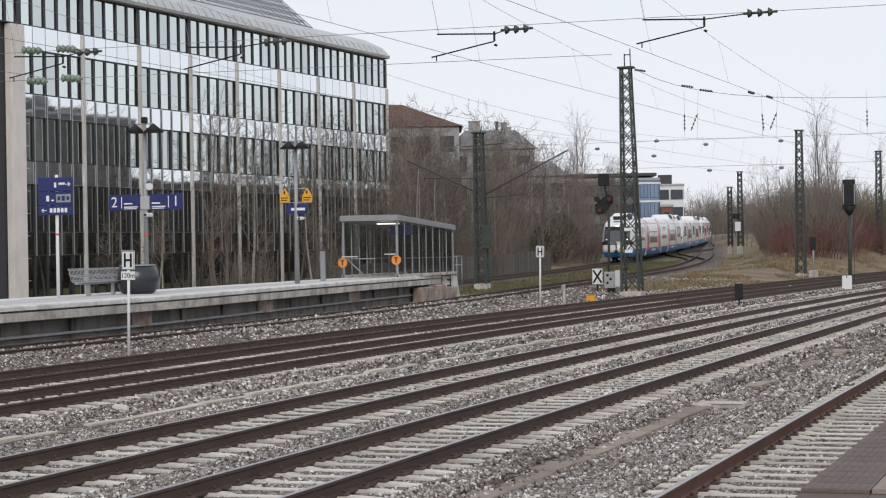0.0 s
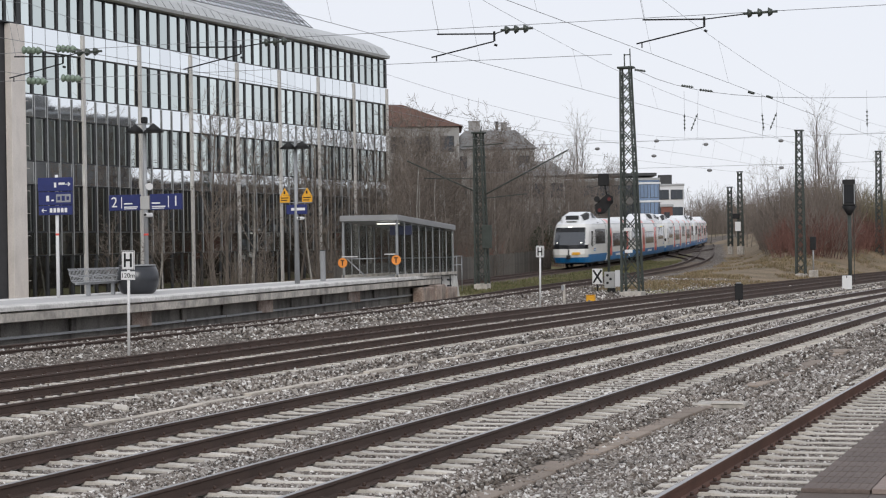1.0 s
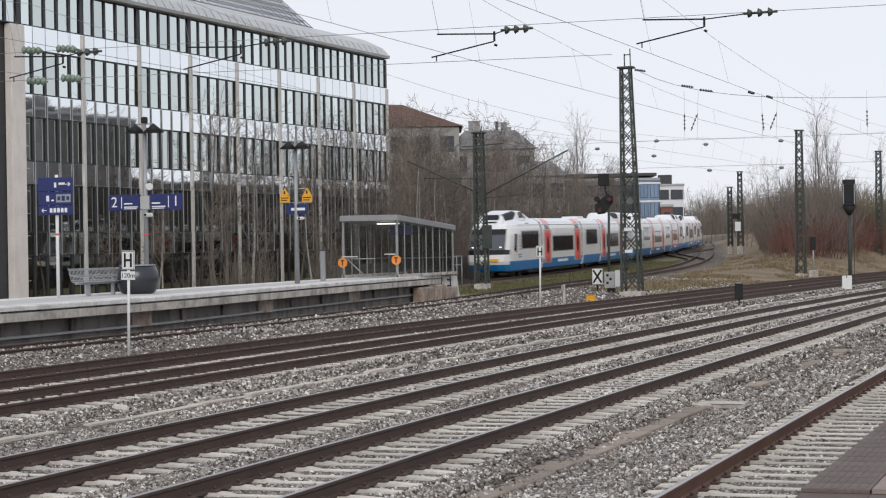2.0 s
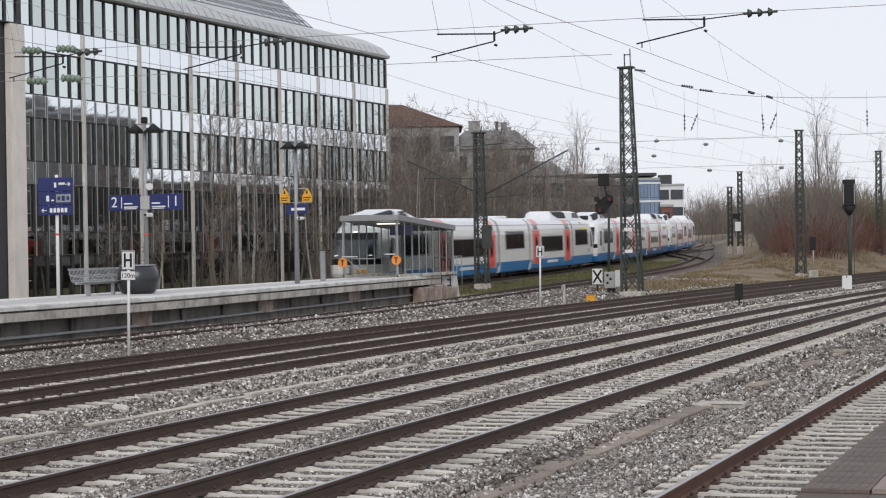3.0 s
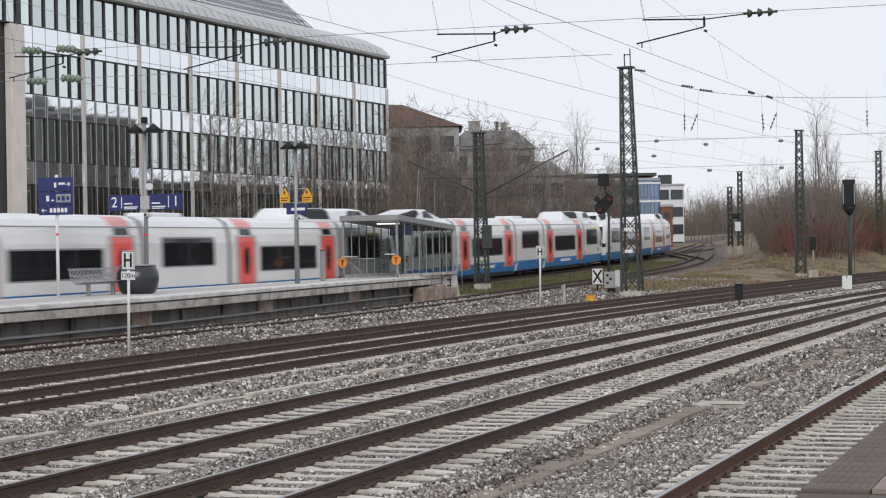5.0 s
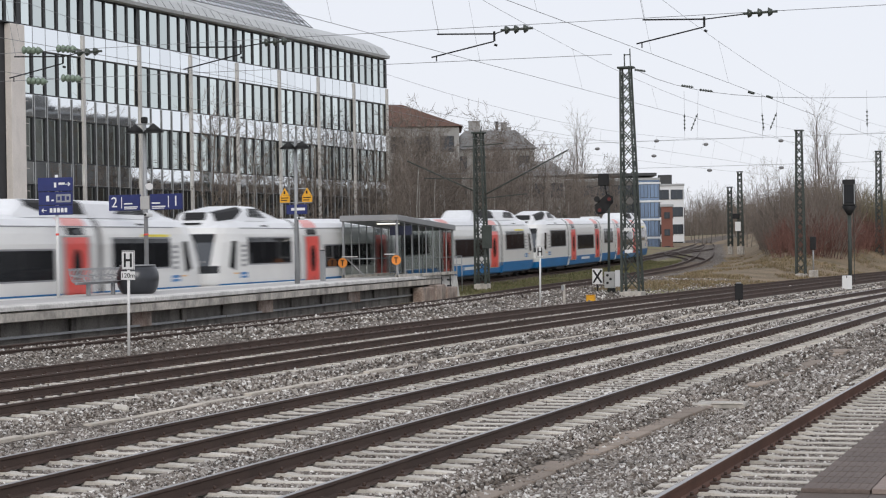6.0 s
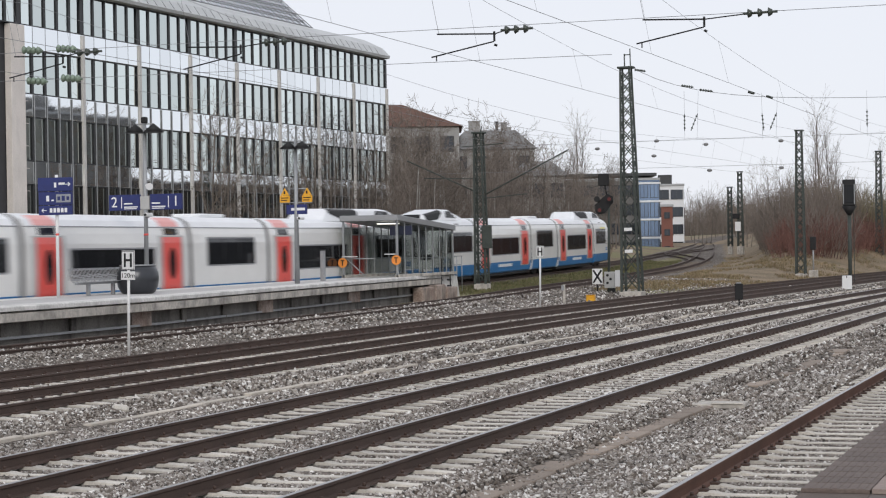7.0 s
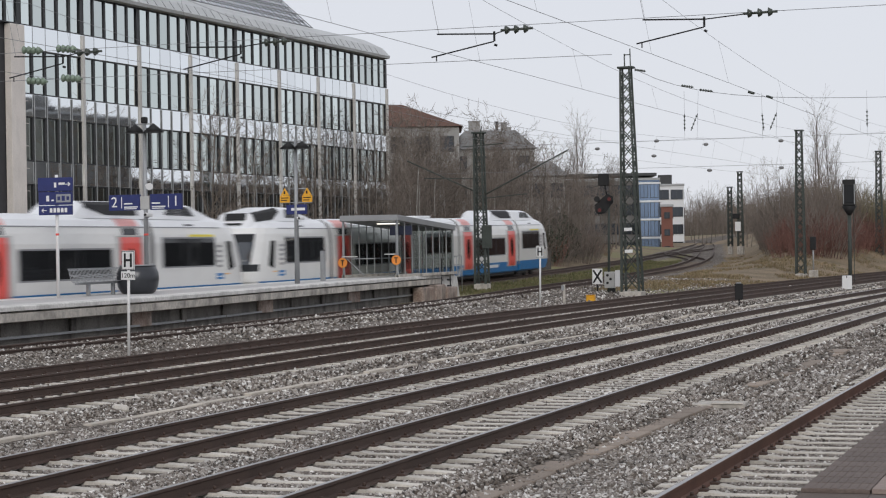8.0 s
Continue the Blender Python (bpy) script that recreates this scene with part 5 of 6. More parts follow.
def stair_shelter():
    t = thing("stair_shelter", pose(-35.25, 85.0, PZ), "grey steel and glass shelter over the platform stairs", "shelter")
    W, L = 2.7, 7.8
    zt = lambda y: 2.67 - 0.44 * y / L
    def roof(bm):
        v = [bm.verts.new((x, y, zt(y) + d)) for y in (-0.25, L + 0.1) for x in (-0.08, W + 0.15) for d in (-0.02, 0.25)]
        for q in ((0, 2, 3, 1), (4, 5, 7, 6), (0, 1, 5, 4), (2, 6, 7, 3), (1, 3, 7, 5), (0, 4, 6, 2)):
            bm.faces.new([v[i] for i in q])
        bmesh.ops.recalc_face_normals(bm, faces=bm.faces)
        bmesh.ops.bevel(bm, geom=list(bm.edges), offset=0.02, segments=1, affect="EDGES")
    simple("roof", roof, paint("shelter_roof_grey", (0.3, 0.305, 0.31), 0.5, 0.3, var=0.08, scale=1), t, "grey flat roof with a deep edge")
    for x in (0.0, W):
        n = 8
        for i in range(n + 1):
            y = i * L / n
            r = 0.05 if i in (0, n) else 0.03
            simple("post", lambda bm, x=x, y=y, r=r: box(bm, (x - r, y - r, 0), (x + r, y + r, zt(y)), 0.008), STEEL, t)
            if i < n:
                g = simple("glass_panel", lambda bm, x=x, y=y: box(bm, (x - 0.012, y + 0.05, 0.16), (x + 0.012, y + L / n - 0.06, zt(y + L / n) - 0.04)), SHGLASS, t, "clear glass panel")
                g.visible_shadow = False
        simple("kerb", lambda bm, x=x: box(bm, (x - 0.1, -0.05, 0), (x + 0.1, L + 0.4, 0.14), 0.01), CONCRETE, t)
        simple("handrail", lambda bm, x=x: tube(bm, (x - 0.12, -0.1, 0.9), (x - 0.12, L + 0.7, 0.86), 0.025, n=8), STEEL, t)
    for i in range(6):
        x = i * W / 5
        simple("post", lambda bm, x=x: box(bm, (x - 0.028, L - 0.03, 0), (x + 0.028, L + 0.03, zt(L)), 0.008), STEEL, t)
        if i < 5:
            g = simple("glass_panel", lambda bm, x=x: box(bm, (x + 0.05, L - 0.01, 0.28), (x + W / 5 - 0.05, L + 0.01, zt(L) - 0.04)), SHGLASS, t)
            g.visible_shadow = False
    lm = bpy.data.materials.new("tube_lamp")
    lm.use_nodes = True
    lm.node_tree.nodes["Principled BSDF"].inputs["Emission Color"].default_value = (1, 0.95, 0.86, 1)
    lm.node_tree.nodes["Principled BSDF"].inputs["Emission Strength"].default_value = 1.6
    simple("tube_lamp", lambda bm: box(bm, (1.5, 0.5, 2.5), (2.6, 0.62, 2.55), 0.01), lm, t, "lit tube lamp")
    s = simple("hanging_sign", lambda bm: box(bm, (1.95, 1.0, 1.98), (3.05, 1.1, 2.42), 0.012), paint("sign_dark_blue", (0.02, 0.025, 0.06), 0.5), t, "dark hanging sign")
    simple("hanger", lambda bm: tube(bm, (2.5, 1.05, 2.42), (2.5, 1.05, 2.7), 0.02, n=6), STEEL, s)
    for x, z in ((0.0, 0.72), (W, 0.82)):
        d = simple("round_sign", lambda bm, x=x, z=z: tube(bm, (x, -0.16, z), (x, -0.12, z), 0.23, n=24), ORANGE, t, "round orange sign")
        simple("sign_mark", lambda bm, x=x, z=z: (box(bm, (x - 0.025, -0.172, z - 0.13), (x + 0.025, -0.162, z + 0.1)), box(bm, (x - 0.09, -0.172, z + 0.08), (x + 0.09, -0.162, z + 0.13))), BLACK, d)
        simple("sign_arm", lambda bm, x=x, z=z: box(bm, (x - 0.05, -0.13, z + 0.26), (x + 0.75 * (1 if x == 0 else -0.8), -0.1, z + 0.3)), WHITE, d)
    simple("brace", lambda bm: tube(bm, (0.2, -0.1, 0.9), (1.1, -0.1, 0.1), 0.03, n=6), STEEL, t)
    simple("front_rail", lambda bm: tube(bm, (0, -0.1, 0.9), (W * 0.62, -0.1, 0.9), 0.025, n=6), STEEL, t)


stair_shelter()
t = thing("platform_ramp_block", pose(0.12, -2.4, 0), "worn white-painted concrete end wall with rust-stained footing", "concrete block")
simple("block", lambda bm: box(bm, (-34.9, 92.2, -0.5), (-32.95, 96.4, 0.93), 0.05), LIMEWASH, t, "worn white-painted wall")
simple("coping", lambda bm: box(bm, (-34.95, 92.1, 0.93), (-32.88, 96.5, 1.02), 0.02), STEEL, t)
def buttress(bm):
    v = [bm.verts.new((x, y, z)) for x in (-34.7, -33.0) for y, z in ((96.4, -0.5), (97.3, -0.5), (96.75, 0.85), (96.4, 0.85))]
    bm.faces.new(v[:4])
    bm.faces.new(v[7:3:-1])
    for i in range(4):
        bm.faces.new((v[i], v[(i + 1) % 4], v[4 + (i + 1) % 4], v[4 + i]))
    bmesh.ops.recalc_face_normals(bm, faces=bm.faces)
simple("buttress", buttress, LIMEWASH, t, "sloping end of the wall")
for y in (94.0, 95.3):
    simple("rail_bracket", lambda bm, y=y: [box(bm, (-32.96, y - 0.22, 0.35), (-32.86, y + 0.22, 0.43), 0.01), box(bm, (-32.96, y - 0.22, 0.65), (-32.86, y + 0.22, 0.73), 0.01), tube(bm, (-32.85, y, 0.3), (-32.85, y, 1.75), 0.03, n=6)], FRAMEDARK, t, "dark bracket with a railing post")
for k, (y0, y1, z) in enumerate(((90.2, 91.9, 0.42), (91.95, 93.4, 0.5), (93.45, 95.0, 0.36))):
    simple("footing", lambda bm: box(bm, (-33.0 + 0.03 * k, y0, -0.5), (-32.45 + 0.05 * k, y1, z), 0.06), RUSTCON, t, "rust-stained broken concrete footing")
simple("end_rail", lambda bm: [tube(bm, (-33.5, 97.4 + d, 0.0), (-33.5, 97.4 + d, 1.85), 0.025, n=6) for d in (0, 0.8, 1.6)] + [tube(bm, (-33.5, 97.4, z), (-33.5, 99.0, z), 0.025, n=6) for z in (1.4, 1.85)], STEEL, t)


# ---------------------------------------------------------------- lineside signs and signals
def stop_board(x, y, z, tall, plate):
    t = thing("stop_board", pose(x, y, z, 0, 0.8, 8), "white stop board with a black H on a pale post", "sign", "stop boards")
    simple("post", lambda bm: tube(bm, (0, 0.03, 0), (0, 0.03, tall), 0.04, n=8), WHITE, t)
    p = simple("plate", lambda bm: box(bm, (-0.18, -0.02, tall - 0.5), (0.18, 0.01, tall), 0.01), WHITE, t, "white plate with a black border")
    simple("border", lambda bm: [box(bm, (-0.17, -0.024, tall - 0.49), (0.17, -0.021, tall - 0.475)), box(bm, (-0.17, -0.024, tall - 0.025), (0.17, -0.021, tall - 0.01)), box(bm, (-0.172, -0.024, tall - 0.49), (-0.158, -0.021, tall - 0.01)), box(bm, (0.158, -0.024, tall - 0.49), (0.172, -0.021, tall - 0.01))], BLACK, p)
    simple("letter_h", lambda bm: [box(bm, (-0.11, -0.028, tall - 0.43), (-0.055, -0.022, tall - 0.07)), box(bm, (0.055, -0.028, tall - 0.43), (0.11, -0.022, tall - 0.07)), box(bm, (-0.06, -0.028, tall - 0.28), (0.06, -0.022, tall - 0.22))], BLACK, p)
    if plate:
        q = simple("distance_plate", lambda bm: box(bm, (-0.19, -0.02, tall - 0.76), (0.19, 0.01, tall - 0.54), 0.008), WHITE, t, "white distance plate")
        words("120m", 0.17, BLACK, q, pose(0, -0.024, tall - 0.65) @ FACE)


stop_board(-24.7, 44.9, -0.33, 2.78, True)
stop_board(-24.1, 79.9, -0.33, 2.68, False)
t = thing("cross_board", pose(-26.81, 99.4, -0.3, 0, 0, 8), "white board with a black cross on a short post", "sign")
simple("post", lambda bm: tube(bm, (0, 0.03, 0), (0, 0.03, 1.3), 0.035, n=8), BLACK, t)
p = simple("plate", lambda bm: box(bm, (-0.27, -0.02, 0.55), (0.27, 0.01, 1.36), 0.01), WHITE, t)
simple("cross_mark", lambda bm: [box(bm, (-0.05, -0.028, -0.4), (0.05, -0.021, 0.4), 0, 0, pose(0, 0, 0.955, 0, a, 0)) for a in (33, -33)], BLACK, p)
t = thing("relay_cabinet", pose(-25.9, 99.2, -0.3, 0, 0, 8), "light grey lineside relay cabinet with an open door", "cabinet")
simple("body", lambda bm: box(bm, (-0.45, -0.2, 0.35), (0.1, 0.2, 1.2), 0.02), TRAINGREY, t)
simple("door", lambda bm: box(bm, (0.12, -0.25, 0.42), (0.38, -0.2, 1.28), 0.015), WHITE, t)
simple("foot", lambda bm: box(bm, (-0.3, -0.15, 0.0), (0.1, 0.15, 0.35), 0.02), BLACK, t)
for k in range(3):
    simple("dial", lambda bm, k=k: tube(bm, (-0.28 + 0.16 * (k % 2), -0.23, 0.62 + 0.2 * k), (-0.28 + 0.16 * (k % 2), -0.2, 0.62 + 0.2 * k), 0.07, n=12), BLACK, t)
t = thing("distant_signal", pose(-26.1, 99.0, -0.3, 0, 0.8, 8), "black railway signal with two faint red lamps", "railway signal")
simple("post", lambda bm: tube(bm, (0, 0.05, 0), (0, 0.05, 5.3), 0.075, 0.06, n=10), MASTGREEN, t)
simple("upper_box", lambda bm: box(bm, (-0.55, -0.1, 5.7), (0.02, 0.12, 6.34), 0.03), BLACK, t)
simple("bracket", lambda bm: tube(bm, (-0.2, 0.05, 5.7), (-0.1, 0.05, 5.2), 0.04, n=6), BLACK, t)
def shield(bm):
    pts = [(-0.7, 4.35), (-0.55, 4.2), (-0.2, 4.25), (0.25, 4.85), (0.22, 5.15), (-0.05, 5.25), (-0.3, 5.1), (-0.72, 4.7)]
    a = [bm.verts.new((x, -0.05, z)) for x, z in pts]
    b = [bm.verts.new((x, 0.05, z)) for x, z in pts]
    bm.faces.new(a)
    bm.faces.new(list(reversed(b)))
    for i in range(8):
        bm.faces.new((a[i], b[i], b[(i + 1) % 8], a[(i + 1) % 8]))
    bmesh.ops.recalc_face_normals(bm, faces=bm.faces)
sh = simple("signal_shield", shield, BLACK, t, "black signal shield")
for x, z in ((0.05, 5.0), (-0.45, 4.42), (-0.6, 5.0)):
    simple("hood", lambda bm, x=x, z=z: tube(bm, (x, -0.22, z), (x, -0.05, z), 0.15, n=14), BLACK, sh)
REDLAMP = bpy.data.materials.new("red_signal_lamp")
REDLAMP.use_nodes = True
REDLAMP.node_tree.nodes["Principled BSDF"].inputs["Base Color"].default_value = (0.06, 0.006, 0.006, 1)
REDLAMP.node_tree.nodes["Principled BSDF"].inputs["Emission Color"].default_value = (1, 0.06, 0.04, 1)
REDLAMP.node_tree.nodes["Principled BSDF"].inputs["Emission Strength"].default_value = 0.03
for x, z in ((0.05, 5.0), (-0.45, 4.42)):
    simple("signal_lamp", lambda bm, x=x, z=z: tube(bm, (x, -0.235, z), (x, -0.222, z), 0.1, n=14), REDLAMP, sh, "dim red lamp")
t = thing("main_signal", pose(-14.3, 104.0, -0.3, 0, 0, 6), "black box signal on a green post beside a pale cabinet", "railway signal")
simple("post", lambda bm: tube(bm, (0, 0.1, 0), (0, 0.1, 4.6), 0.1, n=10), MASTGREEN, t)
b = simple("signal_box", lambda bm: box(bm, (-0.33, -0.15, 4.45), (0.33, 0.15, 5.85), 0.04), BLACK, t)
simple("sight_screen", lambda bm: box(bm, (-0.26, -0.17, 4.62), (0.26, -0.152, 5.55), 0.01), DARKGLASS, b)
simple("screen_rim", lambda bm: [box(bm, (x - 0.02, -0.19, 4.55), (x + 0.02, -0.15, 5.6)) for x in (-0.28, 0.28)], STEEL, b)
def funnel(bm):
    tube(bm, (0, 0, 4.0), (0, 0, 4.45), 0.12, 0.4, n=10)
simple("funnel", funnel, BLACK, t)
simple("ladder", lambda bm: [tube(bm, (0.22, 0.2, 0.4), (0.22, 0.2, 4.3), 0.02, n=5)], MASTGREEN, t)
t = thing("lineside_cabinet", pose(-14.35, 103.2, -0.35, 0, 0, 6), "small pale grey lineside cabinet", "cabinet")
simple("body", lambda bm: box(bm, (-0.26, -0.18, 0.12), (0.24, 0.18, 0.85), 0.03), WHITE, t)
simple("foot", lambda bm: box(bm, (-0.22, -0.15, 0), (0.2, 0.15, 0.12), 0.01), BLACK, t)
simple("lock", lambda bm: box(bm, (-0.04, -0.2, 0.72), (0.0, -0.17, 0.84), 0.005), BLACK, t)
t = thing("ground_signal", pose(-15.4, 79.2, -0.3), "small black board on a thin post", "railway signal")
simple("post", lambda bm: tube(bm, (0, 0.03, 0), (0, 0.03, 0.6), 0.03, n=8), BLACK, t)
simple("board", lambda bm: box(bm, (-0.17, -0.03, 0.32), (0.17, 0.03, 0.98), 0.02), BLACK, t)
simple("bracket", lambda bm: box(bm, (-0.1, -0.05, 0.98), (0.1, 0.04, 1.03), 0.01), STEEL, t)
t = thing("cable_marker", pose(-24.1, 88.1, -0.33), "small yellow plastic cable marker box", "box")
simple("body", lambda bm: box(bm, (-0.2, -0.15, 0), (0.2, 0.15, 0.3), 0.04), YELLOW, t)
simple("lid", lambda bm: box(bm, (-0.21, -0.16, 0.3), (0.21, 0.16, 0.34), 0.015), YELLOW, t)
t = thing("concrete_marker_post", pose(-23.8, 82.6, -0.33), "short grey concrete marker post", "post")
simple("post", lambda bm: box(bm, (-0.05, -0.05, 0), (0.05, 0.05, 0.95), 0.02), CONCRETE, t)
simple("plate", lambda bm: box(bm, (-0.12, -0.07, 0.7), (0.02, -0.05, 0.92), 0.01), STEEL, t)


# ---------------------------------------------------------------- masts
def lattice_mast(m, h, w0, w1, label, cross=None):
    """Four tapering legs, zigzag bracing on all faces, a foot and a head plate."""
    t = thing("catenary_mast", m, label, "catenary mast", "catenary masts")
    simple("foundation", lambda bm: box(bm, (-w0 * 0.62, -w0 * 0.62, -0.6), (w0 * 0.62, w0 * 0.62, 0.25), 0.04), CONCRETE, t)
    at = lambda z, sx, sy: Vector((sx * (w0 + (w1 - w0) * z / h) / 2, sy * (w0 + (w1 - w0) * z / h) / 2, z))
    for sx in (-1, 1):
        for sy in (-1, 1):
            simple("leg", lambda bm, sx=sx, sy=sy: tube(bm, at(0.2, sx, sy), at(h, sx, sy), 0.075, 0.06, n=4), MASTGREEN, t)
    z = 0.3
    while z < h - 0.3:
        dz = max(0.55, (w0 + (w1 - w0) * z / h) * 1.1)
        z2 = min(h, z + dz)
        for a, b in (((-1, -1), (1, -1)), ((-1, 1), (1, 1)), ((-1, -1), (-1, 1)), ((1, -1), (1, 1))):
            for p, q in ((a, b), (b, a)):
                simple("brace", lambda bm: tube(bm, at(z, *p), at(z2, *q), 0.026, n=4), MASTGREEN, t)
        z = z2
    simple("head_plate", lambda bm: box(bm, (-w1 * 0.8, -w1 * 0.7, h), (w1 * 0.9, w1 * 0.7, h + 0.1), 0.01), MASTGREEN, t)
    return t


mm = lattice_mast(pose(-24.07, 96.0, -0.3, 0, -0.9, 0), 11.5, 0.9, 0.46, "tall dark green lattice catenary mast")
simple("finial", lambda bm: [tube(bm, (-0.05, 0, 11.6), (-0.05, 0, 12.25), 0.035, n=5), tube(bm, (0.25, 0, 11.6), (0.25, 0, 12.5), 0.03, n=5), tube(bm, (-0.05, 0, 12.2), (0.25, 0, 12.2), 0.025, n=5)], MASTGREEN, mm)
for z in (2.2, 3.3):
    simple("mast_plate", lambda bm, z=z: box(bm, (-0.2, -0.56, z), (0.2, -0.53, z + 0.16), 0.004), WHITE, mm, "white plate with plain bars")
simple("ladder", lambda bm: [tube(bm, (0.56 - 0.025 * z, -0.1, z), (0.56 - 0.025 * (z + 0.4), -0.1, z + 0.4), 0.02, n=4) for z in [0.4 * i for i in range(1, 26)]], MASTGREEN, mm)
m2 = lattice_mast(pose(-34.4, 103.0, 0.0, 0, -0.6, 0), 8.6, 0.62, 0.42, "green lattice mast beside the platform track")
simple("junction_box", lambda bm: box(bm, (0.2, -0.5, 2.2), (0.75, -0.3, 3.5), 0.03), MASTGREEN, m2)
simple("crossarm", lambda bm: [tube(bm, (0, 0, 8.3), (0.2, 0, 9.0), 0.04, n=5), tube(bm, (-1.0, 0, 7.9), (1.4, 0, 8.0), 0.03, n=5), tube(bm, (0.3, 0, 5.2), (4.6, 2, 7.6), 0.045, n=6), tube(bm, (-0.3, 0, 5.4), (-3.9, -1, 7.2), 0.04, n=6), tube(bm, (-0.3, 0, 6.1), (-3.0, -0.8, 6.2), 0.025, n=5), tube(bm, (0.3, 0, 5.0), (2.4, 1, 5.2), 0.03, n=5)], MASTGREEN, m2, "slanting bracket arms")
lattice_mast(pose(-22.0, 135.5, -0.2), 10.1, 0.62, 0.36, "slim lattice mast on the bank")
lattice_mast(pose(-20.6, 168.0, -0.2), 9.9, 0.62, 0.36, "slim lattice mast beyond the bank")
m5 = lattice_mast(pose(-36.4, 188.5, 1.6), 7.4, 0.5, 0.34, "lattice mast at the junction")
lattice_mast(pose(-37.9, 191.0, 1.6), 6.0, 0.4, 0.34, "short lattice mast at the junction")
simple("route_plate", lambda bm: box(bm, (-0.45, -0.4, 1.7), (0.1, -0.36, 2.6), 0.01), WHITE, m5, "white plate with plain bars")
simple("signal_head", lambda bm: box(bm, (-0.7, -0.45, 2.9), (0.0, -0.2, 3.4), 0.05), BLACK, m5)
t = thing("shunt_signal", pose(-20.9, 134.0, -0.2), "small black signal on a grey post", "railway signal")
simple("post", lambda bm: tube(bm, (0, 0, 0), (0, 0, 2.4), 0.05, n=8), STEEL, t)
simple("head", lambda bm: box(bm, (-0.2, -0.12, 1.9), (0.2, 0.12, 2.8), 0.04), BLACK, t)
simple("foot_box", lambda bm: box(bm, (-0.3, -0.2, 0), (0.3, 0.2, 0.5), 0.03), CONCRETE, t)

# ---------------------------------------------------------------- overhead line
WIRE = paint("weathered_wire", (0.24, 0.24, 0.25), 0.5, 0.6, var=0.2, scale=2)
PORCELAIN = paint("brown_green_insulator", (0.05, 0.06, 0.05), 0.3, var=0.2, scale=5)
SPANY = 34.6


def insulator(bm, a, b, n, r):
    a, b = Vector(a), Vector(b)
    tube(bm, a, b, r * 0.3, n=6)
    d = (b - a).normalized()
    for i in range(n):
        c = a + (b - a) * ((i + 0.7) / (n + 0.4))
        tube(bm, c - d * 0.035, c + d * 0.035, r, r * 0.55, n=10)


def catenary(f, z):
    """Contact wire, sagging carrier wire and droppers over one track."""
    t = thing("overhead_line", Matrix(), "thin grey overhead contact and carrier wires", "overhead wire", "overhead lines")
    zag = lambda y: f(y) + 0.25 * math.cos((y - SPANY) / 61.0 * math.pi)
    simple("contact_wire", lambda bm: [tube(bm, (zag(y), y, z), (zag(y + 6), y + 6, z), 0.0048, n=4) for y in range(2, 300, 6)], WIRE, t)
    def top(y):
        u = ((y - SPANY) / 61.0) % 1.0
        return z + 1.55 - 1.15 * (1 - (2 * u - 1) ** 2)
    simple("carrier_wire", lambda bm: [tube(bm, (f(y), y, top(y)), (f(y + 3), y + 3, top(y + 3)), 0.0042, n=4) for y in range(2, 300, 3)], WIRE, t)
    for k in range(24):
        y = 6 + k * 7.6
        simple("dropper", lambda bm: tube(bm, (zag(y), y, z), (f(y), y, top(y)), 0.0028, n=3), WIRE, t)


def steady_arm(c, lift, y, gap):
    t = thing("steady_arm", pose(c, y, 0), "dark steady arm with insulator on the cross-span wire", "overhead fitting", "steady arms")
    simple("upper_tube", lambda bm: tube(bm, (0.02, 0, 6.55 + lift), (1.18, 0, 6.5 + lift), 0.016, n=6), BLACK, t)
    simple("hinge", lambda bm: (box(bm, (1.13, -0.015, 6.36 + lift), (1.17, 0.015, 6.55 + lift), 0.008), tube(bm, (1.15, 0, 6.3 + lift), (1.2, 0, 6.28 + lift), 0.025, n=6)), BLACK, t)
    simple("steady_tube", lambda bm: (tube(bm, (1.14, 0, 6.36 + lift), (-0.1, 0, 6.12 + lift), 0.014, n=6), tube(bm, (0.0, 0, 6.14 + lift), (0.0, 0, 6.04 + lift), 0.012, n=5)), BLACK, t)
    simple("link", lambda bm: tube(bm, (1.15, 0, 6.5 + lift), (gap + 0.1, 0, 6.56 + lift), 0.012, n=5), BLACK, t)
    simple("insulator", lambda bm: insulator(bm, (gap, 0, 6.56 + lift), (gap + 0.62, 0, 6.57 + lift), 3, 0.085), PORCELAIN, t)
    simple("hanger", lambda bm: tube(bm, (0.05, 0, 6.55 + lift), (-0.15, 0, 7.6 + lift), 0.005, n=3), WIRE, t)


for f, shift, lift, gap in ((T2A, -0.15, -0.1, 1.42), (T2B, 0.5, -0.1, 1.6), (T3, -0.02, -0.11, 1.28), (T4, 0.5, -0.05, 1.85)):
    catenary(f, 6.05)
    steady_arm(f(SPANY) + shift, lift, SPANY, gap)
t = thing("cross_span", Matrix(), "cross-span wires between masts over all tracks", "overhead wire", "cross spans")
simple("span_wire", lambda bm: [tube(bm, (-34, SPANY, 6.53), (9, SPANY, 6.53), 0.005, n=4) for i in range(1)], WIRE, t)
t = thing("cross_span", Matrix(), "sagging cross-span wires with insulators at the tall mast", "overhead wire", "cross spans")
SY = 96.0
sagz = lambda x: 9.2 + 1.9 * math.exp(-(x + 23.7) / 3.5)
simple("upper_span", lambda bm: [tube(bm, (-23.7 + i, SY, sagz(-23.7 + i)), (-22.7 + i, SY, sagz(-22.7 + i)), 0.012, n=4) for i in range(32)], WIRE, t)
for z in (7.5, 6.15):
    simple("span_wire", lambda bm: tube(bm, (-34.6, SY, z), (9.4, SY, z), 0.008, n=4), WIRE, t)
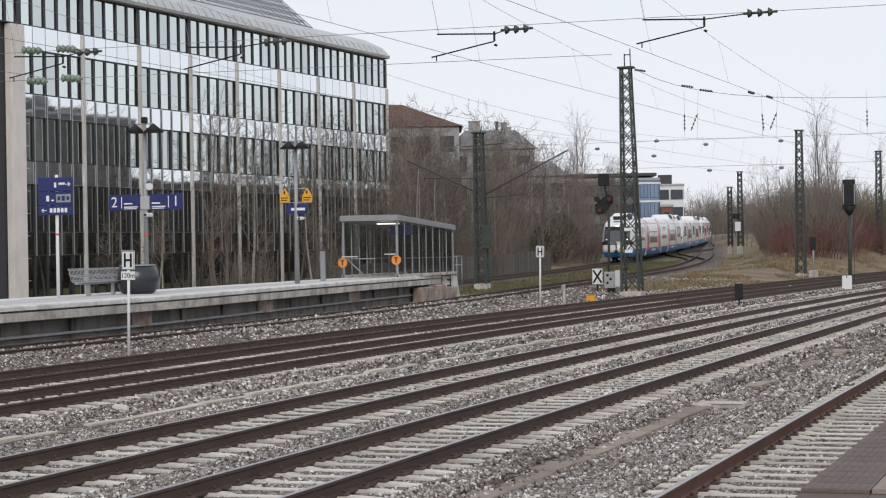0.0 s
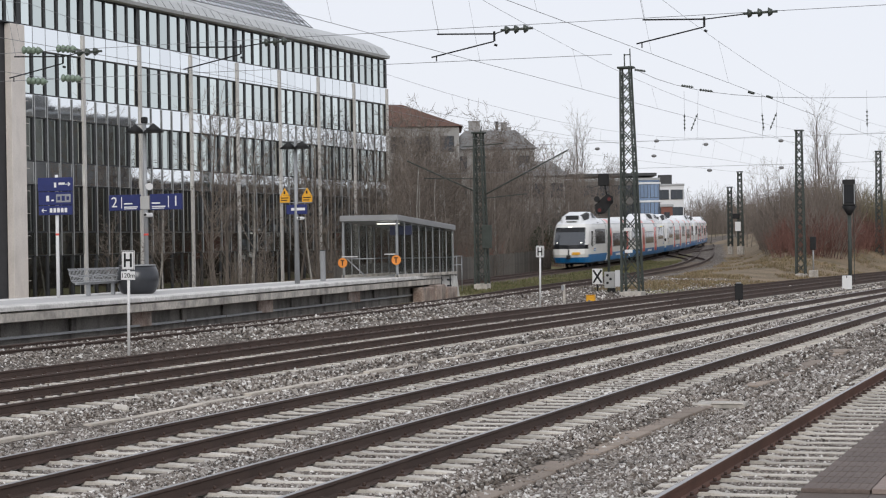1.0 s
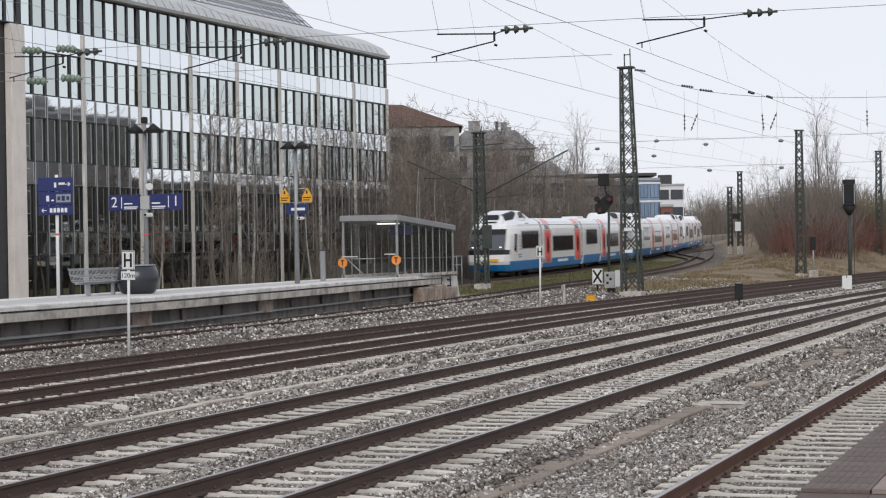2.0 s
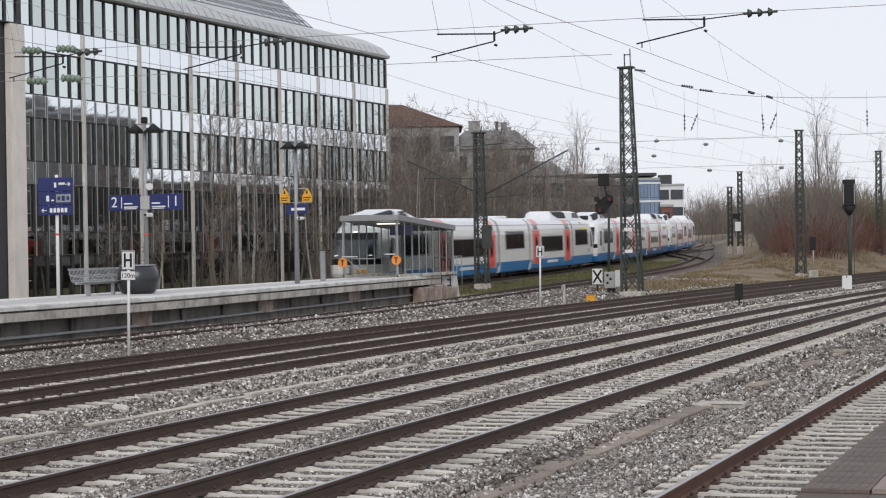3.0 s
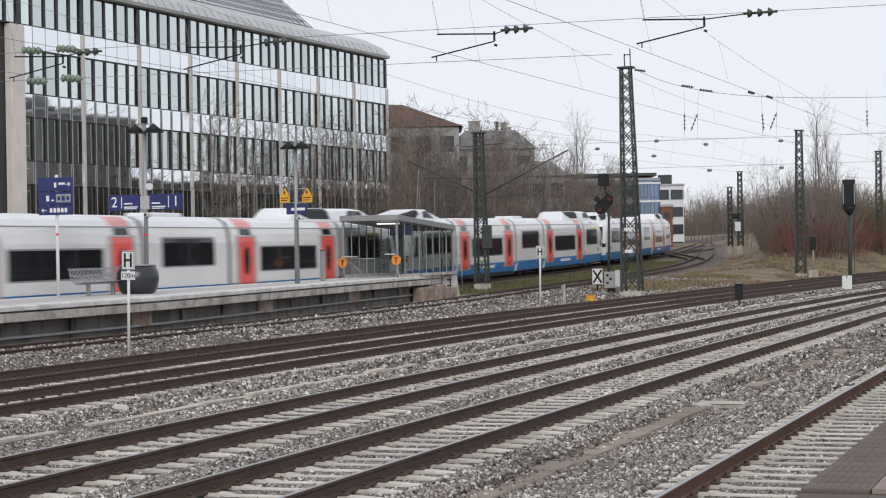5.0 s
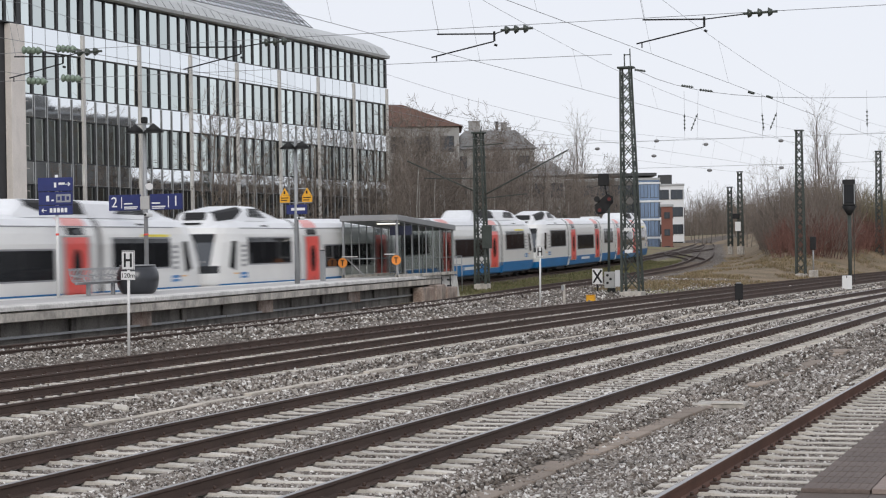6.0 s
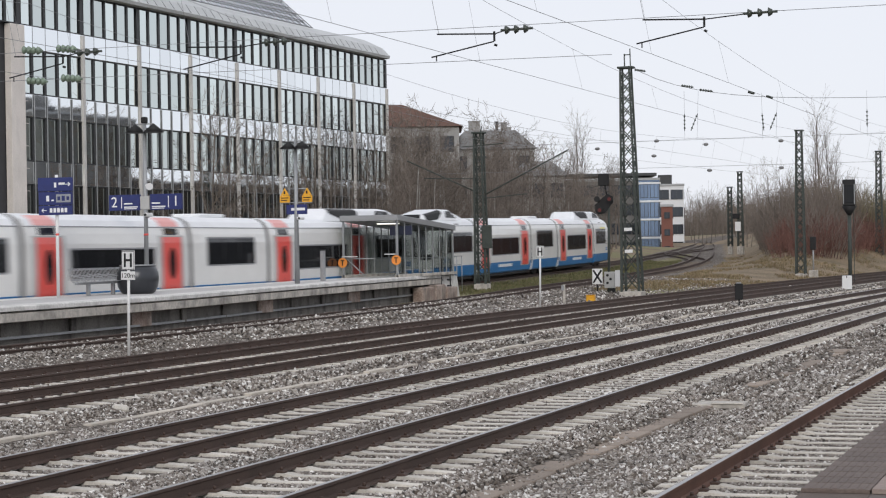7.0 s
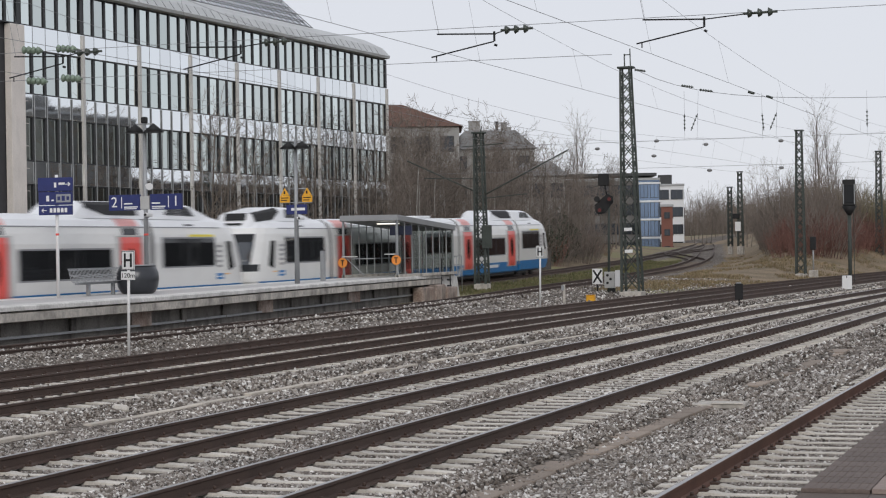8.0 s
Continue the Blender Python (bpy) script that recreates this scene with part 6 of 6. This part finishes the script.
for px, z in ((1060, 7.2), (1165, 7.5), (1160, 6.75), (1252, 7.25), (1258, 5.95), (1385, 7.3), (1385, 5.98)):
    r = (px - 784) / 3452
    x = SY * (0.942 * r - 0.3356) / (0.942 + 0.3356 * r)
    def ball(bm, x=x, z=z):
        bmesh.ops.create_uvsphere(bm, u_segments=12, v_segments=8, radius=0.1, matrix=Matrix.Translation((x, SY, z)) @ Matrix.Diagonal((1.35, 1, 0.8, 1)))
    simple("egg_insulator", ball, paint("grey_porcelain", (0.2, 0.2, 0.2), 0.4), t, "", True)
for px, z0, z1, lean in ((1215, 9.95, 7.5, 0), (1240, 9.9, 7.5, -0.5), (1352, 9.7, 7.4, 0.1), (1380, 9.7, 7.4, -0.5), (1538, 9.6, 7.4, 0)):
    r = (px - 784) / 3452
    x = SY * (0.942 * r - 0.3356) / (0.942 + 0.3356 * r)
    simple("dropper", lambda bm: tube(bm, (x, SY, z0), (x + lean * 0.2, SY, z1), 0.007, n=3), WIRE, t)
    simple("dropper_insulator", lambda bm: insulator(bm, (x + lean * 0.1, SY, z1 + 1.3), (x + lean * 0.8, SY, z1 + 0.45), 4, 0.06), PORCELAIN, t)
for px0, px1, z in ((1128, 1148, 11.1), (1210, 1232, 10.2), (1242, 1266, 9.95), (1328, 1340, 9.75), (1360, 1372, 9.5)):
    xs = [SY * (0.942 * (p - 784) / 3452 - 0.3356) / (0.942 + 0.3356 * (p - 784) / 3452) for p in (px0, px1)]
    simple("string_insulator", lambda bm: insulator(bm, (xs[0], SY, z + 0.03), (xs[1], SY, z - 0.08), 5, 0.075), PORCELAIN, t)

t = thing("glass_insulator_set", Matrix(), "large greenish glass insulators on the cross-span", "insulator")
GREENGLASS = paint("greenish_insulator", (0.2, 0.26, 0.2), 0.25, var=0.2, scale=6)
for x, z in ((-21.12, 6.56), (-20.32, 6.55), (-21.02, 5.93), (-20.22, 5.95)):
    simple("insulator", lambda bm: insulator(bm, (x - 0.24, SPANY, z + 0.02), (x + 0.24, SPANY, z - 0.02), 4, 0.085), GREENGLASS, t)
simple("lower_wire", lambda bm: tube(bm, (-30, SPANY, 6.0), (-9.0, SPANY, 5.9), 0.005, n=4), WIRE, t)

# ---------------------------------------------------------------- trees and bushes
BARK = paint("grey_brown_bark", (0.13, 0.11, 0.095), 0.9, var=0.3, scale=3, fine=20, bump=0.3, rand=0.25)
BIRCH = paint("birch_bark", (0.36, 0.345, 0.32), 0.8, var=0.2, scale=2.5, fine=9, bump=0.2, tint=(0.12, 0.11, 0.1))
TWIG = paint("bare_twigs", (0.165, 0.138, 0.118), 0.9, var=0.3, scale=1.5, fine=12, bump=0.0, rand=0.3)
REDTWIG = paint("reddish_twigs", (0.17, 0.085, 0.068), 0.9, var=0.35, scale=0.6, fine=8, bump=0.0, rand=0.3)
OLIVETWIG = paint("olive_twigs", (0.17, 0.145, 0.085), 0.9, var=0.3, scale=0.6, fine=8, bump=0.0, rand=0.25)
IVY = paint("dark_evergreen", (0.03, 0.045, 0.022), 0.8, var=0.4, scale=2, fine=10, rand=0.2)


class Sticks:
    """Thin tapering bars gathered into one mesh."""

    def __init__(self):
        self.v, self.f = [], []

    def add(self, a, b, r0, r1, n=3):
        d = b - a
        if d.length < 1e-5:
            return
        s = d.orthogonal().normalized()
        t = d.normalized().cross(s)
        k = len(self.v)
        for p, r in ((a, r0), (b, r1)):
            for i in range(n):
                c, w = math.cos(i * math.tau / n) * r, math.sin(i * math.tau / n) * r
                self.v.append(p + s * c + t * w)
        for i in range(n):
            j = (i + 1) % n
            self.f.append((k + i, k + j, k + n + j, k + n + i))

    def path(self, pts, n=8):
        """One unbroken tapering stem through (place, radius)."""
        k = len(self.v)
        for p, r in pts:
            for i in range(n):
                self.v.append(p + Vector((math.cos(i * math.tau / n) * r, math.sin(i * math.tau / n) * r, 0)))
        for j in range(len(pts) - 1):
            for i in range(n):
                a, b = k + j * n + i, k + j * n + (i + 1) % n
                self.f.append((a, b, b + n, a + n))

    def mesh(self, name, material):
        me = bpy.data.meshes.new(name)
        me.from_pydata([tuple(p) for p in self.v], [], self.f)
        me.materials.append(material)
        me.update()
        return me


def shake(d, amount, rng):
    return (d + Vector((rng.gauss(0, amount), rng.gauss(0, amount), rng.gauss(0, amount)))).normalized()


def grow(st, p, d, length, r, level, rng, up, spread, twigs):
    """One limb with its side shoots; finer at every level."""
    n = (4, 3, 2, 1)[level]
    for i in range(n):
        q = p + d * (length / n)
        r2 = r * (1 - 0.62 / n)
        st.add(p, q, r, r2, 4 if level == 0 else 3)
        p, r = q, r2
        d = shake(d, 0.12, rng)
        d = (d + Vector((0, 0, up))).normalized()
        if level < 3:
            for _ in range(twigs[level]):
                side = shake(d, spread, rng)
                grow(st, p, side, length * rng.uniform(0.4, 0.68), max(0.0125, r * 0.55), level + 1, rng, up * 0.6, spread, twigs)


def make_tree(seed, h, bark, twig, poplar=False, dense=1):
    rng = random.Random(seed)
    trunk, crown = Sticks(), Sticks()
    p, d, r = Vector((0, 0, -0.3)), Vector((rng.gauss(0, 0.05), rng.gauss(0, 0.05), 1)).normalized(), h * 0.0125
    n = 9
    stem = [(p.copy(), r)]
    for i in range(n):
        q = p + d * (h * 0.93 / n)
        p, r = q, r * 0.86
        stem.append((p.copy(), r))
        d = (shake(d, 0.05, rng) + Vector((0, 0, 0.25))).normalized()
        if i >= (1 if poplar else 2):
            for _ in range((3 if poplar else 2) * dense):
                a = rng.uniform(0, math.tau)
                lean = 0.32 if poplar else rng.uniform(0.6, 1.15)
                side = Vector((math.cos(a) * lean, math.sin(a) * lean, 1)).normalized()
                grow(crown, p, side, h * rng.uniform(0.14, 0.26) * (1.1 - 0.45 * i / n), max(0.012, r * 0.42), 0 if dense > 1 or not poplar else 1, rng, 0.14, 0.34 if poplar else 0.5, (1, 1, 2))
    trunk.path(stem)
    return trunk.mesh("trunk", bark), crown.mesh("crown", twig)


def make_bush(seed, h, w, stems, twig):
    rng = random.Random(seed)
    st = Sticks()
    for _ in range(stems):
        a, q = rng.uniform(0, math.tau), rng.random() ** 0.5
        p = Vector((math.cos(a) * q * w * 0.35, math.sin(a) * q * w * 0.35, -0.2))
        d = Vector((math.cos(a) * q * 0.5, math.sin(a) * q * 0.5, 1)).normalized()
        ln = h * rng.uniform(0.55, 1.0) * (1 - 0.3 * q)
        r = 0.022
        for i in range(4):
            e = p + d * (ln / 4)
            st.add(p, e, r, r * 0.75)
            p, r = e, r * 0.75
            d = (shake(d, 0.14, rng) + Vector((0, 0, 0.1))).normalized()
            for _ in range(2):
                s = shake(d, 0.42, rng)
                b = p + s * ln * rng.uniform(0.12, 0.26)
                st.add(p, b, 0.014, 0.009)
                c = b + shake(s, 0.35, rng) * ln * 0.12
                st.add(b, c, 0.01, 0.006)
    return st.mesh("crown", twig)


def ground_at(x, y):
    return ground_z(x, y)


rng = random.Random(11)
TREES = [make_tree(s, h, BARK, TWIG) for s, h in ((1, 9.0), (2, 10.5), (3, 8.0), (4, 11.5))]
BIRCHES = [make_tree(s, h, BIRCH, TWIG) for s, h in ((21, 9.5), (22, 8.0))]
POPLARS = [make_tree(s, h, BARK, TWIG, True, 1) for s, h in ((31, 15.0), (32, 13.0))]


def plant(kind, name, label, x, y, turn, scale, group, z=None):
    m = pose(x, y, ground_at(x, y) if z is None else z, 0, 0, turn) @ Matrix.Scale(scale, 4)
    trunk, crown = kind
    t = thing(name, m, label, "tree" if name != "bush" else "bush", group)
    for nm, me in (("trunk", trunk), ("crown", crown)):
        if me is not None:
            ob = new(nm, me)
            ob.parent = t
    return t


# bare wood between the platform track and the houses
for i in range(150):
    px = rng.uniform(690, 1030)
    dist = rng.uniform(112, 180) if px < 860 else rng.uniform(150, 235)
    x, y = at_px(px, dist)
    if x > T0(y) - 5.0 or x < -82:
        continue
    if -72 < x < -52 and y < 142:
        continue
    if px < 870:
        tall = 1.0 + 0.0006 * (px - 690)
    else:
        tall = 1.12 - 0.002 * (px - 870)
    plant(TREES[i % 4] if i % 5 else BIRCHES[i % 2], "bare_tree", "leafless grey-brown tree in the lineside wood", x, y, rng.uniform(0, 360), rng.uniform(0.78, 1.0) * tall, "lineside trees")
# trees before the office
for i in range(26):
    y = 90 + i * 2.0 + rng.uniform(-1, 1)
    x = rng.uniform(-51.5, -44.5)
    plant(TREES[i % 4] if i % 3 else BIRCHES[i % 2], "bare_tree", "slender leafless tree before the glass facade", x, y, rng.uniform(0, 360), rng.uniform(0.7, 1.0) * (0.62 if y < 100 else 1.0 + 0.004 * (y - 100) if y < 122 else 0.85), "facade trees")
for i in range(18):
    x, y = at_px(rng.uniform(985, 1105), rng.uniform(232, 285))
    if x < T0(y) - 6:
        plant(TREES[i % 4], "bare_tree", "leafless grey-brown tree in the lineside wood", x, y, rng.uniform(0, 360), rng.uniform(0.8, 1.0), "lineside trees")
# tall poplars
for px, dist, s, k in ((1022, 260, 1.1, 0), (1010, 255, 0.95, 1), (1034, 262, 1.0, 0), (1450, 215, 0.92, 0), (1438, 218, 0.85, 1), (1466, 213, 0.8, 0), (1480, 222, 0.75, 1), (1560, 200, 0.62, 0), (975, 240, 0.8, 1)):
    x, y = at_px(px, dist)
    plant(POPLARS[k], "bare_poplar", "tall slim leafless poplar behind the railway", x, y, rng.uniform(0, 360), s, "poplars")
for px, dist, s in ((1365, 190, 0.72), (1385, 185, 0.66), (1345, 196, 0.7), (1250, 330, 0.9), (1236, 350, 0.8), (1265, 340, 0.7), (1225, 360, 0.85), (1280, 330, 0.7), (1243, 300, 0.7), (1258, 310, 0.8), (1230, 320, 0.9), (1272, 350, 0.8), (1292, 340, 0.7), (1330, 230, 0.6), (1322, 240, 0.6)):
    x, y = at_px(px, dist)
    plant(TREES[int(px) % 4], "bare_tree", "leafless tree behind the shrubs", x, y, rng.uniform(0, 360), s, "far trees")

# shrubs on the bank and along the wood
REDBUSH = [make_bush(s, 3.4, 3.6, 36, REDTWIG) for s in (41, 42)]
BROWNBUSH = [make_bush(s, 5.6, 4.6, 34, TWIG) for s in (43, 44)]
DARKTWIG = paint("dark_dense_twigs", (0.05, 0.04, 0.032), 0.9, var=0.4, scale=0.5, fine=8, bump=0.0, rand=0.3)
DARKBUSH = [make_bush(s, 5.6, 4.6, 44, DARKTWIG) for s in (47, 48)]
FARBUSH = [make_bush(s, 5.6, 4.6, 20, TWIG) for s in (49, 50)]
OLIVEBUSH = [make_bush(s, 5.2, 4.6, 36, OLIVETWIG) for s in (45,)]


def bush(me, label, x, y, s, group, sink=0.0):
    t = thing("bush", pose(x, y, ground_at(x, y) - sink, 0, 0, rng.uniform(0, 360)) @ Matrix.Scale(s, 4), label, "bush", group)
    ob = new("crown", me)
    ob.parent = t


for i in range(190):
    px = rng.uniform(1348, 1640)
    dist = rng.uniform(150, 215)
    x, y = at_px(px, dist)
    if x - T1(y) < 6.5 or T2A(y) - x < 6.0:
        continue
    front = dist < 172
    low = 0.55 + 0.45 * smooth(1345, 1420, px)
    if px > 1480 and not front:
        bush(OLIVEBUSH[0], "tall olive-brown leafless shrub on the bank", x, y, rng.uniform(0.8, 1.15), "bank shrubs")
    elif front and i % 4:
        bush(REDBUSH[i % 2], "reddish-brown leafless shrub on the bank", x, y, rng.uniform(0.75, 1.1) * low, "bank shrubs")
    else:
        bush(BROWNBUSH[i % 2], "tall grey-brown leafless shrub on the bank", x, y, rng.uniform(0.95, 1.3) * low, "bank shrubs")
for i in range(150):
    px = rng.uniform(690, 1090)
    dist = rng.uniform(108, 215)
    x, y = at_px(px, dist)
    if not (T0(y) - 16 < x < T0(y) - 4.2):
        continue
    bush(BROWNBUSH[i % 2] if i % 5 else REDBUSH[i % 2], "grey-brown leafless undergrowth beside the track", x, y, rng.uniform(0.6, 1.0), "wood undergrowth")
for i in range(10):
    y = rng.uniform(96, 140)
    x = rng.uniform(-50, -43.5)
    bush(BROWNBUSH[i % 2], "leafless hedge shrub before the office", x, y, rng.uniform(0.4, 0.75), "hedge shrubs")
for i in range(84):
    px, dist = rng.uniform(1180, 1345), rng.uniform(290, 420)
    x, y = at_px(px, dist)
    if abs(x - T0(y)) < 6 or abs(x - T1(y)) < 6:
        continue
    bush(FARBUSH[i % 2], "distant grey-brown leafless shrub near the junction", x, y, rng.uniform(1.0, 1.7), "distant shrubs")
for px, dist, s in ((962, 166, 1.0), (985, 178, 1.35), (972, 172, 1.1), (996, 186, 1.2)):
    x, y = at_px(px, dist)
    if x > T0(y) - 4.5:
        x = T0(y) - 4.5
    r2 = random.Random(int(px))
    vs, fs = [], []
    for k in range(1500):
        a, b, q = r2.uniform(0, math.tau), r2.random(), r2.random() ** 0.4
        p = Vector((math.cos(a) * q * 1.5, math.sin(a) * q * 1.5, 0.2 + b * 3.6 * (1 - 0.5 * q)))
        u, v = shake(Vector((0, 0, 0)), 1, r2) * 0.11, shake(Vector((0, 0, 0)), 1, r2) * 0.07
        n = len(vs)
        vs += [tuple(p - u), tuple(p + v), tuple(p + u), tuple(p - v)]
        fs.append((n, n + 1, n + 2, n + 3))
    me = bpy.data.meshes.new("foliage")
    me.from_pydata(vs, [], fs)
    me.materials.append(IVY)
    t = thing("bush", pose(x, y, ground_at(x, y)) @ Matrix.Scale(s, 4), "dark evergreen bush among bare trees", "bush", "evergreen bushes")
    ob = new("foliage", me)
    ob.parent = t

for i in range(70):
    x, y = at_px(rng.uniform(1190, 1340), rng.uniform(455, 560))
    bush(FARBUSH[i % 2], "distant grey-brown leafless shrub near the junction", x, y, rng.uniform(1.3, 2.2), "distant shrubs")

# dense wood across the railway, seen in the mirror glass
for i in range(56):
    x, y = rng.uniform(22, 34), 150 + i * 5.0 + rng.uniform(-1, 1)
    bush(DARKBUSH[i % 2], "tall dense leafless thicket across the railway", x, y, rng.uniform(1.7, 2.3), "far side thicket")

# wooden fence behind the platform track
fence = thing("fence", Matrix(), "weathered dark lineside fence of upright boards", "fence")
FENCEWOOD = paint("weathered_fence_wood", (0.1, 0.09, 0.08), 0.9, var=0.3, scale=2, fine=15, rand=0.25)
q = bmesh.new()
box(q, (-0.015, -0.11, -0.2), (0.015, 0.11, 1.55), 0.005)
fme = bpy.data.meshes.new("board")
q.to_mesh(fme)
q.free()
fme.materials.append(FENCEWOOD)
for i in range(200):
    y = 98 + i * 0.27
    x = T0(y) - 3.6
    ob = new("board", fme)
    ob.parent, ob.matrix_basis = fence, pose(x, y, ground_at(x, y) + rng.uniform(-0.06, 0.06), rng.gauss(0, 1.2), 0, rng.gauss(0, 2))
for z in (0.3, 1.2):
    bm = bmesh.new()
    sweep(bm, [(T0(y) - 3.66, y, ground_at(T0(y) - 3.6, y) + z) for y in range(97, 153, 3)], [(0, 0), (0.04, 0), (0.04, 0.1), (0, 0.1)])
    part("rail", bm, FENCEWOOD, fence)

# ---------------------------------------------------------------- tufts of dry grass
def tufts(name, label, spots, h, colors, seed):
    r = random.Random(seed)
    vs, fs = [], []
    for x, y in spots:
        z = ground_z(x, y)
        for _ in range(7):
            a, b = r.uniform(0, math.tau), r.uniform(0.25, 0.9)
            ln = h * r.uniform(0.5, 1.2)
            c = Vector((x + r.gauss(0, 0.12), y + r.gauss(0, 0.12), z - 0.02))
            s = Vector((math.cos(a), math.sin(a), 0))
            w = Vector((-s.y, s.x, 0)) * 0.022
            m = c + s * ln * 0.25 * b + Vector((0, 0, ln * 0.6))
            e = c + s * ln * 0.8 * b + Vector((0, 0, ln * 0.85))
            k = len(vs)
            vs += [tuple(c - w), tuple(c + w), tuple(m + w * 0.7), tuple(m - w * 0.7), tuple(e)]
            fs += [(k, k + 1, k + 2, k + 3), (k + 3, k + 2, k + 4)]
    me = bpy.data.meshes.new(name)
    me.from_pydata(vs, [], fs)
    me.materials.append(island(name + "_blades", colors, 0.9))
    tagged(new(name, me), label, "grass", kind="stuff")


spots = []
for i in range(5200):
    y = rng.uniform(100, 190)
    a, b = T1(y) + 2.2, T2A(y) - 2.4
    x = rng.uniform(a, b)
    if noise.noise((x * 0.25, y * 0.18, 2.0)) > 0.02:
        spots.append((x, y))
tufts("dry_grass", "dry yellow-brown grass on the lineside bank", spots, 0.22, [(0.17, 0.125, 0.075), (0.3, 0.225, 0.135), (0.13, 0.12, 0.055)], 3)
spots = []
for i in range(3600):
    y = rng.uniform(96, 175)
    spots.append((rng.uniform(T0(y) + 1.7, T1(y) - 1.9), y))
tufts("green_grass", "short green grass strip between two tracks", spots, 0.2, [(0.075, 0.085, 0.03), (0.12, 0.12, 0.05), (0.17, 0.14, 0.08)], 4)

# ---------------------------------------------------------------- loose stones of the ballast
def scatter(name, label, count, y0, y1, size, seed):
    """Crushed stones, each with its own shape, lying on the beds in view."""
    r = np.random.RandomState(seed)
    base = np.array([(1, 0, 0), (-1, 0, 0), (0, 1, 0), (0, -1, 0), (0, 0, 1), (0, 0, -1)], float)
    tri = np.array([(0, 2, 4), (2, 1, 4), (1, 3, 4), (3, 0, 4), (2, 0, 5), (1, 2, 5), (3, 1, 5), (0, 3, 5)])
    c, s = math.cos(radians(YAW)), math.sin(radians(YAW))
    u = r.rand(count * 3)
    d = 1 / (1 / y0 + u * (1 / y1 - 1 / y0))
    lat = (r.rand(count * 3) - 0.5) * 0.49 * d
    X, Y = lat * c - d * s, d * c + lat * s
    near = np.full(len(X), 99.0)
    rail = np.full(len(X), 99.0)
    sleep = np.zeros(len(X), bool)
    for _, f, zf in TRACKS[2:]:
        fx = np.array([f(v) for v in Y])
        off = X - fx
        near = np.minimum(near, np.abs(off))
        rail = np.minimum(rail, np.abs(np.abs(off) - GAUGE / 2))
        ph = ((Y - (-39.7)) / 0.6) % 1.0
        sleep |= (np.abs(off) < 1.33) & ((ph < 0.26) | (ph > 0.74))
    t1 = np.array([T1(v) for v in Y])
    lids = (np.abs(X - np.array([DUCT1(v) for v in Y])) < 0.09) | ((np.abs(X - DUCT2(Y)) < 0.2) & ((Y < 33) | ((Y > 35.5) & (Y < 37.5)) | ((Y > 39) & (Y < 49))) & (r.rand(len(X)) < 0.86))
    ok = (rail > 0.1) & ~sleep & ~lids & (X > t1 - 1.4) & (X < np.array([T5(v) for v in Y]) + 1.6)
    X, Y, near = X[ok][:count], Y[ok][:count], near[ok][:count]
    n = len(X)
    Z = np.array([ground_z(a, b) for a, b in zip(X, Y)]) + size * (0.9 * r.rand(n) - 0.15) * np.where(near < 1.3, 0.5, 1.0)
    inside = near < 1.3
    Z = np.where(inside, Z - 0.02, Z)
    sc = size * (0.6 + 0.75 * r.rand(n, 1, 1)) * (0.65 + 0.6 * r.rand(n, 1, 3))
    pts = (base[None] + r.normal(0, 0.28, (n, 6, 3))) * sc
    a = r.rand(n) * math.tau
    b = r.normal(0, 0.6, n)
    ca, sa, cb, sb = np.cos(a)[:, None], np.sin(a)[:, None], np.cos(b)[:, None], np.sin(b)[:, None]
    y2 = pts[:, :, 1] * cb - pts[:, :, 2] * sb
    z2 = pts[:, :, 1] * sb + pts[:, :, 2] * cb
    x3, y3 = pts[:, :, 0] * ca - y2 * sa, pts[:, :, 0] * sa + y2 * ca
    V = np.stack([x3 + X[:, None], y3 + Y[:, None], z2 * 0.85 + Z[:, None]], 2).reshape(-1, 3)
    F = (tri[None] + (np.arange(n) * 6)[:, None, None]).reshape(-1, 3)
    me = bpy.data.meshes.new(name)
    me.vertices.add(len(V))
    me.vertices.foreach_set("co", V.ravel())
    me.loops.add(len(F) * 3)
    me.loops.foreach_set("vertex_index", F.ravel().astype(np.int32))
    me.polygons.add(len(F))
    me.polygons.foreach_set("loop_start", (np.arange(len(F)) * 3).astype(np.int32))
    me.update(calc_edges=True)
    me.validate()
    me.materials.append(STONE)
    ob = new(name, me)
    tagged(ob, label, "ballast", kind="stuff")


scatter("ballast_stones", "loose crushed grey ballast stones between the tracks", 110000, 16.5, 34, 0.029, 5)
scatter("ballast_stones", "loose crushed grey ballast stones farther along the tracks", 42000, 34, 58, 0.042, 6)
scatter("ballast_stones", "loose crushed grey ballast stones towards the platform end", 34000, 58, 125, 0.055, 7)

motions()
